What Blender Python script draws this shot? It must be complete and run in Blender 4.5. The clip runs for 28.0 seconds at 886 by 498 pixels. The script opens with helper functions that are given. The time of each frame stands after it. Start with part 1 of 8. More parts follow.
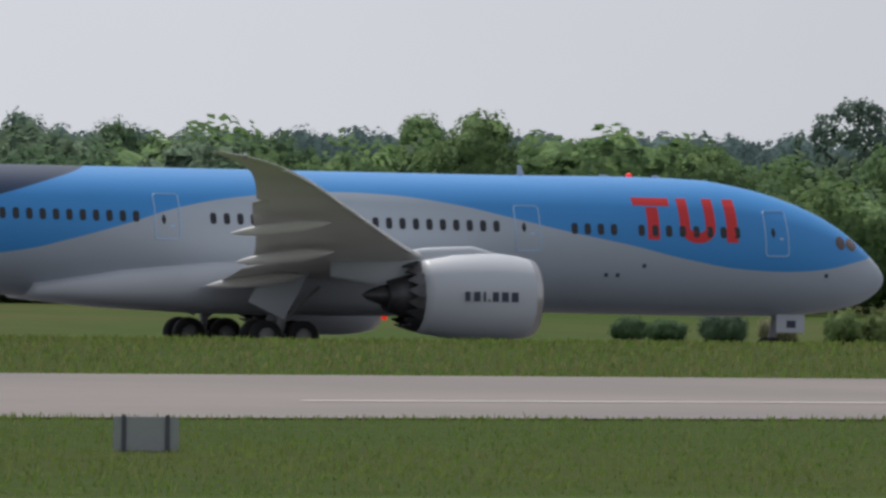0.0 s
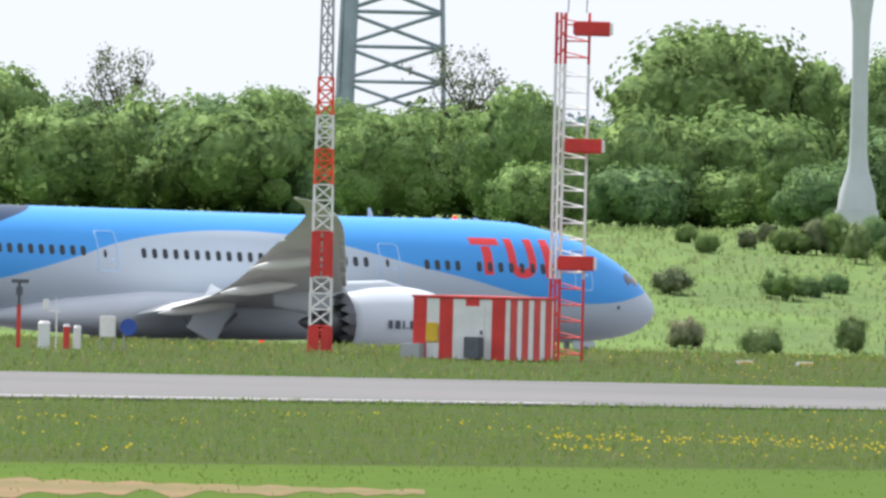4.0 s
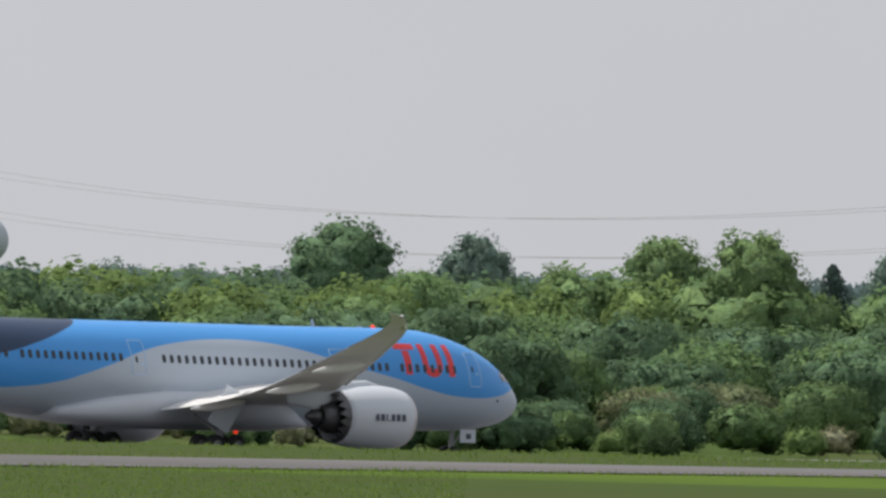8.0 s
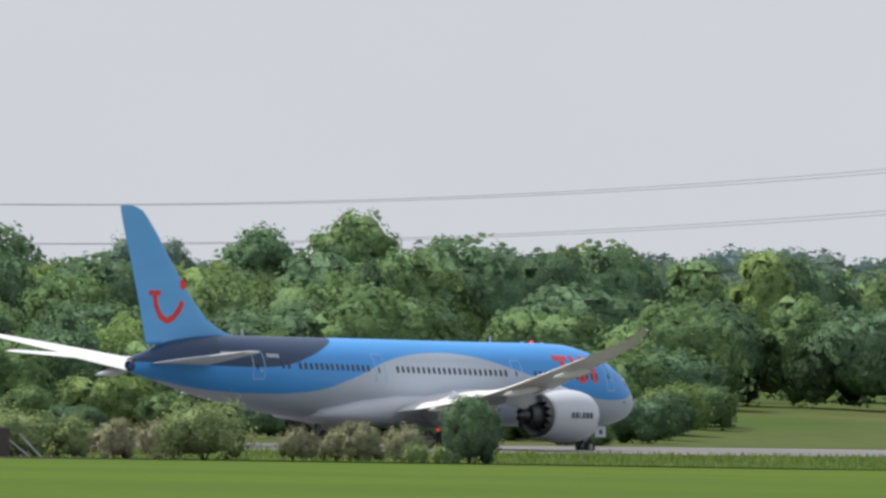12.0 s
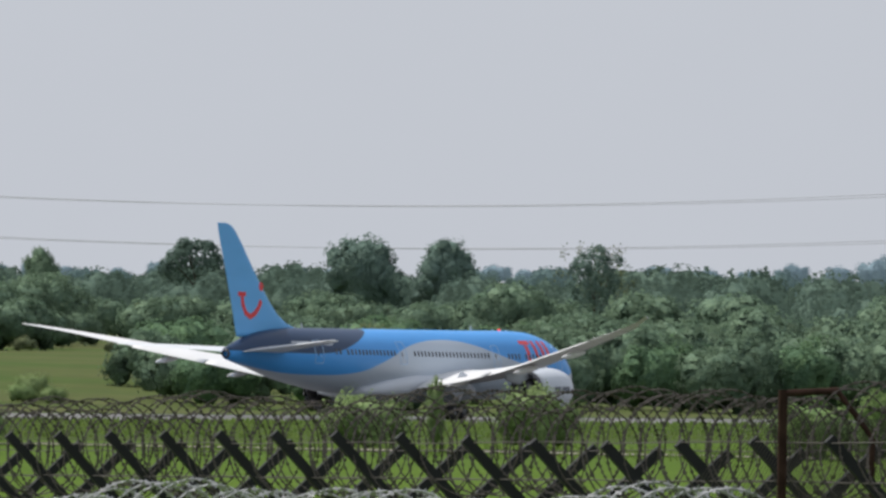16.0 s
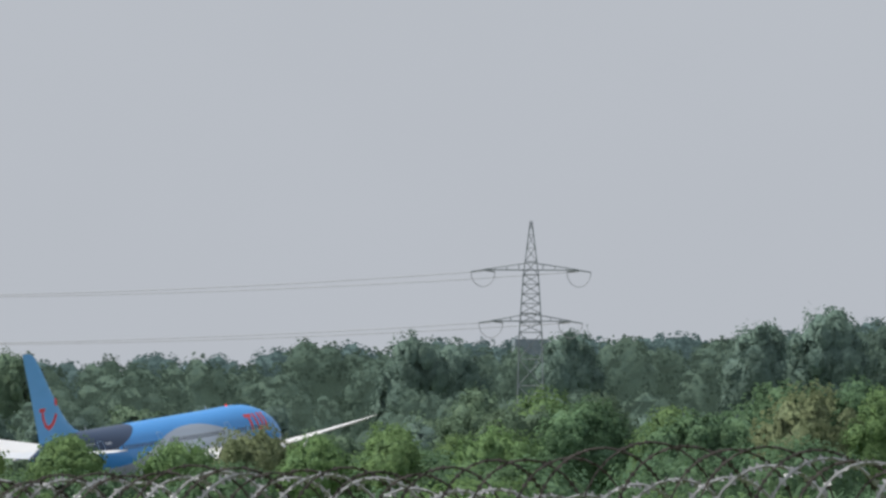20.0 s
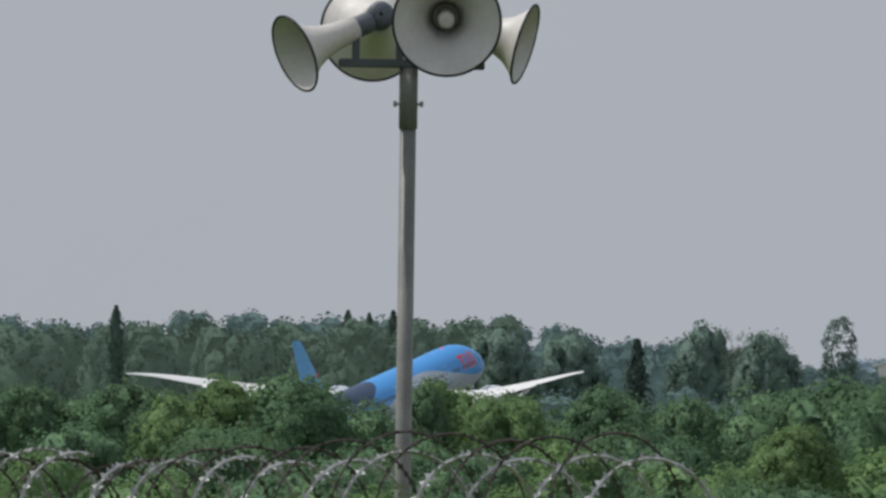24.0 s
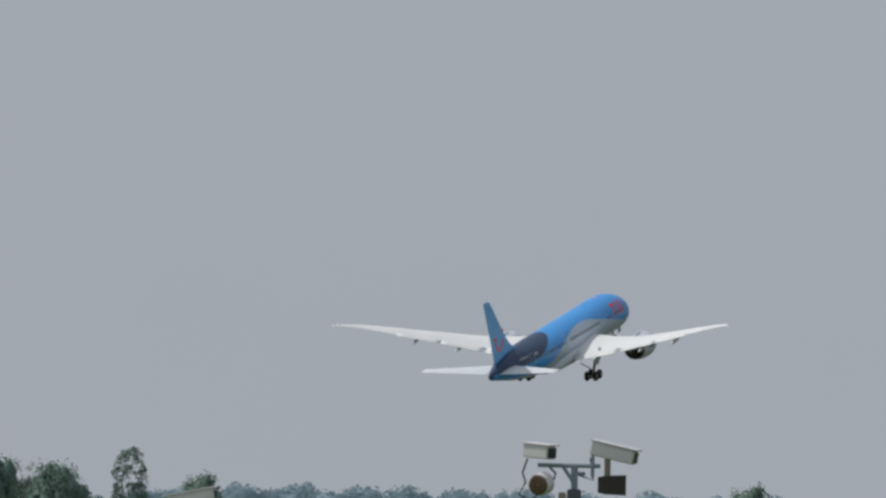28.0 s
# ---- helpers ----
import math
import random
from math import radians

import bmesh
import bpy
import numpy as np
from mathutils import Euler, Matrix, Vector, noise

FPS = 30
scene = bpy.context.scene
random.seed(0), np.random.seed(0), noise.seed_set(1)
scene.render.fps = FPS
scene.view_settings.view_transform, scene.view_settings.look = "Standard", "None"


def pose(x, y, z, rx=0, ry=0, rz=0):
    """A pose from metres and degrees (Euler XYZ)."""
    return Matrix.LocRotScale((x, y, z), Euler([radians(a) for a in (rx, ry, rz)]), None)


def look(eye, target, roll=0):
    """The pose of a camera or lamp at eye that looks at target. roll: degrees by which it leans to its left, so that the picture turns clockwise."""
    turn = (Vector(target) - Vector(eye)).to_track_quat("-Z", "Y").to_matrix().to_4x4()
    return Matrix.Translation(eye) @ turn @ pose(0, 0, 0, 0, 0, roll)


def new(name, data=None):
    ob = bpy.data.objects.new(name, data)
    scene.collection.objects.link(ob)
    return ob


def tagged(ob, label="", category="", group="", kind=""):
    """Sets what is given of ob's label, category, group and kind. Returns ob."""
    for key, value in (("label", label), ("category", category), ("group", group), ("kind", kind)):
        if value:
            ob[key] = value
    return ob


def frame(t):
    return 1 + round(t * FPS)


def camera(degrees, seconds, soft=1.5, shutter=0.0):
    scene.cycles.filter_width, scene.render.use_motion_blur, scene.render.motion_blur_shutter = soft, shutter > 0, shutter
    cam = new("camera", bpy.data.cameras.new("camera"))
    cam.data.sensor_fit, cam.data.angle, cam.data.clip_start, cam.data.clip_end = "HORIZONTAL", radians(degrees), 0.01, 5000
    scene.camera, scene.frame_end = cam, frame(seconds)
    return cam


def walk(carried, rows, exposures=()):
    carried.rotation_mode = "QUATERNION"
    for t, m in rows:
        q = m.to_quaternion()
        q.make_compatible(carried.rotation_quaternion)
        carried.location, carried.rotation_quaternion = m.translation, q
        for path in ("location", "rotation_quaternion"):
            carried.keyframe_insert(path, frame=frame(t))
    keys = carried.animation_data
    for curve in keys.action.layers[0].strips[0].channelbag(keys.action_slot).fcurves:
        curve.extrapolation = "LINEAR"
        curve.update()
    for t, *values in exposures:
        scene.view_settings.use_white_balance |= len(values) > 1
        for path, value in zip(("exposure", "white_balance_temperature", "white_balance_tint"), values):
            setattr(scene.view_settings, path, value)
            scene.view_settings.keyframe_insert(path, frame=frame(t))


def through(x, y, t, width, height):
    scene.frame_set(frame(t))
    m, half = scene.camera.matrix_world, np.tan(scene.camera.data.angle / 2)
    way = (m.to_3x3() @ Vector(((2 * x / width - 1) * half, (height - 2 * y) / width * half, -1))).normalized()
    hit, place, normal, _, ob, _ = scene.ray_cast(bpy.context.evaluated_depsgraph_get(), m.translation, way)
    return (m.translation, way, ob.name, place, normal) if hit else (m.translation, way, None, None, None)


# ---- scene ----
cam = camera(2.938, 28.0, soft=2.8)
EYE = Vector((0, 0, 12))
# seconds, azimuth from +y towards +x, tilt, lean to the left (degrees)
VIEW = [
    (0.0, 20.967, -0.291, 0.71), (0.1, 21.607, -0.256, 0.69), (0.2, 22.238, -0.265, 0.67),
    (0.3, 22.689, -0.267, 0.66), (0.4, 23.141, -0.278, 0.64), (0.5, 23.431, -0.290, 0.62),
    (0.6, 23.634, -0.301, 0.61), (0.7, 23.886, -0.304, 0.59), (0.8, 24.043, -0.305, 0.58),
    (0.9, 24.343, -0.303, 0.56), (1.0, 24.614, -0.308, 0.54), (1.2, 25.140, -0.304, 0.59),
    (1.3, 25.402, -0.299, 0.62), (1.4, 25.596, -0.287, 0.65), (1.5, 25.834, -0.274, 0.67),
    (1.6, 26.116, -0.277, 0.70), (1.7, 26.473, -0.278, 0.72), (1.8, 26.822, -0.287, 0.75),
    (1.9, 27.178, -0.300, 0.78), (2.0, 27.556, -0.299, 0.80), (2.1, 27.947, -0.297, 0.81),
    (2.2, 28.278, -0.306, 0.82), (2.4, 28.937, -0.309, 0.84), (2.6, 29.524, -0.320, 0.86),
    (2.7, 29.828, -0.322, 0.88), (3.0, 30.643, -0.324, 0.91), (3.3, 32.094, -0.304, 1.05),
    (3.6, 33.596, -0.265, 1.19), (3.9, 34.677, -0.231, 1.33), (4.0, 35.041, -0.201, 1.38),
    (4.2, 35.710, -0.186, 1.37), (4.4, 36.383, -0.163, 1.35), (4.5, 36.764, -0.148, 1.35), (6.5, 42.504, 0.016, 1.21),
    (6.8, 43.253, 0.038, 1.18), (7.0, 44.061, 0.071, 1.17), (7.2, 44.689, 0.085, 1.16), (7.5, 45.379, 0.102, 1.15),
    (7.8, 46.355, 0.103, 1.14), (8.0, 46.904, 0.121, 1.14), (8.2, 47.505, 0.139, 1.07), (8.5, 48.346, 0.166, 0.98),
    (8.8, 49.159, 0.176, 0.88), (9.0, 49.449, 0.196, 0.82), (9.2, 49.950, 0.196, 0.85), (9.3, 50.142, 0.196, 0.87), (9.4, 50.440, 0.195, 0.88),
    (9.5, 50.664, 0.193, 0.90), (9.6, 50.995, 0.185, 0.92), (9.7, 51.150, 0.176, 0.93), (9.8, 51.298, 0.150, 0.95), (9.9, 51.435, 0.085, 0.97), (10.0, 51.569, 0.043, 0.98), (10.2, 51.911, -0.012, 0.98),
    (10.5, 52.611, 0.012, 0.99), (10.8, 53.576, 0.027, 1.01), (11.0, 53.966, 0.031, 1.01),
    (11.2, 54.110, 0.025, 1.00), (11.5, 54.500, 0.073, 0.98), (13.5, 58.373, 0.078, 0.87),
    (14.0, 59.687, 0.075, 0.85), (14.4, 60.241, 0.090, 0.88), (15.0, 61.682, 0.092, 0.93),
    (15.8, 62.162, 0.074, 0.88), (16.0, 62.165, 0.080, 0.86), (16.3, 62.624, 0.089, 0.92),
    (16.8, 63.758, 0.177, 1.00), (17.0, 64.085, 0.196, 1.03), (17.2, 64.211, 0.206, 1.04),
    (17.7, 64.807, 0.225, 1.07), (18.0, 65.176, 0.242, 1.09), (18.2, 65.400, 0.252, 1.09),
    (18.6, 65.700, 0.241, 1.08), (19.0, 66.742, 0.294, 1.08), (19.1, 67.109, 0.306, 1.00),
    (19.6, 68.149, 0.409, 0.61), (20.0, 68.107, 0.432, 0.31), (20.5, 68.096, 0.350, 0.32),
    (22.5, 69.950, 0.368, 0.39), (23.0, 70.202, 0.375, 0.59), (23.2, 70.442, 0.388, 0.64),
    (23.6, 70.798, 0.410, 0.74), (24.0, 71.191, 0.431, 0.83), (24.3, 71.468, 0.439, 0.89),
    (24.7, 71.783, 0.445, 0.95), (25.0, 72.043, 0.482, 1.00), (25.4, 72.404, 0.507, 0.98),
    (25.8, 72.726, 0.531, 0.97), (26.0, 72.850, 0.567, 0.96), (26.5, 72.935, 0.591, 0.96),
    (27.0, 73.142, 0.698, 0.97), (27.6, 73.272, 0.801, 1.00), (28.0, 73.536, 0.901, 1.02),
]
LIGHT = [(0, -0.96, 6460, 12.5), (0.6, -0.62, 6445, 12.3), (1, -0.28, 6430, 12.0), (1.5, -0.12, 6440, 12.0), (3, 0.22, 6410, 11.7), (4.5, 0.32, 6300, 10.6),
         (6.5, -0.1, 6590, 11.8), (8, -0.46, 6617, 11.5), (10, -0.45, 6560, 12.0), (11, -0.28, 6500, 11.4), (14, -0.26, 6400, 11.5), (15, -0.42, 6360, 11.3),
         (17, -0.48, 6310, 11.0), (20, -0.62, 6300, 10.0), (22.5, -0.82, 6270, 9.8), (25, -0.88, 6240, 9.8), (27, -0.9, 6220, 8.8), (28, -1.02, 6200, 8.5)]


def view(az, tilt, lean):
    a, b = radians(az), radians(tilt)
    way = Vector((math.sin(a) * math.cos(b), math.cos(a) * math.cos(b), math.sin(b)))
    return look(EYE, EYE + way * 100, lean)


walk(cam, [(t, view(a, b, c)) for t, a, b, c in VIEW], LIGHT)

# ---- sky and sun ----
SUN_AZ, SUN_EL = radians(2), radians(56)
world = bpy.data.worlds.new("sky")
scene.world = world
world.use_nodes = True
wn, wl = world.node_tree.nodes, world.node_tree.links
sky = wn.new("ShaderNodeTexSky")
sky.sky_type, sky.sun_disc = "NISHITA", False
sky.sun_elevation, sky.sun_rotation = SUN_EL, SUN_AZ
sky.air_density, sky.dust_density, sky.ozone_density = 1.0, 5.0, 1.0
veil = wn.new("ShaderNodeMix")
veil.data_type = "RGBA"
veil.inputs["Factor"].default_value = 0.82
veil.inputs["B"].default_value = (9.12, 9.52, 10.15, 1)
wl.new(sky.outputs[0], veil.inputs["A"])
cloud = wn.new("ShaderNodeTexNoise")
cloud.inputs["Scale"].default_value, cloud.inputs["Detail"].default_value, cloud.inputs["Roughness"].default_value = 11.0, 9.0, 0.62
wave = wn.new("ShaderNodeMix")
wave.data_type, wave.blend_type = "RGBA", "MULTIPLY"
ramp = wn.new("ShaderNodeMapRange")
ramp.inputs["To Min"].default_value, ramp.inputs["To Max"].default_value = 0.93, 1.05
wl.new(cloud.outputs["Fac"], ramp.inputs["Value"])
wave.inputs["Factor"].default_value = 1.0
aim, under = wn.new("ShaderNodeTexCoord"), wn.new("ShaderNodeVectorMath")
under.operation = "DOT_PRODUCT"
under.inputs[1].default_value = (math.sin(radians(4)), math.cos(radians(4)), 0)
wl.new(aim.outputs["Generated"], under.inputs[0])
haze = wn.new("ShaderNodeMapRange")
haze.interpolation_type = "SMOOTHSTEP"
for key, value in (("From Min", 0.90), ("From Max", 0.985), ("To Min", 1.0), ("To Max", 1.75)):
    haze.inputs[key].default_value = value
wl.new(under.outputs["Value"], haze.inputs["Value"])
bright = wn.new("ShaderNodeMix")
bright.data_type, bright.blend_type = "RGBA", "MULTIPLY"
bright.inputs["Factor"].default_value = 1.0
bright.clamp_result = False
wl.new(veil.outputs["Result"], bright.inputs["A"])
wl.new(haze.outputs["Result"], bright.inputs["B"])
wl.new(bright.outputs["Result"], wave.inputs["A"])
wl.new(ramp.outputs["Result"], wave.inputs["B"])
wl.new(wave.outputs["Result"], wn["Background"].inputs["Color"])
wn["Background"].inputs["Strength"].default_value = 0.10

sun_lamp = bpy.data.lights.new("sun", "SUN")
sun_lamp.energy, sun_lamp.angle, sun_lamp.color = 4.9, radians(2.5), (1.0, 0.95, 0.87)
sun = new("sun", sun_lamp)
sun.matrix_world = look((math.sin(SUN_AZ) * math.cos(SUN_EL) * 50, math.cos(SUN_AZ) * math.cos(SUN_EL) * 50,
                         math.sin(SUN_EL) * 50), (0, 0, 0))

# ---- materials ----
def nodes_of(name):
    m = bpy.data.materials.new(name)
    m.use_nodes = True
    return m, m.node_tree.nodes, m.node_tree.links, m.node_tree.nodes["Principled BSDF"]


def mat(name, color, rough=0.6, vary=0.25, scale=1.0, fine=14.0, bump=0.0, metal=0.0, tint=None, each=0.0, coat=0.0,
        through=0.0, glow=0.0, leafy=0.0):
    """Two-scale noise over a base colour; tint: the second colour of the coarse patches; each: shift from object to object."""
    m, n, l, b = nodes_of(name)
    tc = n.new("ShaderNodeTexCoord")
    coarse, grain = n.new("ShaderNodeTexNoise"), n.new("ShaderNodeTexNoise")
    coarse.inputs["Scale"].default_value, coarse.inputs["Detail"].default_value = scale, 5
    grain.inputs["Scale"].default_value, grain.inputs["Detail"].default_value = scale * fine, 3
    for t in (coarse, grain):
        l.new(tc.outputs["Object"], t.inputs["Vector"])
    tint = tint or [c * (1 - vary) for c in color]
    mix = n.new("ShaderNodeMix")
    mix.data_type = "RGBA"
    mix.inputs["A"].default_value, mix.inputs["B"].default_value = (*color, 1), (*tint, 1)
    edge = n.new("ShaderNodeMapRange")
    edge.inputs["From Min"].default_value, edge.inputs["From Max"].default_value = 0.38, 0.62
    l.new(coarse.outputs["Fac"], edge.inputs["Value"])
    l.new(edge.outputs["Result"], mix.inputs["Factor"])
    hsv = n.new("ShaderNodeHueSaturation")
    l.new(mix.outputs["Result"], hsv.inputs["Color"])
    val = n.new("ShaderNodeMapRange")
    val.inputs["To Min"].default_value, val.inputs["To Max"].default_value = 1 - vary, 1 + vary
    val.clamp = False
    l.new(grain.outputs["Fac"], val.inputs["Value"])
    last = val.outputs["Result"]
    if each:
        info = n.new("ShaderNodeObjectInfo")
        add = n.new("ShaderNodeMath")
        add.operation = "MULTIPLY_ADD"
        l.new(info.outputs["Random"], add.inputs[0])
        add.inputs[1].default_value = 2 * each
        l.new(last, add.inputs[2])
        sub = n.new("ShaderNodeMath")
        sub.operation = "SUBTRACT"
        l.new(add.outputs[0], sub.inputs[0])
        sub.inputs[1].default_value = each
        last = sub.outputs[0]
        hue = n.new("ShaderNodeMapRange")
        hue.inputs["To Min"].default_value, hue.inputs["To Max"].default_value = 0.5 - each * 0.06, 0.5 + each * 0.05
        l.new(info.outputs["Random"], hue.inputs["Value"])
        l.new(hue.outputs["Result"], hsv.inputs["Hue"])
    if leafy:
        geo, more = n.new("ShaderNodeNewGeometry"), n.new("ShaderNodeMapRange")
        more.inputs["To Min"].default_value, more.inputs["To Max"].default_value = 1 - leafy, 1 + leafy
        l.new(geo.outputs["Random Per Island"], more.inputs["Value"])
        both = n.new("ShaderNodeMath")
        both.operation = "MULTIPLY"
        l.new(last, both.inputs[0])
        l.new(more.outputs["Result"], both.inputs[1])
        last = both.outputs[0]
    l.new(last, hsv.inputs["Value"])
    l.new(hsv.outputs["Color"], b.inputs["Base Color"])
    b.inputs["Roughness"].default_value, b.inputs["Metallic"].default_value = rough, metal
    b.inputs["Coat Weight"].default_value = coat
    if through or rough > 0.88:
        b.inputs["Specular IOR Level"].default_value = 0.06
    if bump:
        bp = n.new("ShaderNodeBump")
        bp.inputs["Strength"].default_value, bp.inputs["Distance"].default_value = 0.6, bump
        l.new(grain.outputs["Fac"], bp.inputs["Height"])
        l.new(bp.outputs["Normal"], b.inputs["Normal"])
    if through:
        tr = n.new("ShaderNodeBsdfTranslucent")
        l.new(hsv.outputs["Color"], tr.inputs["Color"])
        ms = n.new("ShaderNodeMixShader")
        ms.inputs["Fac"].default_value = through
        l.new(b.outputs[0], ms.inputs[1])
        l.new(tr.outputs[0], ms.inputs[2])
        l.new(ms.outputs[0], n["Material Output"].inputs["Surface"])
    if glow:
        b.inputs["Emission Color"].default_value, b.inputs["Emission Strength"].default_value = (*color, 1), glow
    return m


M = {}
M["lawn"] = mat("mown_grass", (0.076, 0.130, 0.010), 0.9, 0.25, 0.035, 30, tint=(0.062, 0.112, 0.011))
M["meadow"] = mat("rough_grass", (0.044, 0.076, 0.014), 0.95, 0.3, 0.03, 12, tint=(0.052, 0.074, 0.016))
M["field"] = mat("pasture", (0.056, 0.096, 0.020), 0.95, 0.3, 0.02, 14, tint=(0.090, 0.100, 0.036))
M["slope"] = mat("slope_grass", (0.135, 0.212, 0.060), 0.95, 0.35, 0.09, 8, tint=(0.110, 0.165, 0.060))
M["earth"] = mat("bare_earth", (0.24, 0.165, 0.095), 0.95, 0.3, 0.2, 16, tint=(0.17, 0.15, 0.07))
M["taxiway"] = mat("worn_concrete", (0.235, 0.205, 0.195), 0.85, 0.14, 0.03, 40, tint=(0.185, 0.168, 0.165))
M["asphalt"] = mat("grey_asphalt", (0.095, 0.094, 0.098), 0.85, 0.15, 0.03, 40, tint=(0.13, 0.125, 0.126))
M["dark_asphalt"] = mat("old_dark_asphalt", (0.060, 0.058, 0.060), 0.85, 0.2, 0.03, 40, tint=(0.085, 0.080, 0.080))
M["runway"] = mat("runway_asphalt", (0.10, 0.10, 0.105), 0.85, 0.2, 0.03, 40, tint=(0.16, 0.155, 0.15))
M["gravel"] = mat("pale_gravel", (0.30, 0.265, 0.23), 0.95, 0.2, 0.1, 20, tint=(0.22, 0.20, 0.165))
M["marking"] = mat("white_line_and_sheen", (0.78, 0.78, 0.76), 0.7, 0.1, 0.3, 20)


# ---- building helpers ----
def part(name, bm, material, parent=None, label="", smooth=False):
    me = bpy.data.meshes.new(name)
    if smooth:
        for f in bm.faces:
            f.smooth = True
    bm.to_mesh(me)
    bm.free()
    for m in material if isinstance(material, (list, tuple)) else (material,):
        me.materials.append(m)
    ob = new(name, me)
    if parent is not None:
        ob.parent = parent
    if label:
        tagged(ob, label)
    return ob


def share(name, me, parent, m, label=""):
    ob = new(name, me)
    ob.parent = parent
    ob.matrix_basis = m
    if label:
        tagged(ob, label)
    return ob


def box(bm, x0, x1, y0, y1, z0, z1, m=None, bevel=0.0):
    r = bmesh.ops.create_cube(bm, size=1.0)
    v = r["verts"]
    for q in v:
        q.co = Vector(((x0 + x1) / 2 + q.co.x * (x1 - x0), (y0 + y1) / 2 + q.co.y * (y1 - y0),
                       (z0 + z1) / 2 + q.co.z * (z1 - z0)))
    if bevel:
        es = list({e for q in v for e in q.link_edges})
        v = list({q for f in bmesh.ops.bevel(bm, geom=es, offset=bevel, segments=2, affect="EDGES")["faces"]
                  for q in f.verts} | {q for q in v if q.is_valid})
    if m is not None:
        bmesh.ops.transform(bm, matrix=m, verts=v)
    return v


def rod(bm, a, b, r0, r1=None, n=8):
    a, b = Vector(a), Vector(b)
    r1 = r0 if r1 is None else r1
    q = (b - a).to_track_quat("Z", "Y").to_matrix().to_4x4()
    m = Matrix.Translation((a + b) / 2) @ q
    bmesh.ops.create_cone(bm, cap_ends=True, segments=n, radius1=r0, radius2=r1, depth=(b - a).length, matrix=m)


def tube(bm, pts, r, n=6, closed=False):
    """A round bar along a line of points."""
    rings = []
    c = len(pts)
    for i, p in enumerate(pts):
        d = (pts[(i + 1) % c] - pts[i - 1]) if closed else (pts[min(i + 1, c - 1)] - pts[max(i - 1, 0)])
        q = d.to_track_quat("Z", "Y")
        rings.append([bm.verts.new(p + q @ Vector((r * math.cos(6.2832 * k / n), r * math.sin(6.2832 * k / n), 0)))
                      for k in range(n)])
    for i in range(c if closed else c - 1):
        s, t = rings[i], rings[(i + 1) % c]
        for k in range(n):
            bm.faces.new((s[k], s[(k + 1) % n], t[(k + 1) % n], t[k]))


def loft(bm, rings, caps=True, closed=True):
    vs = [[bm.verts.new(p) for p in r] for r in rings]
    n = len(vs[0])
    for s, t in zip(vs, vs[1:]):
        for k in range(n if closed else n - 1):
            bm.faces.new((s[k], s[(k + 1) % n], t[(k + 1) % n], t[k]))
    if caps:
        bm.faces.new(vs[0][::-1])
        bm.faces.new(vs[-1])
    bmesh.ops.recalc_face_normals(bm, faces=bm.faces)


def lathe(bm, profile, n=32, m=None):
    """A body turned round the x axis from (x, radius) pairs."""
    rings = [[Vector((x, r * math.cos(6.28319 * k / n), r * math.sin(6.28319 * k / n))) for k in range(n)] for x, r in profile]
    if m is not None:
        rings = [[m @ p for p in r] for r in rings]
    loft(bm, rings, caps=False)


def curve_of(pairs):
    """A smooth curve through (x, y) pairs that never overshoots."""
    xs, ys = np.array([p[0] for p in pairs], float), np.array([p[1] for p in pairs], float)
    d = np.diff(ys) / np.diff(xs)
    g = np.zeros(len(xs))
    g[0], g[-1] = d[0], d[-1]
    for i in range(1, len(xs) - 1):
        g[i] = 0 if d[i - 1] * d[i] <= 0 else 2 * d[i - 1] * d[i] / (d[i - 1] + d[i])

    def f(x):
        x = min(max(x, xs[0]), xs[-1])
        i = min(max(int(np.searchsorted(xs, x)) - 1, 0), len(xs) - 2)
        h = xs[i + 1] - xs[i]
        t = (x - xs[i]) / h
        return float((1 + 2 * t) * (1 - t) ** 2 * ys[i] + t * (1 - t) ** 2 * h * g[i] + t * t * (3 - 2 * t) * ys[i + 1]
                     + t * t * (t - 1) * h * g[i + 1])
    return f


def ramp01(x, a, b):
    t = min(max((x - a) / (b - a), 0.0), 1.0)
    return t * t * (3 - 2 * t)


# ---- the lie of the land, shaped to fit the camera's view ----
RUNWAY_Y = 661.0


def runway_z(x):
    return 2.32 - 0.0043 * (min(max(x, -400), 3000) - 700)


def bow(x, a, b, c, stop):
    q = min(max(x, 60), stop)
    return a * q * q + b * q + c - 0.0035 * (max(x, stop) - stop)


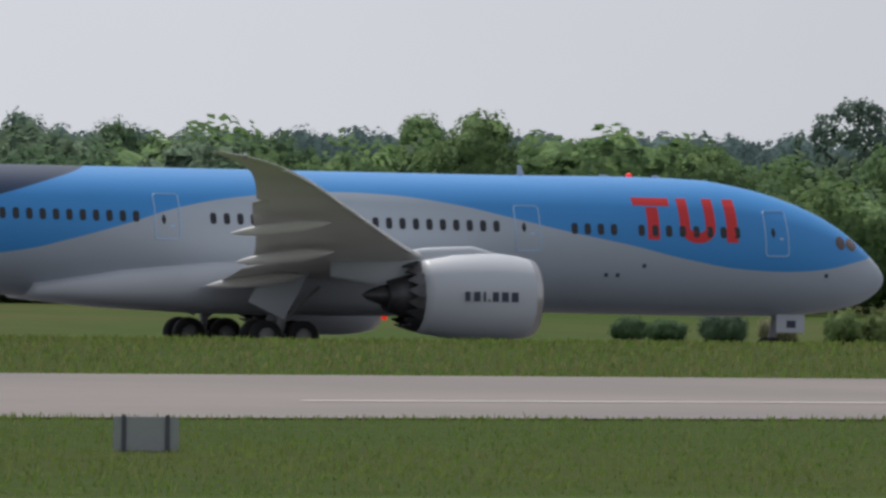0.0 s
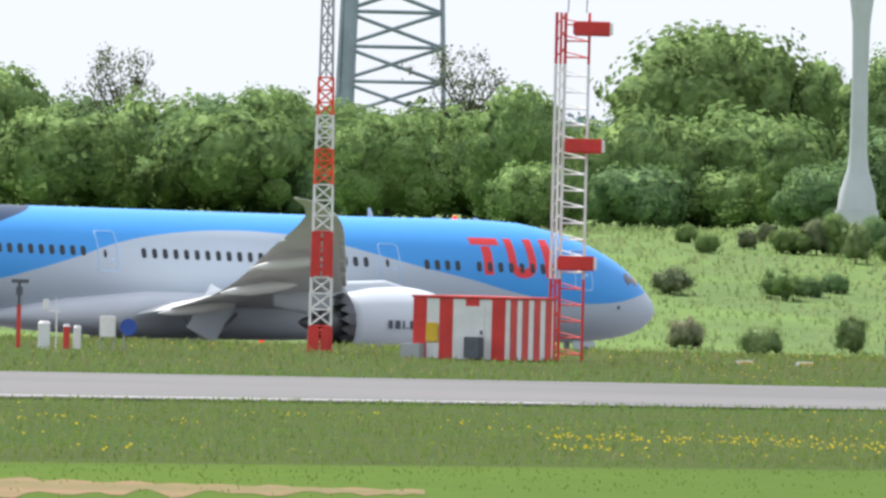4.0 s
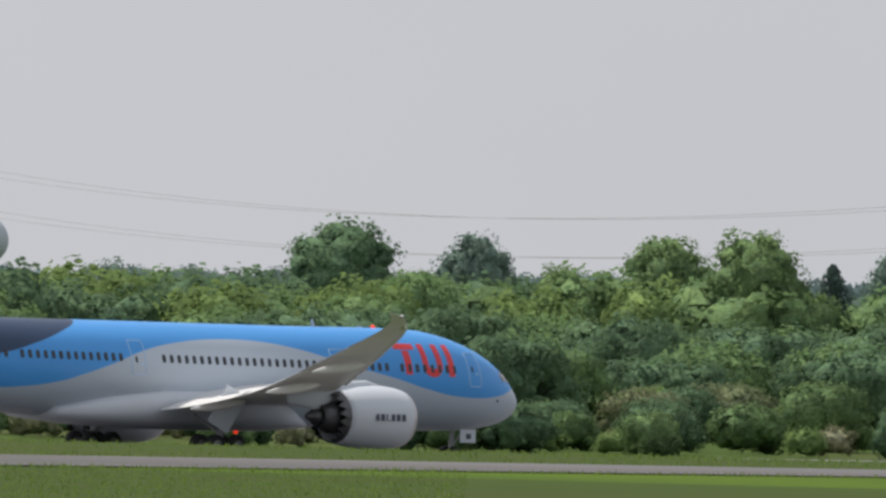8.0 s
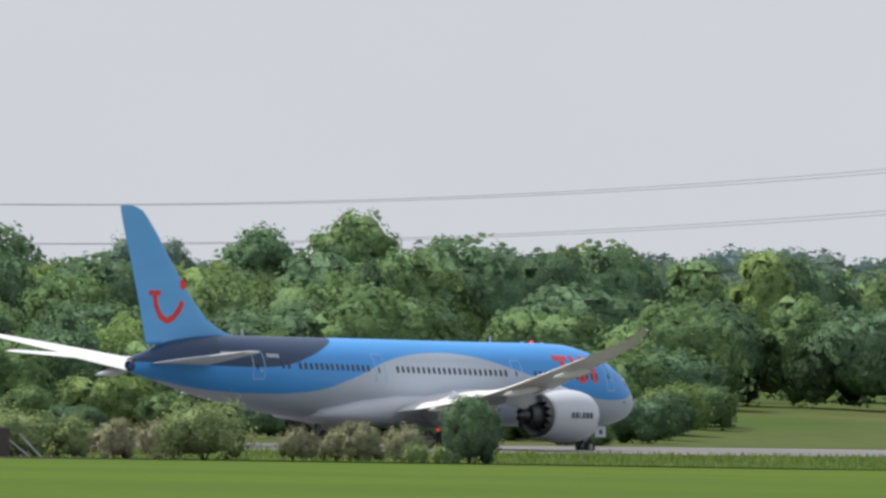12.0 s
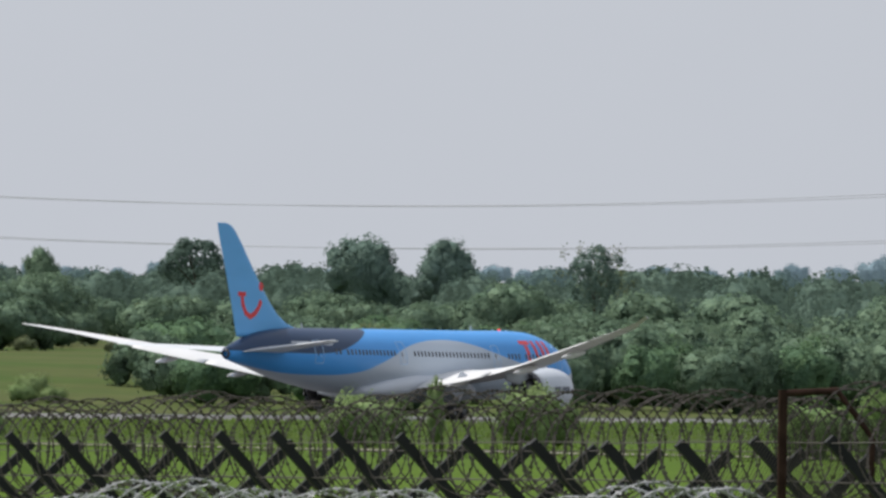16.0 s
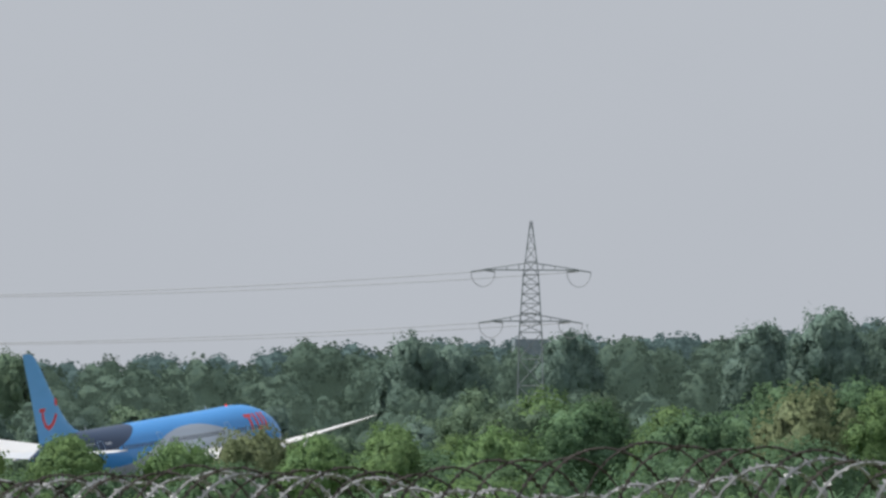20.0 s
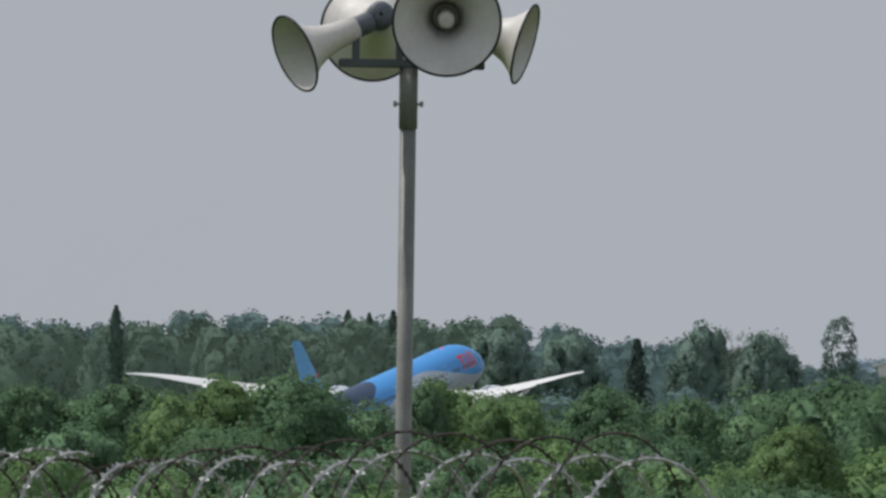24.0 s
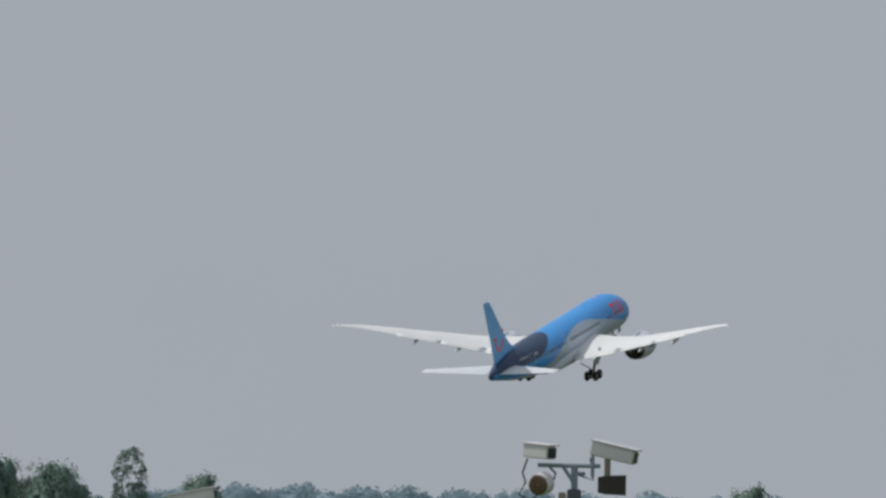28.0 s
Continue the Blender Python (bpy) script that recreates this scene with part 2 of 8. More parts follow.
def ground_z(x, y):
    near = bow(x, -1.296e-5, 8.16e-3, 4.37, 720)
    far = bow(x, -9.86e-6, 4.70e-3, 4.83, 640)
    crest = bow(x, -1.03e-5, 5.5e-3, 4.57, 720) - 0.1
    rz = runway_z(x)
    crest += 0.2 * ramp01(x, 250, 310) * (1 - ramp01(x, 360, 420))
    crest -= 0.12 + 0.25 * ramp01(x, 590, 700) + 0.62 * ramp01(x, 710, 860)
    far -= 0.4 * ramp01(x, 570, 640)
    crest = max(crest, rz - 0.3)
    d = math.hypot(x, y)
    if y <= 415:
        z = near + 0.25 * ramp01(y, 415, 330)
        z += (9.3 - z) * ramp01(d, 330, 40)
        if y < 100 and x > 0:
            z = z + (2.5 - z) * ramp01(d, 400, 900) * 0.5
        return z
    if y <= 495:
        return near + (far - near) * (y - 415) / 80
    if y <= 618:
        return far + (crest - far) * (y - 495) / 123 + (0.1 + 0.4 * ramp01(x, 290, 350) * (1 - ramp01(x, 430, 560))) * math.sin((y - 495) / 123 * math.pi)
    if y <= 636:
        return crest + (rz - crest) * ramp01(y, 618, 636)
    if y <= 700:
        return rz
    az = math.degrees(math.atan2(x, y))
    back = 3.0 + 6.8 * ramp01(az, 29, 33) * (1 - ramp01(az, 38.5, 44))
    back -= 10.0 * ramp01(az, 61.8, 63.6) * ramp01(y, 715, 790) * (1 - ramp01(d, 2900, 4400))
    back += 6.4 * ramp01(d, 1900, 4700)
    t = ramp01(y, 695, 825)
    return rz + (back - rz) * t + 0.5 * t * noise.noise((x / 90, y / 90, 0))


xs = [-4900, -3000, -1800, -1000, -500, -200, 0, 60] + list(range(100, 1300, 12)) + list(range(1300, 2700, 40)) + \
    [2800, 3000, 3300, 3700, 4200, 4900]
ys = [-4900, -2500, -1200, -600, -300, -150, -60, 0, 40, 80, 120, 160, 200, 240, 280, 316, 350, 385, 415, 431, 447, 463, 479, 495,
      515, 535, 555, 575, 595, 610, 618, 624, 630, 636, 648, 661, 674, 686, 700, 715, 730, 745, 760, 775, 790, 805, 825, 860, 900, 950, 1000,
      1060, 1130, 1200, 1300, 1400, 1500, 1650, 1800, 2000, 2300, 2700, 3200, 3800, 4400, 4900]


def sheet(name, x_list, y_list, lift, materials, pick=None, label="", kind="structure"):
    bm = bmesh.new()
    vs = [[bm.verts.new((x, y, ground_z(x, y) + lift)) for x in x_list] for y in y_list]
    for j in range(len(y_list) - 1):
        for i in range(len(x_list) - 1):
            f = bm.faces.new((vs[j][i], vs[j][i + 1], vs[j + 1][i + 1], vs[j + 1][i]))
            f.smooth = True
            if pick:
                f.material_index = pick((x_list[i] + x_list[i + 1]) / 2, (y_list[j] + y_list[j + 1]) / 2)
    return tagged(part(name, bm, materials), label, name.split("_")[0], kind=kind)


def which_ground(x, y):
    # Unseen ground by the eye is made duller to lessen green bounce light.
    if math.hypot(x, y) < 260:
        return 2 if x > 1.9 * y or x < 0 or y < 0 else 0
    if y < 316 or (y < 415 and x > 420):
        return 0
    return 1 if y < 700 else (3 if 0.63 * y < x < 0.95 * y else 2)


sheet("ground", xs, ys, 0.0, [M["lawn"], M["meadow"], M["field"], M["slope"]], which_ground, "green airfield grass, mown near by and rough beyond")
strip_x = [x for x in xs if -1000 <= x <= 641]
sheet("taxiway", strip_x, [415, 431, 447, 463, 479, 495], 0.05, [M["taxiway"], M["asphalt"], M["dark_asphalt"]],
      lambda x, y: 0 if x > 580 else 1 if x > 500 else 2 if x > 400 else 1 if (x > 275 or (x > 215 and y < 463)) else 0, "worn pale concrete taxiway with asphalt beyond it")
sheet("runway", [x for x in xs if -1000 <= x <= 3000], [636, 648, 661, 674, 686], 0.05, [M["runway"]], None,
      "dark asphalt runway behind the grass bank")

# ---- the airliner ----
def paint(name, base, kind=""):
    """Glossy aircraft paint; fuselage: white below a wave of blue, with navy on the aft crown."""
    m, n, l, b = nodes_of(name)
    b.inputs["Roughness"].default_value, b.inputs["Coat Weight"].default_value = 0.45, 0.06
    b.inputs["Specular IOR Level"].default_value = 0.3
    tc = n.new("ShaderNodeTexCoord")
    dirt = n.new("ShaderNodeTexNoise")
    dirt.inputs["Scale"].default_value, dirt.inputs["Detail"].default_value = 0.35, 6
    stretch = n.new("ShaderNodeMapping")
    stretch.inputs["Scale"].default_value = (0.5, 1, 2.5)
    l.new(tc.outputs["Object"], stretch.inputs["Vector"])
    l.new(stretch.outputs[0], dirt.inputs["Vector"])
    dr = n.new("ShaderNodeMapRange")
    dr.inputs["To Min"].default_value, dr.inputs["To Max"].default_value = 0.88, 1.06
    l.new(dirt.outputs["Fac"], dr.inputs["Value"])
    mul = n.new("ShaderNodeMix")
    mul.data_type, mul.blend_type = "RGBA", "MULTIPLY"
    mul.inputs["Factor"].default_value = 1
    l.new(dr.outputs[0], mul.inputs["B"])
    mul.inputs["A"].default_value = (*base, 1)
    if kind == "fuselage":
        sep = n.new("ShaderNodeSeparateXYZ")
        l.new(tc.outputs["Object"], sep.inputs[0])
        along = n.new("ShaderNodeMath")
        along.operation = "MULTIPLY"
        along.inputs[1].default_value = -1 / 60
        l.new(sep.outputs["X"], along.inputs[0])

        def over(pairs):
            c = n.new("ShaderNodeFloatCurve")
            pts = c.mapping.curves[0].points
            for k, (a, z) in enumerate(pairs):
                if k < 2:
                    pts[k].location = (a / 60, z / 10)
                else:
                    pts.new(a / 60, z / 10)
            c.mapping.update()
            l.new(along.outputs[0], c.inputs["Value"])
            gap = n.new("ShaderNodeMath")
            gap.operation = "MULTIPLY_ADD"
            l.new(c.outputs[0], gap.inputs[0])
            gap.inputs[1].default_value = -10
            l.new(sep.outputs["Z"], gap.inputs[2])
            st = n.new("ShaderNodeMapRange")
            st.inputs["From Min"].default_value, st.inputs["From Max"].default_value = -0.02, 0.02
            l.new(gap.outputs[0], st.inputs["Value"])
            return st.outputs[0]
        wave_line = [(0, 4.6), (1.6, 4.2), (4.2, 3.75), (6.9, 3.75), (9.5, 4.1), (12.1, 4.65), (14.8, 5.15), (17.4, 5.7),
                     (19.9, 6.2), (22.5, 6.5), (25.5, 6.55), (28.8, 6.3), (31.4, 5.85), (33.9, 5.1), (36.4, 4.4), (38.3, 3.95),
                     (41.2, 3.62), (44, 3.55), (48, 3.65), (50.7, 3.9), (53.5, 4.3), (60, 4.9)]
        navy_line = [(0, 9.9), (33, 9.5), (34.3, 7.7), (35.6, 7.2), (36.8, 6.85), (39.7, 6.05), (42.4, 5.45), (44.3, 5.3), (48, 5.3), (60, 5.6)]
        blue = n.new("ShaderNodeMix")
        blue.data_type = "RGBA"
        blue.inputs["A"].default_value, blue.inputs["B"].default_value = (0.445, 0.51, 0.595, 1), (*base, 1)
        l.new(over(wave_line), blue.inputs["Factor"])
        navy = n.new("ShaderNodeMix")
        navy.data_type = "RGBA"
        navy.inputs["B"].default_value = (0.020, 0.048, 0.110, 1)
        l.new(blue.outputs["Result"], navy.inputs["A"])
        l.new(over(navy_line), navy.inputs["Factor"])
        l.new(navy.outputs["Result"], mul.inputs["A"])
    l.new(mul.outputs["Result"], b.inputs["Base Color"])
    return m


M["livery"] = paint("airline_livery", (0.058, 0.315, 0.75), "fuselage")
M["fin_blue"] = paint("fin_blue", (0.13, 0.42, 0.80))
M["white_paint"] = paint("white_paint", (0.57, 0.61, 0.67))
M["wing_grey"] = paint("wing_grey", (0.80, 0.79, 0.78))
M["flap_grey"] = paint("flap_grey", (0.76, 0.76, 0.75))
# Upper skin is near white to stand in for sun glare on top.
M["wing_top"] = paint("sunlit_upper_wing", (0.78, 0.78, 0.78))
M["tail_grey"] = paint("tail_grey", (0.70, 0.72, 0.74))
M["red_paint"] = mat("red_paint", (0.72, 0.025, 0.03), 0.4, 0.06, 1)
M["dark_paint"] = mat("dark_lettering", (0.05, 0.06, 0.10), 0.5, 0.1, 1)
M["outline"] = mat("door_outline", (0.42, 0.62, 0.86), 0.5, 0.06, 1)
M["cabin_glass"] = mat("cabin_window", (0.018, 0.022, 0.03), 0.12, 0.1, 1)
M["cockpit_glass"] = mat("cockpit_window", (0.09, 0.06, 0.06), 0.1, 0.2, 1)
M["bare_metal"] = mat("bare_metal", (0.55, 0.55, 0.56), 0.28, 0.1, 1, metal=0.9)
M["hot_metal"] = mat("heat_stained_metal", (0.13, 0.13, 0.14), 0.45, 0.35, 1.2, metal=0.8)
M["tyre"] = mat("tyre_rubber", (0.022, 0.022, 0.023), 0.8, 0.2, 3)
M["strut"] = mat("gear_grey", (0.35, 0.36, 0.37), 0.45, 0.15, 2)
M["beacon"] = mat("red_beacon", (0.9, 0.04, 0.02), 0.3, 0.05, 1, glow=1.2)

plane = tagged(new("airliner"), "blue and white wide-body airliner with a red tail smile", "airplane")
body_top = curve_of([(0, 3.45), (0.25, 3.9), (0.55, 4.25), (1.35, 4.97), (2.4, 5.7), (3.5, 6.25), (4.8, 6.72), (6.4, 7.12), (8.5, 7.42),
                     (11, 7.47), (18, 7.42), (40, 7.40), (46, 7.38), (51, 7.0), (55.9, 5.75)])
body_low = curve_of([(0, 3.45), (0.3, 2.98), (1.1, 2.45), (2.7, 2.06), (5, 1.86), (8.5, 1.80), (16, 1.82), (24, 1.95), (36, 2.02), (40, 2.2), (44, 2.65),
                     (48, 3.2), (52, 4.0), (55.9, 4.75)])
body_half = curve_of([(0, 0.02), (0.3, 0.6), (1, 1.1), (2, 1.62), (3.5, 2.14), (5.5, 2.58), (8, 2.83), (10.5, 2.88), (38, 2.88),
                      (43, 2.6), (48, 1.95), (52, 1.25), (55.9, 0.42)])


def skin(a, z, out=0.0):
    """The point of the starboard skin at a metres behind the nose and height z."""
    c, h = (body_top(a) + body_low(a)) / 2, (body_top(a) - body_low(a)) / 2
    s = max(-0.999, min(0.999, (z - c) / h))
    w = body_half(a)
    nrm = Vector((0, -s_cos(s) / w, s / h)).normalized()
    return Vector((-a, -w * s_cos(s), z)) + nrm * out, nrm


def s_cos(s):
    return math.sqrt(max(1 - s * s, 0))


def fuselage():
    bm = bmesh.new()
    st = [0, 0.08, 0.2, 0.4, 0.7, 1.1, 1.6, 2.2, 3, 4, 5, 6, 7, 8, 9.5, 11] + list(np.arange(13, 40, 2.0)) + \
        list(np.arange(40, 55.6, 1.0)) + [55.6, 55.9]
    rings = []
    for a in st:
        c, h, w = (body_top(a) + body_low(a)) / 2, max((body_top(a) - body_low(a)) / 2, 0.01), body_half(a)
        rings.append([Vector((-a, w * math.cos(6.28319 * k / 56), c + h * math.sin(6.28319 * k / 56))) for k in range(56)])
    loft(bm, rings)
    part("fuselage", bm, M["livery"], plane, "white hull with a blue wave and a navy aft crown", True)
    bm = bmesh.new()
    rings = []
    for a, w, zt, zb in [(16.8, 0.6, 1.95, 1.78), (18, 1.5, 2.4, 1.72), (19.6, 2.4, 3.1, 1.62), (21.2, 2.8, 3.9, 1.54), (24, 2.97, 4.2, 1.5), (30, 2.97, 4.1, 1.5),
                         (34, 2.8, 3.5, 1.65), (37.5, 2.2, 2.7, 1.95)]:
        rings.append([Vector((-a, w * math.copysign(abs(math.cos(q)) ** 0.6, math.cos(q)),
                              (zt + zb) / 2 + (zt - zb) / 2 * math.copysign(abs(math.sin(q)) ** 0.8, math.sin(q))))
                      for q in [6.28319 * k / 40 for k in range(40)]])
    loft(bm, rings)
    part("wing_fairing", bm, M["white_paint"], plane, "", True)


def foil(le, chord, thick, z, y, twist=0.0, n=14):
    """An aerofoil ring: le metres behind the nose, out at y."""
    up, lo = [], []
    for k in range(n + 1):
        t = 0.5 - 0.5 * math.cos(math.pi * k / n)
        h = thick * chord * 5 * (0.2969 * math.sqrt(t) - 0.126 * t - 0.3516 * t * t + 0.2843 * t ** 3 - 0.1036 * t ** 4)
        drop = -twist * t * chord
        cam_line = 0.02 * chord * math.sin(math.pi * t)
        up.append(Vector((-(le + t * chord), y, z + h + cam_line + drop)))
        lo.append(Vector((-(le + t * chord), y, z - h * 0.75 + cam_line + drop)))
    return up + lo[-2:0:-1]


WING_LE = curve_of([(1.5, 17.4), (2.9, 18.4), (9.8, 23.6), (20, 30.5), (25.0, 34.0), (27.0, 35.8), (28.3, 37.4), (29.1, 38.9)])
WING_TE = curve_of([(1.5, 30.4), (2.9, 30.4), (9.8, 30.9), (11.5, 31.2), (20, 34.2), (26.0, 36.5), (27.8, 37.8), (28.9, 39.0), (29.1, 39.2)])


def wing_z(y):
    u = max((y - 2.9) / 26.7, 0)
    return 2.75 + 5.6 * u ** 1.1 + 0.75 * (1 - min(u / 0.34, 1)) ** 1.6


def wings():
    made = []
    for side in (-1, 1):
        root = Vector((-24, side * 2.9, 2.75))
        off = Matrix.Translation(-root)
        bm = bmesh.new()
        rings = []
        for y in list(np.arange(1.6, 26, 0.8)) + [26, 26.8, 27.4, 27.9, 28.4, 28.8, 29.1]:
            le, te = WING_LE(y), WING_TE(y)
            if 3 < y < 21.5:
                te -= 0.14 * (te - le)
            th = 0.125 - 0.03 * min(y / 26, 1)
            rings.append([off @ p for p in foil(le, max(te - le, 0.25), th, wing_z(y), side * y, 0.05)])
        loft(bm, rings)
        bm.normal_update()
        for f in bm.faces:
            f.material_index = 1 if f.normal.z > 0.05 else 0
        wing = part("wing", bm, [M["wing_grey"], M["wing_top"]], plane, "swept light grey wing with a raked tip", True)
        wing.matrix_basis = Matrix.Translation(root)
        made.append(wing)
        for y0, y1, deg in ((3.2, 9.6, 0.20), (10.2, 15.6, 0.20), (15.75, 21.3, 0.19)):
            bm = bmesh.new()
            rings = []
            for y in np.linspace(y0, y1, 8):
                le, te = WING_LE(y), WING_TE(y)
                c = te - le
                rings.append([off @ p for p in foil(te - 0.19 * c, 0.235 * c, 0.13, wing_z(y) - 0.034 * c, side * y, deg, 8)])
            loft(bm, rings)
            part("flap", bm, M["flap_grey"], wing, "lowered flap", True)
        for y in (6.4, 13.4, 19.0):
            te, z = WING_TE(y), wing_z(y)
            bm = bmesh.new()
            prof = [(0, 0.02), (0.5, 0.15), (1.4, 0.26), (2.6, 0.25), (3.6, 0.15), (4.2, 0.03)]
            lathe(bm, [(-x, r) for x, r in prof], 12, off @ Matrix.Translation((-(te - 3.1), side * y, z - 0.5)) @ pose(0, 0, 0, 0, -7))
            part("flap_track_fairing", bm, M["wing_grey"], wing, "", True)
        for k in range(5):
            y0 = 11.5 + k * 3.0
            bm = bmesh.new()
            rings = []
            for y in np.linspace(y0, y0 + 2.85, 4):
                le = WING_LE(y)
                rings.append([off @ p for p in foil(le - 0.10, 0.7, 0.16, wing_z(y) - 0.12, side * y, -0.15, 6)])
            loft(bm, rings)
            part("slat", bm, M["flap_grey"], wing, "", True)
        engine(side, wing, off)
        lamp = bmesh.new()
        bmesh.ops.create_uvsphere(lamp, u_segments=8, v_segments=6, radius=0.12,
                                  matrix=off @ Matrix.Translation((-WING_LE(28.4), side * 28.4, wing_z(28.4))))
        part("navigation_light", lamp, M["bare_metal"], wing)
    return made


def engine(side, wing, off):
    eng = Matrix.Translation((-18.9, side * 9.75, 2.5))
    bm = bmesh.new()
    outer = [(-0.28, 1.60), (-0.7, 1.69), (-1.4, 1.77), (-2.4, 1.78), (-3.5, 1.71), (-4.6, 1.54), (-5.0, 1.46)]
    inner = [(-5.0, 1.40), (-3.6, 1.40), (-1.6, 1.42), (-0.6, 1.38), (-0.28, 1.44)]
    lathe(bm, outer + inner, 40, off @ eng)
    nac = part("engine_nacelle", bm, M["white_paint"], wing, "large white engine cowl", True)
    bm = bmesh.new()
    lathe(bm, [(-0.30, 1.605), (-0.12, 1.575), (0.0, 1.51), (-0.03, 1.46), (-0.3, 1.435)], 40, off @ eng)
    part("inlet_lip", bm, M["bare_metal"], nac, "polished metal lip", True)
    bm = bmesh.new()
    for k in range(18):
        a0, a1 = 6.28319 * k / 18, 6.28319 * (k + 1) / 18
        am = (a0 + a1) / 2
        p = [(-4.99, 1.466, a0), (-4.99, 1.466, a1), (-5.28, 1.39, a1), (-5.72, 1.27, am), (-5.28, 1.39, a0)]
        vo = [bm.verts.new(off @ eng @ Vector((x, r * math.cos(q), r * math.sin(q)))) for x, r, q in p]
        vi = [bm.verts.new(off @ eng @ Vector((x, (r - 0.05) * math.cos(q), (r - 0.05) * math.sin(q)))) for x, r, q in p]
        bm.faces.new(vo)
        bm.faces.new(vi[::-1])
        for j in range(5):
            bm.faces.new((vo[j], vo[(j + 1) % 5], vi[(j + 1) % 5], vi[j]))
    bmesh.ops.remove_doubles(bm, verts=bm.verts, dist=0.002)
    bmesh.ops.recalc_face_normals(bm, faces=bm.faces)
    part("chevron_nozzle", bm, M["hot_metal"], nac, "dark saw-toothed nozzle")
    bm = bmesh.new()
    lathe(bm, [(-4.2, 0.98), (-5.4, 0.90), (-6.2, 0.66), (-6.3, 0.60), (-5.3, 0.6)], 28, off @ eng)
    lathe(bm, [(-5.3, 0.55), (-6.3, 0.44), (-7.0, 0.20), (-7.25, 0.03)], 24, off @ eng)
    part("exhaust_core", bm, M["hot_metal"], nac, "heat-stained core and plug", True)
    bm = bmesh.new()
    lathe(bm, [(-0.7, 1.42), (-0.75, 0.5), (-0.75, 0.02)], 32, off @ eng)
    part("fan", bm, M["hot_metal"], nac, "", True)
    bm = bmesh.new()
    lathe(bm, [(-0.75, 0.36), (-0.4, 0.2), (-0.15, 0.02)], 20, off @ eng)
    part("spinner", bm, M["dark_paint"], nac, "", True)
    bm = bmesh.new()
    rings = []
    for a, w, zt, zb in [(20.3, 0.12, 4.25, 4.0), (21.5, 0.26, 4.55, 3.6), (23.5, 0.30, 4.45, 3.0), (25.5, 0.28, 4.1, 2.85), (27.5, 0.15, 3.9, 3.2)]:
        rings.append([off @ Vector((-a, side * 9.75 + w * math.cos(q), (zt + zb) / 2 + (zt - zb) / 2 * math.sin(q)))
                      for q in [6.28319 * k / 16 for k in range(16)]])
    loft(bm, rings)
    part("engine_pylon", bm, M["white_paint"], wing, "", True)
    if side < 0:
        for k, w in enumerate((0.26, 0.34, 0.12, 0.1, 0.34, 0.36, 0.36)):
            x = 22.35 - [0, 0.37, 0.78, 0.98, 1.16, 1.56, 1.98][k]
            h = 0.38 if k != 3 else 0.08
            w *= 0.78
            bm = bmesh.new()
            vs = []
            for xx, zz in ((x, 2.36), (x - w, 2.36), (x - w, 2.36 + h), (x, 2.36 + h)):
                r = 1.80
                for q in (r, r + 0.012):
                    dz = zz - 2.5
                    vs.append(bm.verts.new(off @ Vector((-xx, -9.75 - math.sqrt(q * q - dz * dz), zz))))
            bm.faces.new(vs[1::2])
            bm.faces.new(vs[0::2][::-1])
            for j in range(4):
                bm.faces.new((vs[2 * j], vs[2 * ((j + 1) % 4)], vs[2 * ((j + 1) % 4) + 1], vs[2 * j + 1]))
            part("lettering_bar", bm, M["dark_paint"], nac, "dark bar in place of lettering")


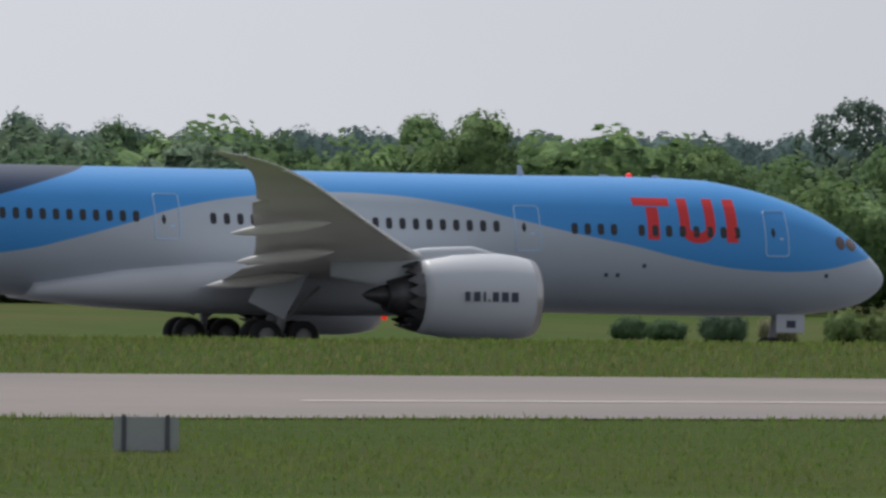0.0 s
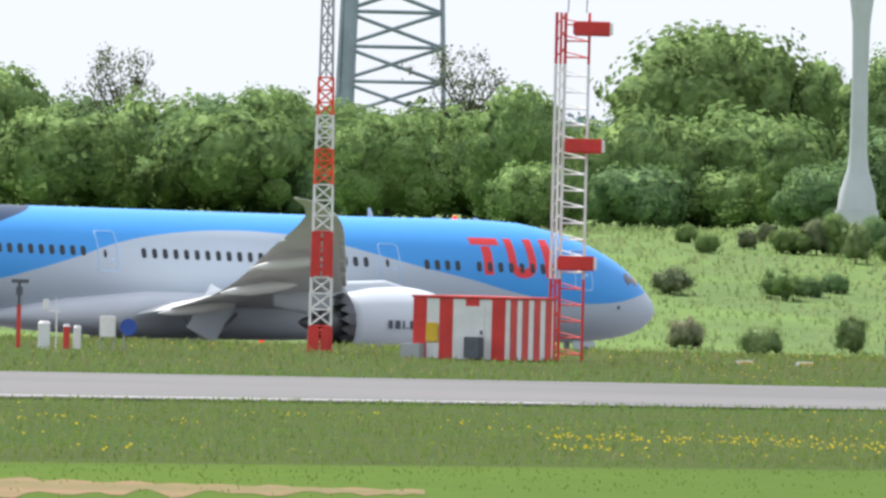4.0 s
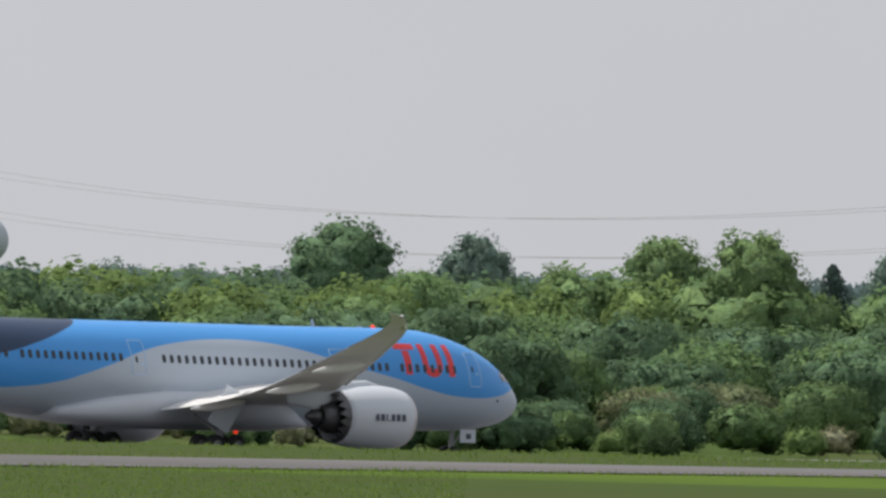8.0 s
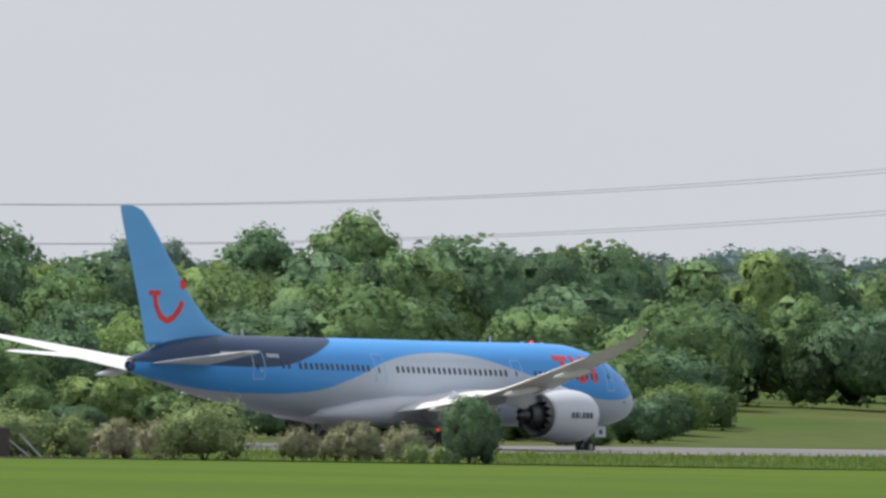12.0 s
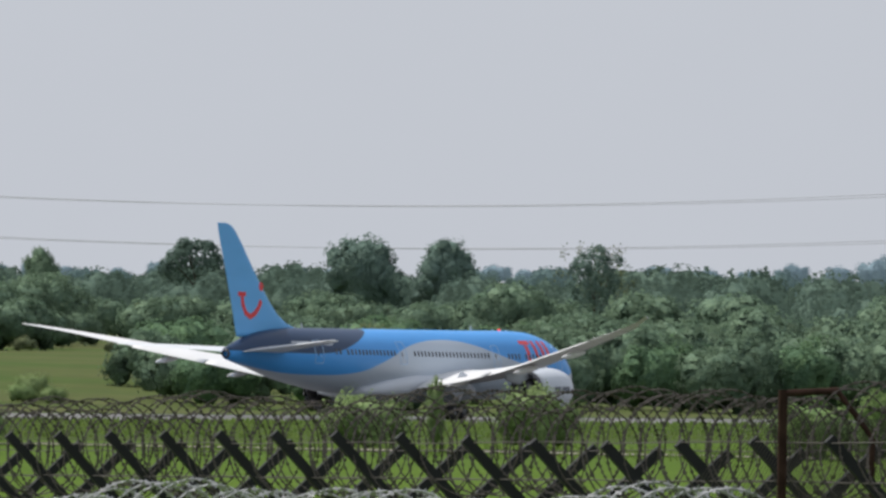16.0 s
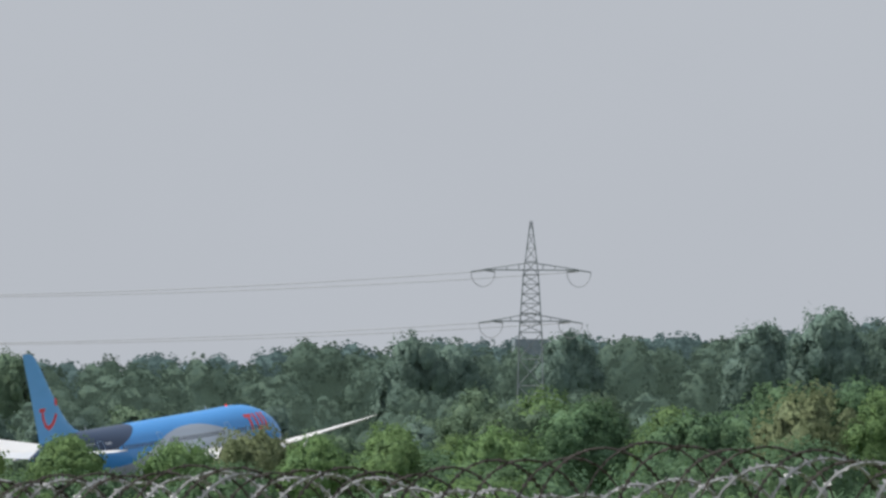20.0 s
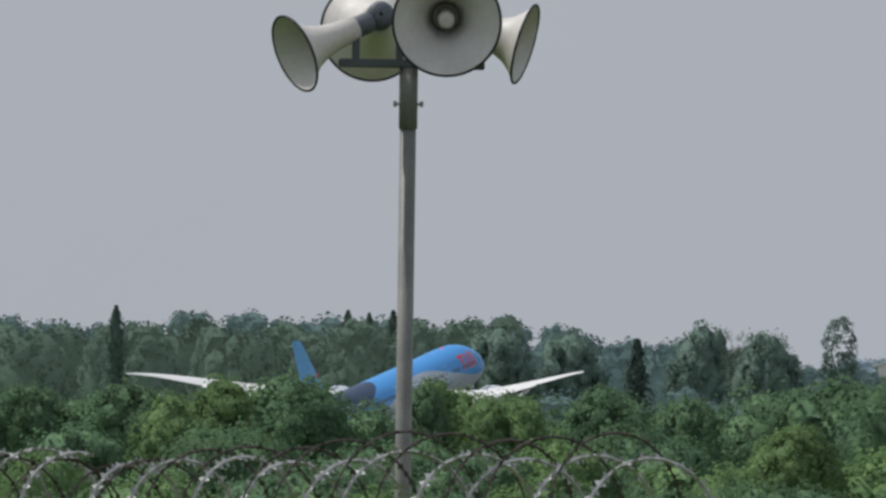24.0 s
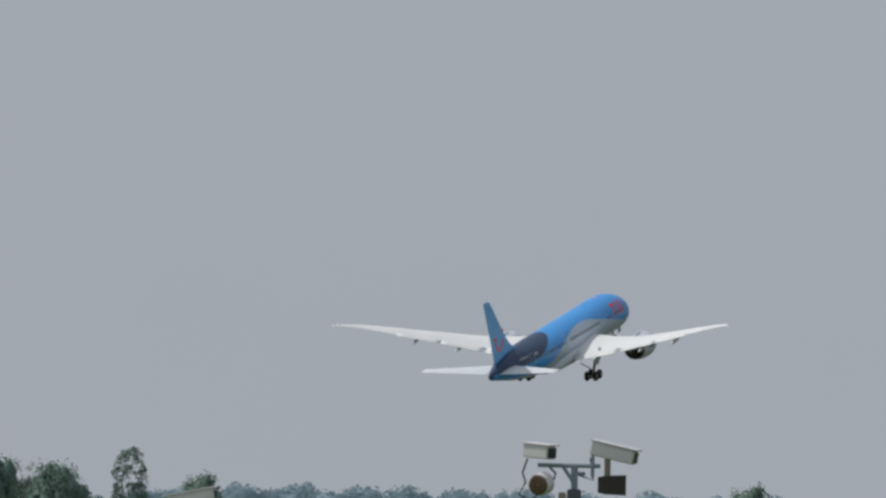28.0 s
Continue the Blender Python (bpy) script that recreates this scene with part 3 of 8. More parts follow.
def tail():
    bm = bmesh.new()
    le = curve_of([(6.9, 43.2), (7.45, 45.3), (7.8, 46.5), (8.4, 47.7), (9.5, 49.1), (12, 51.5), (15.0, 54.3), (15.5, 55.0), (15.7, 55.9)])
    te = curve_of([(6.6, 54.3), (9, 55.0), (12, 56.0), (15.2, 57.1), (15.7, 57.2)])
    rings = []
    for z in (6.6, 6.9, 7.2, 7.45, 7.8, 8.4, 9.5, 11, 12, 13, 14, 15, 15.4, 15.6, 15.7):
        a, b = le(z), te(z)
        rings.append([Vector((p.x, (p.z - z), z)) for p in foil(a, b - a, 0.085 if z < 15.6 else 0.03, z, 0)])
    loft(bm, rings)
    fin = part("tail_fin", bm, M["fin_blue"], plane, "pale blue fin with a red smile", True)
    for side in (-1, 1):
        bm = bmesh.new()
        rings = []
        for y in np.linspace(0.6, 9.75, 12):
            t = (y - 0.6) / 9.15
            a, b = 48.6 + 6.2 * t, 54.6 + 2.2 * t
            rings.append(foil(a, b - a, 0.09, 5.35 + 0.75 * t, side * y))
        loft(bm, rings)
        part("tailplane", bm, M["tail_grey"], plane, "pale grey tailplane", True)
    def on_fin(a, z, side, out):
        t = min(max((a - le(z)) / (te(z) - le(z)), 0.02), 1)
        h = 0.085 * (te(z) - le(z)) * 5 * (0.2969 * math.sqrt(t) - 0.126 * t - 0.3516 * t * t + 0.2843 * t ** 3 - 0.1036 * t ** 4)
        camb = 0.02 * (te(z) - le(z)) * math.sin(math.pi * t)
        return Vector((-a, (h + camb if side > 0 else -h * 0.75 + camb) + side * out, z))
    arc = [(53.4, 10.0), (53.25, 9.2), (52.8, 8.5), (52.1, 8.2), (51.4, 8.45), (50.85, 8.95), (50.5, 9.5)]
    bar = [(54.0, 10.02), (53.6, 10.02), (53.2, 10.02), (52.8, 10.02)]
    ring = [(50.44 + 0.36 * math.cos(q), 10.64 + 0.36 * math.sin(q)) for q in [6.28319 * k / 20 for k in range(20)]]
    for side in (-1, 1):
        for name, line, w in (("smile_mark", arc, 0.22), ("smile_end", bar, 0.17)):
            bm = bmesh.new()
            rings = []
            for i, (a, z) in enumerate(line):
                p, q = line[max(i - 1, 0)], line[min(i + 1, len(line) - 1)]
                d = Vector((q[0] - p[0], q[1] - p[1])).normalized()
                n2 = Vector((-d.y, d.x)) * w
                rings.append([on_fin(a + n2.x, z + n2.y, side, 0.02), on_fin(a - n2.x, z - n2.y, side, 0.02),
                              on_fin(a - n2.x, z - n2.y, side, -0.02), on_fin(a + n2.x, z + n2.y, side, -0.02)])
            loft(bm, rings)
            part(name, bm, M["red_paint"], fin, "red smile on the fin" if w > 0.2 else "")
        bm = bmesh.new()
        loft(bm, [[on_fin(a, z, side, 0.02) for a, z in ring], [on_fin(a, z, side, -0.02) for a, z in ring]])
        part("smile_dot", bm, M["red_paint"], fin, "red dot on the fin")


def patch(name, a0, a1, z0, z1, material, parent, thick=0.012, label="", cuts=4, round_off=0.0):
    """A thin panel that follows the starboard skin."""
    bm = bmesh.new()
    grid = []
    for i in range(cuts + 1):
        a = a0 + (a1 - a0) * i / cuts
        row = []
        for j in range(cuts + 1):
            z = z0 + (z1 - z0) * j / cuts
            aa = a
            if round_off and i in (0, cuts) and j in (0, cuts):
                aa = a + (round_off if i == 0 else -round_off)
                z += round_off if j == 0 else -round_off
            row.append(bm.verts.new(skin(aa, z, thick)[0]))
        grid.append(row)
    for i in range(cuts):
        for j in range(cuts):
            bm.faces.new((grid[i][j], grid[i + 1][j], grid[i + 1][j + 1], grid[i][j + 1]))
    r = bmesh.ops.extrude_face_region(bm, geom=bm.faces[:])
    for v in [g for g in r["geom"] if isinstance(g, bmesh.types.BMVert)]:
        v.co.y += 0.05
    bmesh.ops.recalc_face_normals(bm, faces=bm.faces)
    return part(name, bm, material, parent, label)


def outline(name, a0, a1, z0, z1, w, material, parent):
    bm = bmesh.new()
    pts = []
    r = 0.14
    for ca, cz, q0 in ((a1 - r, z1 - r, 0), (a0 + r, z1 - r, 90), (a0 + r, z0 + r, 180), (a1 - r, z0 + r, 270)):
        for k in range(4):
            q = radians(q0 + 30 * k)
            pts.append((ca + r * math.cos(q), cz + r * math.sin(q)))
    for z in np.linspace(z1 - r, z0 + r, 6)[1:-1]:
        pts.insert(8 + list(np.linspace(z1 - r, z0 + r, 6)[1:-1]).index(z), (a0, z))
    for z in np.linspace(z0 + r, z1 - r, 6)[1:-1]:
        pts.append((a1, z))
    tube(bm, [skin(a, z, 0.005)[0] for a, z in pts], w, 6, True)
    return part(name, bm, material, parent, "pale outline of a cabin door")


def details():
    # cabin windows share one small rounded pane
    pane = None
    rows = [7.5 + 0.6 * k for k in range(8)] + [12.9, 13.47, 14.04, 14.61] + [18.0 + 0.581 * k for k in range(22)] + \
        [33.5 + 0.569 * k for k in range(14)] + [42.05, 42.62]
    for a in rows:
        p, nr = skin(a, 5.26 + 0.0055 * (a - 7), 0.0)
        m = Matrix.Translation(p) @ nr.to_track_quat("Z", "Y").to_matrix().to_4x4()
        if pane is None:
            bm = bmesh.new()
            pts = [(0.135 * math.copysign(abs(math.cos(q)) ** 0.6, math.cos(q)), 0.235 * math.copysign(abs(math.sin(q)) ** 0.6, math.sin(q)))
                   for q in [6.28319 * k / 16 for k in range(16)]]
            loft(bm, [[Vector((x, y, -0.02)) for x, y in pts], [Vector((x, y, 0.012)) for x, y in pts]])
            pane = part("cabin_window", bm, M["cabin_glass"], plane)
            pane.matrix_basis = m
            pane_mesh = pane.data
        else:
            share("cabin_window", pane_mesh, plane, m)
    for a, z0 in ((5.66, 4.34), (16.65, 4.34), (32.16, 4.5), (45.0, 4.5)):
        d = outline("cabin_door", a - 0.53, a + 0.53, z0, z0 + 1.84, 0.028, M["outline"], plane)
        patch("door_window", a + 0.16 - 0.1, a + 0.16 + 0.1, 5.1, 5.5, M["cabin_glass"], d, 0.014, "", 2, 0.05)
        patch("door_handle", a - 0.30, a - 0.12, 5.0, 5.1, M["outline"], d, 0.012, "", 1)
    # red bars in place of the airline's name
    for name, a0, a1, z0, z1 in (("upper_bar", 10.35, 11.95, 6.3, 6.62), ("stem_bar", 10.9, 11.42, 4.92, 6.24), ("upright_bar", 7.45, 7.95, 4.86, 6.62)):
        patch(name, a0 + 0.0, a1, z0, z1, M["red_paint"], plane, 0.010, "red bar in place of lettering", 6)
    bend = [(9.78, 6.62 - 0.14 * k) for k in range(9)] + [(9.215 + 0.565 * math.cos(q), 5.42 - 0.40 * math.sin(q)) for q in np.linspace(0.2, 2.94, 11)] + \
        [(8.65, 5.5 + 0.14 * k) for k in range(9)]
    bm, rings = bmesh.new(), []
    for i, (a, z) in enumerate(bend):
        p, q = bend[max(i - 1, 0)], bend[min(i + 1, len(bend) - 1)]
        d = Vector((q[0] - p[0], q[1] - p[1])).normalized() * 0.215
        rings.append([skin(a - d.y, z + d.x, 0.012)[0], skin(a + d.y, z - d.x, 0.012)[0], skin(a + d.y, z - d.x, -0.03)[0], skin(a - d.y, z + d.x, -0.03)[0]])
    loft(bm, rings)
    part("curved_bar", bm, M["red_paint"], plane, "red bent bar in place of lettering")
    for k in range(6):
        patch("registration_bar", 42.85 + 0.21 * k, 42.99 + 0.21 * k, 5.95, 6.2, M["white_paint"], plane, 0.01, "white bar in place of lettering", 1)
    for k in range(11):
        patch("type_bar", 46.0 + 0.22 * k, 46.16 + 0.22 * k, 6.1, 6.26, M["white_paint"], plane, 0.01, "white bar in place of lettering", 1)
    # cockpit windows
    for a0, a1, z0, z1 in ((1.62, 2.2, 4.62, 5.12), (2.26, 2.75, 4.66, 5.2)):
        patch("cockpit_window", a0, a1, z0, z1, M["cockpit_glass"], plane, 0.012, "", 3, 0.08)
    for a, h, w in ((15.84, 0.42, 0.34), (43.6, 0.42, 0.34), (44.8, 0.2, 0.2), (9.8, 0.1, 0.5), (12.0, 0.08, 0.6)):
        bm = bmesh.new()
        z = body_top(a)
        loft(bm, [[Vector((-(a + t * w), s * 0.03, z - 0.03)) for t, s in ((0, 0), (0.5, 1), (1, 0), (0.5, -1))],
                  [Vector((-(a + 0.55 * w + t * w * 0.45), s * 0.015, z + h)) for t, s in ((0, 0), (0.5, 1), (1, 0), (0.5, -1))]])
        part("blade_antenna", bm, M["white_paint"], plane)
    for a, z in ((11.3, body_top(11.3) + 0.03), (21.8, 1.50)):
        bm = bmesh.new()
        bmesh.ops.create_uvsphere(bm, u_segments=12, v_segments=8, radius=0.13, matrix=Matrix.Translation((-a, 0, z)))
        part("beacon_light", bm, M["beacon"], plane, "small red beacon", True)
    for a, z in ((13.05, 3.35), (12.55, 3.35), (11.45, 3.75), (3.2, 3.5)):
        patch("service_port", a, a + 0.16, z, z + 0.16, M["dark_paint"], plane, 0.008, "", 1)
    bm = bmesh.new()
    lathe(bm, [(-55.7, 0.4), (-56.05, 0.36), (-56.2, 0.27), (-55.9, 0.25)], 20, Matrix.Translation((0, 0, 5.2)))
    part("exhaust_pipe", bm, M["hot_metal"], plane, "", True)


def wheel_mesh(r, w, name, parent, m):
    bm = bmesh.new()
    lathe(bm, [(-w / 2, r * 0.55), (-w / 2, r * 0.86), (-w / 2 * 0.6, r), (w / 2 * 0.6, r), (w / 2, r * 0.86), (w / 2, r * 0.55)], 24,
          m @ pose(0, 0, 0, 0, 0, 90))
    wh = part(name, bm, M["tyre"], parent, "", True)
    bm = bmesh.new()
    lathe(bm, [(-w / 2 * 0.7, 0.01), (-w / 2 * 0.8, r * 0.56), (w / 2 * 0.8, r * 0.56), (w / 2 * 0.7, 0.01)], 20, m @ pose(0, 0, 0, 0, 0, 90))
    part("rim", bm, M["strut"], wh, "", True)


GEAR = []


def gear():
    for side in (-1, 1):
        bm = bmesh.new()
        rod(bm, (-28, side * 4.9, 0.66), (-27.7, side * 5.3, 3.0), 0.17, 0.2, 12)
        rod(bm, (-29.0, side * 4.9, 0.66), (-27.0, side * 4.9, 0.66), 0.13, None, 10)
        rod(bm, (-28, side * 4.9, 1.2), (-26.2, side * 4.6, 2.7), 0.08)
        rod(bm, (-28, side * 4.9, 1.4), (-28.2, side * 3.2, 2.4), 0.08)
        for x in (-27.2, -28.8):
            rod(bm, (x, side * 4.1, 0.66), (x, side * 5.7, 0.66), 0.09)
        g = part("main_gear", bm, M["strut"], plane, "grey main landing gear strut")
        GEAR.append(g)
        for x in (-27.2, -28.8):
            for dy in (-0.62, 0.62):
                wheel_mesh(0.66, 0.5, "wheel", g, Matrix.Translation((x, side * 4.9 + dy, 0.66)))
        bm = bmesh.new()
        box(bm, -0.85, 0.85, -0.04, 0.04, -1.15, 1.15, Matrix.Translation((-28.4, side * 6.0, 2.72)) @ pose(0, 0, 0, side * -14, 24, 0), 0.03)
        part("gear_door", bm, M["white_paint"], plane, "open white landing gear door")
    bm = bmesh.new()
    rod(bm, (-4.95, 0, 0.5), (-4.7, 0, 2.4), 0.12, 0.15, 12)
    rod(bm, (-4.95, -0.45, 0.5), (-4.95, 0.45, 0.5), 0.07)
    rod(bm, (-4.9, 0, 0.9), (-3.7, 0, 2.1), 0.06)
    g = part("nose_gear", bm, M["strut"], plane, "grey nose landing gear strut")
    for dy in (-0.36, 0.36):
        wheel_mesh(0.5, 0.33, "wheel", g, Matrix.Translation((-4.95, dy, 0.5)))
    bm = bmesh.new()
    box(bm, -5.0, -3.75, -0.85, -0.79, 1.2, 1.95, None, 0.02)
    d = part("nose_gear_door", bm, M["white_paint"], plane, "open white nose gear door")
    bm = bmesh.new()
    box(bm, -4.55, -4.15, -0.862, -0.852, 1.4, 1.7)
    part("lettering_bar", bm, M["dark_paint"], d, "dark bar in place of lettering")


fuselage()
WINGS = wings()
tail()
details()
gear()
# seconds, metres along the runway, height gained, nose up (degrees), yaw (degrees)
ROLLING = [
    (0.0, 272.5, 0.00, -0.60, 1.65), (1.0, 319.3, 0.00, -0.60, 1.65), (2.0, 368.8, 0.00, -0.60, 1.65),
    (3.0, 421.6, 0.00, -0.60, 1.65), (4.0, 475.1, 0.00, -0.60, 1.65), (5.0, 531.0, 0.00, -0.60, 1.65),
    (6.0, 589.0, 0.00, -0.60, 1.65), (7.0, 649.0, 0.00, -0.60, 1.65), (8.0, 711.6, 0.00, -0.60, 1.65),
    (9.0, 774.4, 0.00, -0.60, 1.65), (10.0, 839.0, 0.00, -0.60, 1.65), (11.0, 905.0, 0.00, -0.60, 1.65),
    (12.0, 974.9, 0.00, -0.60, 1.65), (13.0, 1046.6, 0.00, -0.60, 1.65), (14.0, 1120.2, 0.00, -0.60, 1.65),
    (15.0, 1195.2, 0.00, -0.60, 1.65), (16.0, 1272.5, 0.08, -0.30, 1.75), (17.0, 1350.6, 0.28, 0.20, 1.90),
    (18.0, 1431.2, 0.82, 1.45, 2.10), (19.0, 1512.8, 1.35, 2.75, 2.20), (20.0, 1597.5, 2.10, 4.10, 2.40),
    (20.4, 1632.2, 2.10, 4.65, 2.45), (21.0, 1684.0, 2.50, 5.60, 2.50), (22.0, 1770.0, 3.50, 7.00, 2.50),
    (22.5, 1814.0, 4.10, 7.70, 2.50), (23.0, 1859.5, 5.00, 8.50, 2.50), (24.0, 1951.0, 8.45, 9.70, 2.80),
    (25.0, 2042.5, 13.55, 10.75, 2.95), (26.0, 2135.6, 20.50, 11.35, 3.00), (27.0, 2228.0, 28.45, 11.60, 3.00),
    (28.0, 2322.0, 37.10, 12.25, 3.00),
]

def plane_pose(s, climb, nose_up, yaw):
    pivot = Vector((-28, 0, 2.25))
    m = Matrix.Translation((s - 28, RUNWAY_Y, 12 + 3.0 - 0.0043 * (s - 700) + climb - 10.43)) @ pose(0, 0, 0, 0, 0, -yaw)
    bank = float(np.interp(s, (700, 1270, 1600, 2300), (0, -1.4, -1.1, -0.8)))
    return m @ pose(0, 0, 0, bank, -nose_up, 0) @ Matrix.Translation(-pivot)


def motions():
    for g in GEAR:
        walk(g, [(t, pose(0, 0, -z)) for t, z in ((0.0, 0.0), (20.5, 0.0), (22.5, 0.7), (28.0, 0.75))])
    walk(plane, [(t, plane_pose(s, c, p, y)) for t, s, c, p, y in ROLLING])
    for w, side in zip(WINGS, (-1, 1)):
        root = Vector((-24, side * 2.9, 2.75))
        walk(w, [(t, Matrix.Translation(root) @ pose(0, 0, 0, side * q)) for t, q in
                 ((0.0, -0.5), (8.0, -0.4), (19.0, -0.2), (22.0, 1.2), (24.0, 2.0), (28.0, 2.0))])



# ---- trees and shrubs ----
LEAF = {}
CORE, FILL = {}, {}
# Keys g, b, h, e, f carry distance haze as greyer, bluer leaf colour.
for key, name, tone, second, shine, uneven in (
        ("m", "green_leaves", (0.165, 0.258, 0.105), (0.142, 0.232, 0.110), 0.45, 0.2), ("d", "dark_leaves", (0.128, 0.210, 0.110), (0.114, 0.194, 0.116), 0.45, 0.2),
        ("l", "fresh_leaves", (0.196, 0.286, 0.098), (0.170, 0.258, 0.102), 0.5, 0.2), ("g", "haze_dulled_green_leaves", (0.150, 0.216, 0.140), (0.136, 0.206, 0.142), 0.55, 0.12),
        ("b", "haze_greyed_leaves", (0.156, 0.224, 0.184), (0.144, 0.214, 0.184), 0.55, 0.1), ("c", "conifer_needles", (0.108, 0.160, 0.134), (0.096, 0.144, 0.124), 0.35, 0.2),
        ("r", "olive_leaves", (0.186, 0.218, 0.118), (0.160, 0.198, 0.112), 0.5, 0.15), ("w", "blossom_twigs", (0.31, 0.31, 0.20), (0.21, 0.235, 0.13), 0.4, 0.25),
        ("y", "young_leaves", (0.235, 0.310, 0.135), (0.200, 0.285, 0.125), 0.5, 0.2), ("h", "far_blue_haze_leaves", (0.165, 0.226, 0.256), (0.156, 0.216, 0.252), 0.4, 0.1),
        ("e", "far_green_haze_leaves", (0.072, 0.106, 0.080), (0.058, 0.092, 0.076), 0.5, 0.22), ("f", "far_haze_leaves", (0.076, 0.114, 0.110), (0.070, 0.110, 0.110), 0.5, 0.06)):
    # Haze before the farthest woods is added as a faint glow.
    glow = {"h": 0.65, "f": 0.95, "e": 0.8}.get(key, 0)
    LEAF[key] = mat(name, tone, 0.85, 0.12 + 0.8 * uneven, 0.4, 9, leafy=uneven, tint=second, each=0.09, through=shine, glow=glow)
    deep, dim = [c * 1.02 for c in tone], [c * 0.9 for c in second]
    CORE[key] = mat("inner_foliage", deep, 0.95, 0.4 + uneven, 7, 4.5, bump=0.35, tint=dim, each=0.08)
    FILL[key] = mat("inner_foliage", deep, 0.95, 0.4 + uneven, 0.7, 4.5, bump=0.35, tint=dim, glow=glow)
# o and p share the haze-greyed leaves of b.
CORE.update(o=CORE["b"], s=CORE["r"], t=CORE["r"], p=CORE["b"])
LEAF.update(o=LEAF["b"], s=LEAF["r"], t=LEAF["r"], p=LEAF["b"])
M["bark"] = mat("bark", (0.085, 0.07, 0.055), 0.9, 0.3, 4, 8, bump=0.02)
ROCK = np.random.RandomState(7)


def unit(n):
    v = ROCK.normal(size=(n, 3))
    return v / np.linalg.norm(v, axis=1)[:, None]


def leaf_quads(p, nrm, size):
    """Corners of one small leaf clump (a bent quad) at each point."""
    n = len(p)
    nrm = nrm / np.linalg.norm(nrm, axis=1)[:, None]
    ref = unit(n)
    u = np.cross(nrm, ref)
    u /= np.linalg.norm(u, axis=1)[:, None] + 1e-9
    v = np.cross(nrm, u)
    s = size * (0.6 + 0.8 * ROCK.rand(n))[:, None]
    q = np.stack([p - u * s * 0.5, p - v * s * 0.42 + nrm * s * 0.1, p + u * s * 0.5, p + v * s * 0.42 + nrm * s * 0.1], 1)
    return q.reshape(-1, 3)


def norm(v):
    return v / (np.linalg.norm(v, axis=-1, keepdims=True) + 1e-9)


def quad_mesh(name, corners, material, core=None, inner=0, normals=None):
    n = len(corners) // 4
    me = bpy.data.meshes.new(name)
    me.vertices.add(4 * n)
    me.vertices.foreach_set("co", corners.astype(np.float32).ravel())
    me.loops.add(4 * n)
    me.loops.foreach_set("vertex_index", np.arange(4 * n, dtype=np.int32))
    me.polygons.add(n)
    me.polygons.foreach_set("loop_start", np.arange(0, 4 * n, 4, dtype=np.int32))
    me.update(calc_edges=True)
    me.materials.append(material)
    if core:
        me.materials.append(core)
        me.polygons.foreach_set("material_index", (np.arange(n) < inner).astype(np.int32))
    if normals is not None:
        soft_normals(me, normals)
    return me


def soft_normals(me, normals):
    """Leaves take the shading of the bough that they sit on."""
    me.polygons.foreach_set("use_smooth", np.ones(len(me.polygons), bool))
    at = me.attributes.new("custom_normal", "FLOAT_VECTOR", "POINT")
    at.data.foreach_set("vector", normals.astype(np.float32).ravel())


BALL = np.array([(math.cos(a) * math.cos(b), math.sin(a) * math.cos(b), math.sin(b)) for b in (-1.2, -0.4, 0.4, 1.2) for a in
                 [1.0472 * k + 0.52 * (b > 0) for k in range(6)]])
BALL_Q = [(6 * r + k, 6 * r + (k + 1) % 6, 6 * r + 6 + (k + 1) % 6, 6 * r + 6 + k) for r in (0, 1, 2) for k in range(6)]
BALL_Q += [(18, 19, 20, 21), (18, 21, 22, 23), (3, 2, 1, 0), (5, 4, 3, 0)]


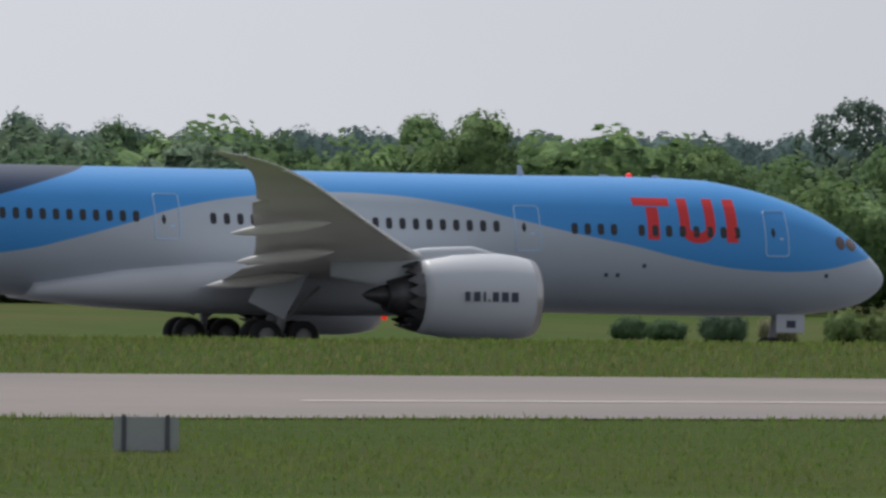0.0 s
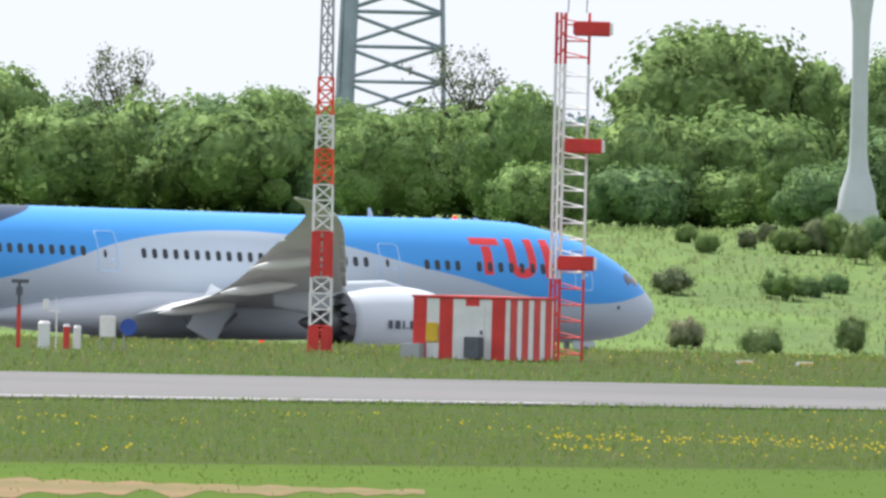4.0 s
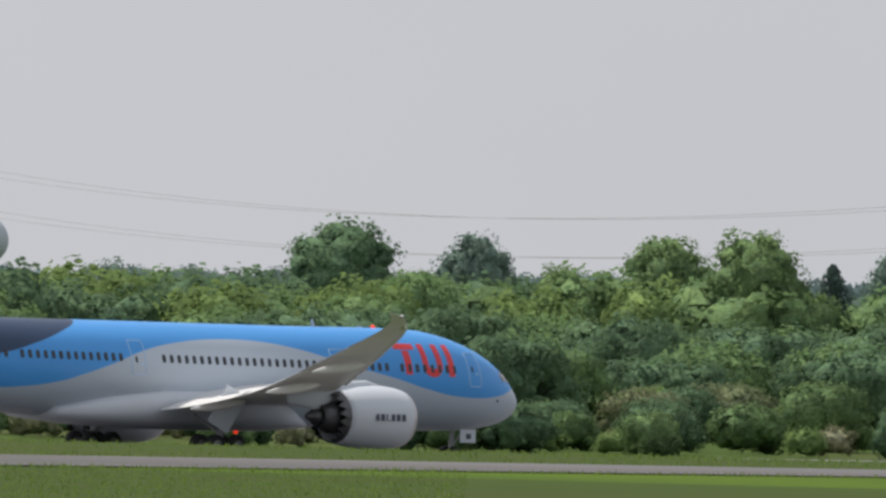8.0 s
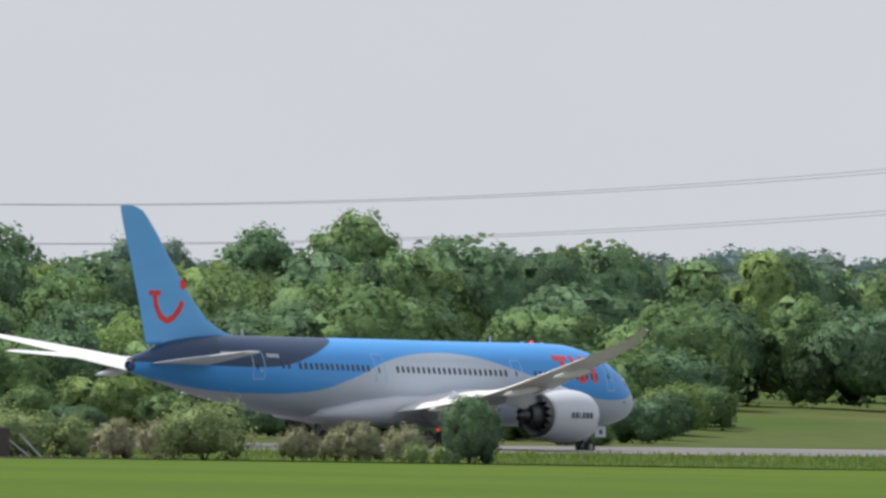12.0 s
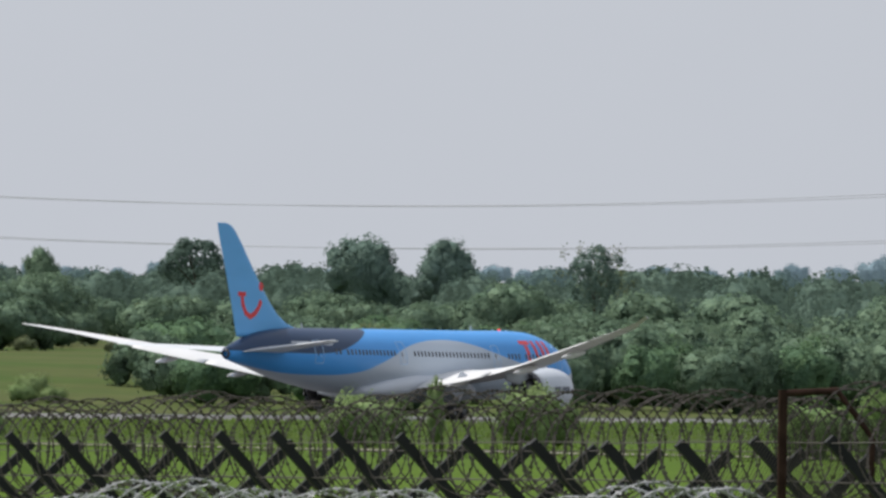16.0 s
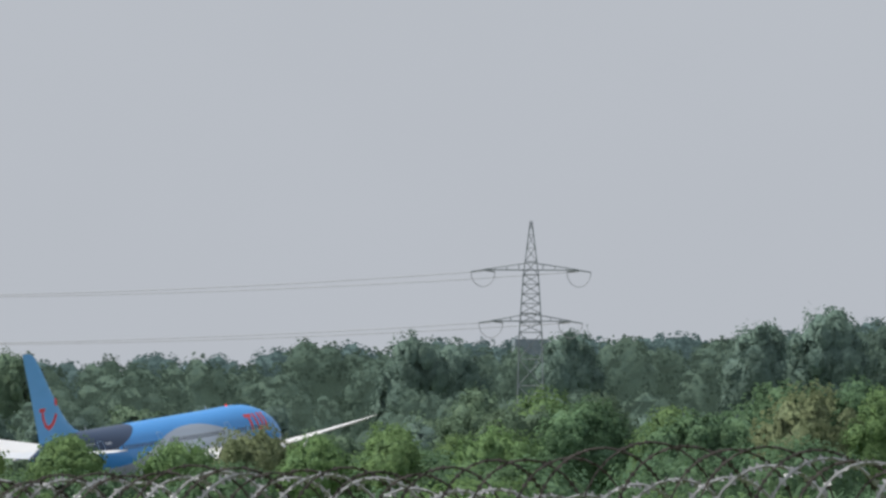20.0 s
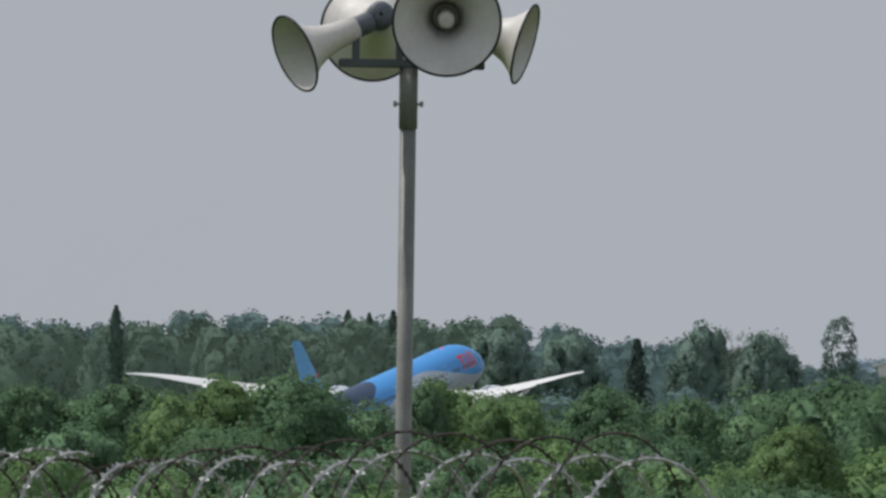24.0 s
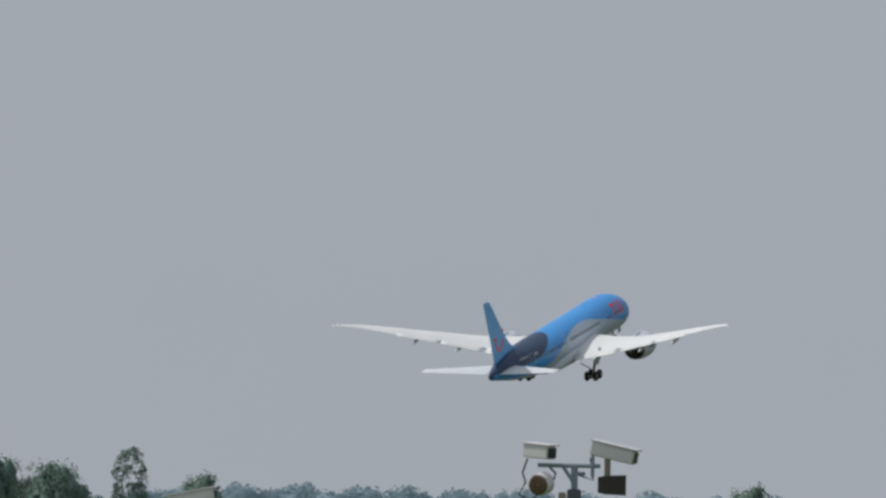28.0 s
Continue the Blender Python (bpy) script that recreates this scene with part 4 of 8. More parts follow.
def billow(tall, boughs, leaves, size, low=0.0, solid=True, fat=1.0, loose=0.5, rough=1.0, even=1.0):
    """A broadleaf crown one wide and `tall` high, on z = 0: boughs that carry twig clumps, which carry leaves.
    Gives corners, corner normals and how many quads are the leafy insides of the boughs."""
    k = max(int(boughs * (0.5 + 0.5 * tall)), 7)
    c = 1 - 1.86 * (np.arange(k) + 0.5 + 0.9 * (ROCK.rand(k) - 0.5)) / k
    a = np.arange(k) * 2.39996 + 0.9 * (ROCK.rand(k) - 0.5)
    out = np.sqrt(np.clip(1 - np.abs(c) ** np.where(c > 0, 2.1, 3.5), 0, 1))
    way = np.stack([np.cos(a) * out, np.sin(a) * out, c], 1)
    rad = fat * (0.125 + 0.095 * ROCK.rand(k))
    push = 0.84 + 0.24 * ROCK.rand(k) + 0.09 * np.sin(a * 2 + tall * 9) + 0.06 * np.sin(c * 7 + a * 3)
    push = np.where(c > 0.75, np.minimum(push, 0.95), push)
    mid, half = low + (tall - low) * 0.5, np.array([0.5, 0.5, (tall - low) * 0.5])
    ctr = way * half * push[:, None] - norm(way) * rad[:, None] * 0.85 + np.array([0, 0, mid])
    per = 10
    own = np.repeat(np.arange(k), per)
    td = norm(unit(k * per) + 0.8 * norm(way)[own] + np.array([0, 0, 0.15]))
    tc = ctr[own] + td * (rad[own] * 0.74)[:, None]
    tr = rad[own] * (0.28 + 0.30 * ROCK.rand(k * per))
    want = int(leaves * 1.7)
    pick = ROCK.choice(k * per, want, p=tr ** 2 / (tr ** 2).sum())
    d = norm(unit(want) + 0.55 * td[pick])
    P = tc[pick] + d * (tr[pick] * (0.7 + loose * ROCK.rand(want) ** 1.5))[:, None]
    gap = np.linalg.norm(P[:, None] - ctr[None], axis=2) / rad[None]
    gap[np.arange(want), own[pick]] = 9
    seen = np.nonzero(gap.min(1) > 0.86)[0][:leaves]
    P, d, pick = P[seen], d[seen], pick[seen]
    N = norm(rough * (0.42 * d + 0.22 * unit(len(seen))) + 0.6 * even * td[pick] + 0.62 * norm(way)[own[pick]] + np.array([0, 0, 0.1]))
    q = leaf_quads(P, norm(N + 0.55 * unit(len(seen))), size)
    qn = np.repeat(N, 4, axis=0)
    face = np.cross(q[1::4] - q[0::4], q[2::4] - q[0::4])
    flip = (face * N).sum(1) < 0
    q4 = q.reshape(-1, 4, 3)
    q4[flip] = q4[flip][:, ::-1]
    q = q4.reshape(-1, 3)
    inner = 0
    if solid:
        idx = np.array(BALL_Q).ravel()
        core = [(p + BALL * r * 0.80 * (0.9 + 0.2 * ROCK.rand(len(BALL), 1)))[idx] for p, r in zip(ctr, rad)]
        cn = [norm(0.6 * even * BALL + 0.7 * norm(w[None]))[idx] for w in way]
        core.append((BALL * half * 0.74 + np.array([0, 0, mid]))[idx])
        cn.append(norm(BALL)[idx])
        inner = sum(len(p) for p in core) // 4
        q, qn = np.concatenate(core + [q]), np.concatenate(cn + [qn])
    top, wide = np.percentile(q[:, 2], 99.6), np.percentile(np.abs(q[:, :2]), 98.5)
    return q * np.array([0.5 / wide, 0.5 / wide, tall / top]), qn, inner


def crown(kind, count, tall, size):
    """Leaf corners, their normals and the number of inner quads of a crown one wide and `tall` high, on z = 0."""
    if kind in "cp":
        t = ROCK.rand(count) ** (0.75 if kind == "c" else 0.95)
        z = 0.03 + 0.97 * t
        a = ROCK.rand(count) * 6.28319
        if kind == "c":
            r = 0.5 * (1 - z) ** 0.72 * (0.62 + 0.38 * np.abs(np.sin(z * 24 + np.sin(a * 3)))) * (0.55 + 0.45 * ROCK.rand(count)) + 0.012
        else:
            r = 0.5 * np.sin(z ** 0.8 * 3.1) ** 0.6 * (0.6 + 0.45 * ROCK.rand(count)) * np.where(z > 0.8, 1.15 - 0.5 * (z - 0.8) / 0.2, 1)
        r = r * (1 + 0.24 * np.sin(a * 3 + z * 17) + 0.12 * np.sin(a * 5 - z * 31))
        P = np.stack([r * np.cos(a), r * np.sin(a), z * tall], 1)
        N = norm(np.stack([np.cos(a), np.sin(a), 0.45 + 0 * a], 1) + 0.35 * unit(count))
        q = leaf_quads(P, norm(N + 0.5 * unit(count)), size)
        qn = np.repeat(N, 4, axis=0)
        for h in np.arange(0.08, 0.95, 0.09):
            w = 0.5 * (1 - h) ** 0.72 * 0.55 + 0.006 if kind == "c" else 0.5 * math.sin(h ** 0.8 * 3.1) ** 0.6 * 0.66
            idx = np.array(BALL_Q).ravel()
            q = np.concatenate([(BALL * np.array([w, w, 0.08 * tall]) + np.array([0, 0, h * tall]))[idx], q])
            qn = np.concatenate([norm(BALL * np.array([1, 1, 0.3]))[idx], qn])
        return q, qn, len(q) // 4 - count
    if kind in "st":
        k = 70
        ctr = np.stack([0.25 * ROCK.normal(size=k), 0.25 * ROCK.normal(size=k), tall * (0.34 + 0.62 * ROCK.rand(k))], 1)
        pick = ROCK.randint(0, k, count)
        d = ROCK.normal(size=(count, 3))
        q = leaf_quads(ctr[pick] + d * 0.05, unit(count), size)
        return q, np.repeat(norm(norm(d) + 0.5 * unit(count) + np.array([0, 0, 0.3])), 4, axis=0), 0
    return billow(tall, {"o": 26, "y": 22, "w": 22, "r": 26, "b": 30}.get(kind, 36), count, size, {"o": 0.34 * tall}.get(kind, 0.0), kind != "o",
                  0.85 if kind in "oyw" else 1.0, 1.5 if kind in "yw" else 0.6)


def limbs(kind):
    bm = bmesh.new()
    rnd = random.Random(len(bpy.data.meshes))
    if kind in "yw":
        for k in range(5):
            a = k * 1.26
            rod(bm, (0, 0, 0), (0.22 * math.cos(a), 0.22 * math.sin(a), 0.6), 0.012, 0.004, 5)
        return bm
    top = {"c": 0.97, "p": 0.95}.get(kind, 0.62)
    rod(bm, (0, 0, 0), (0.0, 0.01, top * 0.5), 0.035, 0.024, 7)
    rod(bm, (0, 0.01, top * 0.5), (0.015, 0, top), 0.024, 0.009, 6)
    if kind in "cp":
        return bm
    full = kind in "st"
    for k in range(16 if full else 7):
        a, z = k * 2.4, 0.22 + 0.40 * k / (16 if full else 7)
        e = Vector((0.30 * math.cos(a), 0.30 * math.sin(a), min(z + 0.22 + 0.1 * rnd.random(), 0.9)))
        b = Vector((0.01, 0, z))
        mid = (b + e) / 2 + Vector((0, 0, 0.02))
        rod(bm, b, mid, 0.013, 0.009, 5)
        rod(bm, mid, e, 0.009, 0.004, 5)
        if full:
            for j in range(4):
                d = Vector((rnd.uniform(-1, 1), rnd.uniform(-1, 1), rnd.uniform(0.1, 1.1))).normalized() * rnd.uniform(0.08, 0.2)
                s = mid.lerp(e, 0.2 + 0.27 * j)
                rod(bm, s, s + d, 0.0045, 0.0015, 4)
                rod(bm, s + d * 0.5, s + d * 0.5 + Vector((d.y, -d.x, abs(d.z))) * 0.5, 0.003, 0.001, 4)
    return bm


def joined_mesh(name, parts, material, core):
    """Many crowns in one mesh; parts: corners, normals and the number of inner quads of each."""
    V, N = np.concatenate([p[0] for p in parts]), np.concatenate([p[1] for p in parts])
    me = quad_mesh(name, V, material, None, 0, N)
    me.materials.append(core)
    inner = np.concatenate([np.arange(len(p[0]) // 4) < p[2] for p in parts])
    me.polygons.foreach_set("material_index", inner.astype(np.int32))
    return me


SPEC = {"m": (3, 2600, 0.040), "d": (3, 2600, 0.040), "g": (3, 2400, 0.040), "l": (3, 2600, 0.040), "b": (2, 2000, 0.042), "o": (2, 4600, 0.042), "s": (2, 2600, 0.030),
        "c": (2, 1800, 0.05), "r": (3, 2600, 0.034), "t": (1, 500, 0.02), "p": (2, 2400, 0.07), "w": (2, 1900, 0.036), "y": (3, 1900, 0.038)}
TALL = (0.7, 1.1, 1.7, 2.6, 4.2)
PROTO = {}
for key, (var, count, size) in SPEC.items():
    trunks = []
    for v in range(2):
        bm = limbs(key)
        me = bpy.data.meshes.new("trunk")
        bm.to_mesh(me)
        bm.free()
        me.materials.append(M["bark"])
        trunks.append(me)
    for tall in TALL:
        if (key in "yw" and tall > 2) or (key == "p" and tall < 2) or (key in "rt" and tall > 2):
            continue
        for v in range(var):
            n = int(count * (0.7 + 0.3 * min(tall, 2.6)))
            corners, normals, inner = crown(key, n, tall, size)
            PROTO.setdefault(key, {}).setdefault(tall, []).append((quad_mesh("crown", corners, LEAF[key], CORE[key], inner, normals), trunks[v % 2]))

WHAT = {"m": ("tree", "leafy green broadleaf tree in the woodland", "tree"), "d": ("tree", "dense dark green broadleaf tree", "tree"),
        "l": ("tree", "fresh light green broadleaf tree", "tree"), "g": ("tree", "broadleaf tree, green dulled for haze, at the wood's edge", "tree"), "b": ("tree", "distant broadleaf tree with haze greyed into its leaves", "tree"),
        "o": ("tree", "tall open-crowned tree with gaps of sky", "tree"), "s": ("tree", "sparse tree with half-open spring leaves", "tree"),
        "c": ("conifer", "dark green narrow conifer among broadleaf trees", "conifer"), "r": ("willow_bush", "rounded olive-green willow bush", "bush"),
        "t": ("bare_tree", "bare forked tree with few leaves", "tree"), "p": ("poplar", "tall columnar dark poplar", "poplar"),
        "w": ("shrub", "pale blossoming shrub in rough grass", "shrub"), "y": ("shrub", "young light green shrub in rough grass", "shrub")}
GROUP = {"tree": "woodland trees", "conifer": "woodland conifers", "willow_bush": "willow bushes", "poplar": "poplars", "shrub": "airfield shrubs"}
turn = random.Random(3)


def behind_runway(az, d):
    return min(d + max(RUNWAY_Y / math.cos(radians(az)) - 960, 0), 4650) if d > 1000 else d


def plant(az, el, wide, kind, d):
    """A tree at an azimuth and distance whose top stands at the elevation el (degrees)."""
    raw, d = d, behind_runway(az, d)
    x, y = d * math.sin(radians(az)), d * math.cos(radians(az))
    z = ground_z(x, y) - 0.1
    high = max(EYE.z + d * math.tan(radians(el)) - z, 1.2)
    w = d * radians(wide) * {"p": 1.9, "c": 1.5 if az < 44 else 1.1}.get(kind, 1.2 if az < 44 else 1.08)
    if az > 56 and raw > 1000 and kind in "bgmr":
        w = max(w, high / 2.0)
    if high < 0.55 * w and kind in "ywlmrd" and w > 2:
        for k in (-1, 1):
            plant(az + k * wide * 0.27, el - turn.uniform(0, 0.25) * math.degrees(high / d), wide * 0.55, kind, raw * turn.uniform(0.99, 1.01))
        return
    tall = min(PROTO[kind], key=lambda t: abs(math.log(t * w / high)))
    leaves, trunk = turn.choice(PROTO[kind][tall])
    name, label, cat = WHAT[kind]
    ob = tagged(new(name), label, cat, GROUP.get(name, ""))
    ob.matrix_basis = Matrix.LocRotScale((x, y, z), Euler((0, 0, turn.uniform(0, 6.28))), (w, w, high / tall))
    share("trunk", trunk, ob, Matrix.Diagonal((1, 1, tall, 1)))
    share("crown", leaves, ob, Matrix())


WOOD_A = [
    (19.57, 0.144, 0.21, "b", 1350), (19.88, 0.120, 0.24, "d", 1150), (20.41, 0.079, 0.37, "d", 1060),
    (20.88, 0.154, 0.19, "m", 1150), (21.09, 0.163, 0.34, "m", 1040), (21.46, 0.079, 0.24, "m", 1150),
    (21.84, 0.056, 0.30, "m", 1040), (22.33, 0.215, 0.33, "o", 1300),
]
WOOD_B = [
    (23.02, 0.091, 0.37, "m", 1080), (23.39, 0.099, 0.11, "d", 1060), (23.75, 0.088, 0.47, "m", 1050),
    (23.63, 0.117, 0.17, "m", 1060), (24.13, 0.144, 0.21, "b", 1200), (24.65, 0.189, 0.36, "s", 1150),
    (24.93, 0.089, 0.30, "m", 1060), (25.19, 0.127, 0.12, "d", 1050), (25.39, 0.125, 0.28, "m", 1080),
    (25.73, 0.102, 0.34, "m", 1060), (25.97, 0.112, 0.24, "b", 1300), (26.46, 0.108, 0.26, "l", 1060),
]
WOOD_C = [
    (26.58, 0.237, 0.18, "s", 1300), (26.87, 0.181, 0.13, "m", 1060), (27.28, 0.243, 0.43, "m", 1060),
    (27.67, 0.215, 0.28, "l", 1050), (27.90, 0.195, 0.13, "l", 1060), (28.27, 0.317, 0.22, "m", 1080),
    (28.49, 0.387, 0.32, "m", 1060), (28.72, 0.286, 0.17, "l", 1050), (28.96, 0.413, 0.36, "m", 1060),
]
# Lighter kinds in the next three lists stand in for bright haze.
WOOD_D = [
    (29.37, 0.423, 0.43, "l", 1060), (29.59, 0.308, 0.22, "l", 1040), (29.76, 0.369, 0.24, "m", 1050),
    (29.90, 0.326, 0.11, "l", 1060), (30.10, 0.341, 0.22, "s", 1080), (30.27, 0.334, 0.15, "s", 1070),
    (30.21, 0.215, 0.22, "m", 1040), (30.44, 0.245, 0.22, "l", 1050), (30.61, 0.277, 0.21, "l", 1060),
    (30.77, 0.276, 0.15, "c", 1040), (30.93, 0.151, 0.15, "l", 1050), (31.10, 0.176, 0.19, "l", 1045),
    (31.37, 0.473, 0.36, "s", 1090), (31.32, 0.326, 0.26, "c", 1050), (31.53, 0.433, 0.22, "s", 1080),
    (31.68, 0.266, 0.21, "c", 1055), (31.86, 0.305, 0.32, "l", 1050),
]
WOOD_E = [
    (32.50, 0.408, 0.28, "t", 1080), (31.93, 0.298, 0.28, "l", 1060), (32.21, 0.262, 0.19, "c", 1055),
    (32.89, 0.350, 0.13, "l", 1060), (33.09, 0.320, 0.13, "c", 1050), (33.26, 0.360, 0.14, "c", 1050),
    (33.58, 0.374, 0.34, "l", 1060), (33.96, 0.434, 0.24, "s", 1080), (34.25, 0.294, 0.17, "m", 1065),
    (34.44, 0.324, 0.32, "l", 1055), (34.46, 0.315, 0.37, "l", 1070), (34.85, 0.250, 0.34, "l", 1020),
    (35.11, 0.466, 0.28, "s", 1100), (35.28, 0.350, 0.30, "l", 1040),
]
WOOD_F = [
    (35.88, 0.561, 0.56, "l", 1090), (35.96, 0.557, 0.51, "l", 1090), (36.27, 0.465, 0.24, "l", 1090),
    (36.51, 0.489, 0.30, "l", 1085), (36.79, 0.426, 0.28, "l", 1080), (37.08, 0.478, 0.43, "l", 1085),
    (37.34, 0.415, 0.21, "l", 1080), (37.58, 0.396, 0.24, "l", 1085), (37.77, 0.341, 0.24, "l", 1060),
    (36.87, 0.230, 0.41, "l", 1055), (37.46, 0.137, 0.43, "r", 1040), (36.18, 0.247, 0.21, "l", 1050),
    (37.70, 0.114, 0.28, "r", 1050),
]
WOOD_G = [
    (41.20, 0.244, 0.43, "d", 1250), (41.63, 0.172, 0.22, "d", 1240), (41.50, 0.156, 0.17, "m", 1250),
    (42.10, 0.207, 0.54, "l", 1250), (42.34, 0.137, 0.22, "m", 1260), (43.11, 0.084, 0.45, "m", 1240),
    (42.46, 0.027, 0.28, "m", 1230), (43.75, 0.045, 0.34, "m", 1500), (43.36, -0.142, 0.49, "l", 1120),
    (42.81, 0.044, 0.24, "b", 1800), (43.75, 0.058, 0.32, "l", 1350), (44.54, 0.102, 0.34, "m", 1500),
    (45.03, 0.065, 0.54, "d", 1280), (43.90, 0.014, 0.37, "m", 1300), (45.41, -0.049, 0.49, "m", 1200),
    (44.24, 0.068, 0.28, "b", 1900), (42.76, 0.056, 0.22, "b", 1700), (45.22, -0.278, 0.43, "l", 1100),
    (43.45, 0.052, 0.22, "b", 1700),
]
WOOD_H = [
    (46.57, 0.210, 0.39, "d", 1350), (47.01, 0.172, 0.26, "b", 2000), (47.64, 0.175, 0.34, "m", 1330),
    (47.94, 0.200, 0.39, "m", 1310), (48.20, 0.092, 0.30, "c", 1350), (45.81, 0.063, 0.30, "b", 1600),
    (46.07, 0.050, 0.24, "b", 1500), (46.80, 0.046, 0.30, "m", 1300), (47.29, 0.074, 0.26, "m", 1350),
    (46.64, -0.033, 0.36, "m", 1230), (47.33, -0.094, 0.43, "m", 1200), (47.73, -0.273, 0.54, "r", 1080),
    (47.13, -0.435, 0.30, "l", 1040), (48.54, 0.091, 0.34, "m", 1300),
]
WOOD_I = [
    (48.41, 0.146, 0.22, "b", 2000), (48.88, 0.087, 0.30, "m", 1330), (49.18, 0.100, 0.21, "b", 1700),
    (49.44, 0.085, 0.37, "d", 1280), (49.97, 0.121, 0.22, "b", 1800), (50.15, 0.137, 0.26, "m", 1330),
    (50.28, 0.172, 0.07, "b", 2200), (50.53, 0.232, 0.21, "d", 1400), (50.79, 0.245, 0.32, "m", 1380),
    (50.10, 0.020, 0.49, "d", 1220), (50.57, 0.017, 0.47, "d", 1220), (50.87, -0.100, 0.41, "m", 1150),
    (49.76, -0.023, 0.36, "m", 1220), (49.33, 0.009, 0.32, "m", 1250), (50.48, -0.406, 0.34, "w", 1040),
    (49.67, -0.305, 0.41, "l", 1080),
]
WOOD_J = [
    (50.52, 0.233, 0.18, "d", 1400), (50.98, 0.282, 0.45, "l", 1380), (51.56, 0.241, 0.30, "l", 1400),
    (51.93, 0.232, 0.32, "l", 1430), (52.33, 0.166, 0.30, "d", 1380), (52.63, 0.194, 0.14, "d", 1420),
    (52.91, 0.180, 0.28, "d", 1400), (50.21, 0.134, 0.22, "b", 1500), (50.75, 0.237, 0.22, "m", 1400),
    (51.41, 0.042, 0.37, "d", 1260), (51.94, 0.051, 0.36, "d", 1290), (52.48, 0.135, 0.36, "r", 1320),
    (52.78, 0.103, 0.45, "l", 1260), (52.00, -0.108, 0.37, "m", 1180), (50.63, 0.010, 0.32, "d", 1250),
    (52.69, -0.161, 0.47, "m", 1150), (52.31, -0.055, 0.39, "m", 1180), (50.33, -0.014, 0.34, "d", 1230),
]
WOOD_K = [
    (52.94, 0.180, 0.24, "d", 1400), (53.24, 0.159, 0.13, "d", 1450), (53.73, 0.188, 0.64, "d", 1330),
    (53.43, 0.108, 0.36, "m", 1350), (54.24, 0.160, 0.21, "b", 1800), (54.37, 0.149, 0.19, "b", 1700),
    (54.67, 0.196, 0.36, "d", 1400), (54.99, 0.254, 0.32, "m", 1390), (55.27, 0.172, 0.24, "m", 1500),
    (54.05, 0.035, 0.34, "m", 1280), (54.56, 0.044, 0.43, "m", 1280), (54.93, 0.050, 0.49, "m", 1260),
    (52.96, 0.053, 0.37, "r", 1260), (54.24, -0.112, 0.43, "l", 1190), (54.84, -0.139, 0.49, "m", 1180),
    (55.20, -0.189, 0.45, "m", 1150), (53.66, 0.103, 0.37, "d", 1300), (53.47, 0.165, 0.22, "b", 2200),
]
BELT_A = [
    (50.95, -0.453, 0.34, "w", 930), (51.65, -0.438, 0.34, "y", 930), (51.91, -0.452, 0.24, "w", 930),
    (52.19, -0.432, 0.32, "y", 930), (51.21, -0.496, 0.19, "y", 930), (50.87, -0.456, 0.17, "w", 930),
    (52.79, -0.441, 0.22, "y", 900), (52.67, -0.449, 0.11, "y", 900), (52.97, -0.500, 0.24, "y", 850),
    (53.29, -0.503, 0.22, "y", 850), (53.85, -0.404, 0.32, "y", 760), (54.06, -0.434, 0.17, "y", 760),
    (54.27, -0.430, 0.28, "w", 740), (54.49, -0.370, 0.32, "y", 730), (54.87, -0.448, 0.26, "w", 860),
    (55.09, -0.434, 0.28, "w", 860), (55.37, -0.354, 0.21, "d", 760), (55.24, -0.507, 0.17, "y", 800),
    (59.01, -0.495, 0.17, "y", 815), (59.29, -0.457, 0.22, "y", 815),
]
BELT_B = [
    (59.44, -0.479, 0.19, "y", 815), (59.56, -0.450, 0.17, "y", 815), (59.80, -0.431, 0.24, "y", 815),
    (59.67, -0.467, 0.17, "y", 815), (60.32, -0.195, 0.17, "r", 1500), (60.49, -0.342, 0.09, "d", 1200),
    (60.83, -0.375, 0.19, "y", 1100), (58.45, -0.457, 0.22, "y", 980), (58.79, -0.470, 0.17, "y", 980),
    (60.49, -0.353, 0.09, "y", 760), (60.60, -0.412, 0.26, "y", 760), (61.94, -0.174, 0.30, "r", 1040),
    (61.21, -0.270, 0.28, "r", 1400), (60.81, -0.351, 0.13, "y", 1100), (62.15, -0.340, 0.07, "y", 700),
    (61.92, -0.391, 0.30, "y", 760), (62.48, -0.364, 0.30, "y", 800),
]
BELT_C = [
    (64.39, -0.256, 0.24, "l", 700), (64.86, -0.216, 0.30, "l", 690), (64.61, -0.280, 0.21, "l", 700),
    (64.05, -0.332, 0.24, "l", 690), (63.62, -0.364, 0.15, "l", 690), (64.20, -0.316, 0.22, "l", 680),
    (65.32, -0.277, 0.28, "l", 690), (65.49, -0.246, 0.22, "l", 690), (64.39, -0.240, 0.21, "l", 690),
    (64.56, -0.274, 0.22, "l", 680), (64.88, -0.212, 0.30, "l", 670), (65.87, -0.039, 0.31, "l", 660),
    (66.07, -0.077, 0.13, "l", 660), (66.18, -0.060, 0.19, "l", 660), (65.40, -0.249, 0.30, "l", 680),
    (65.59, -0.236, 0.19, "l", 670), (66.53, -0.190, 0.32, "l", 650), (64.09, -0.330, 0.24, "l", 690),
]
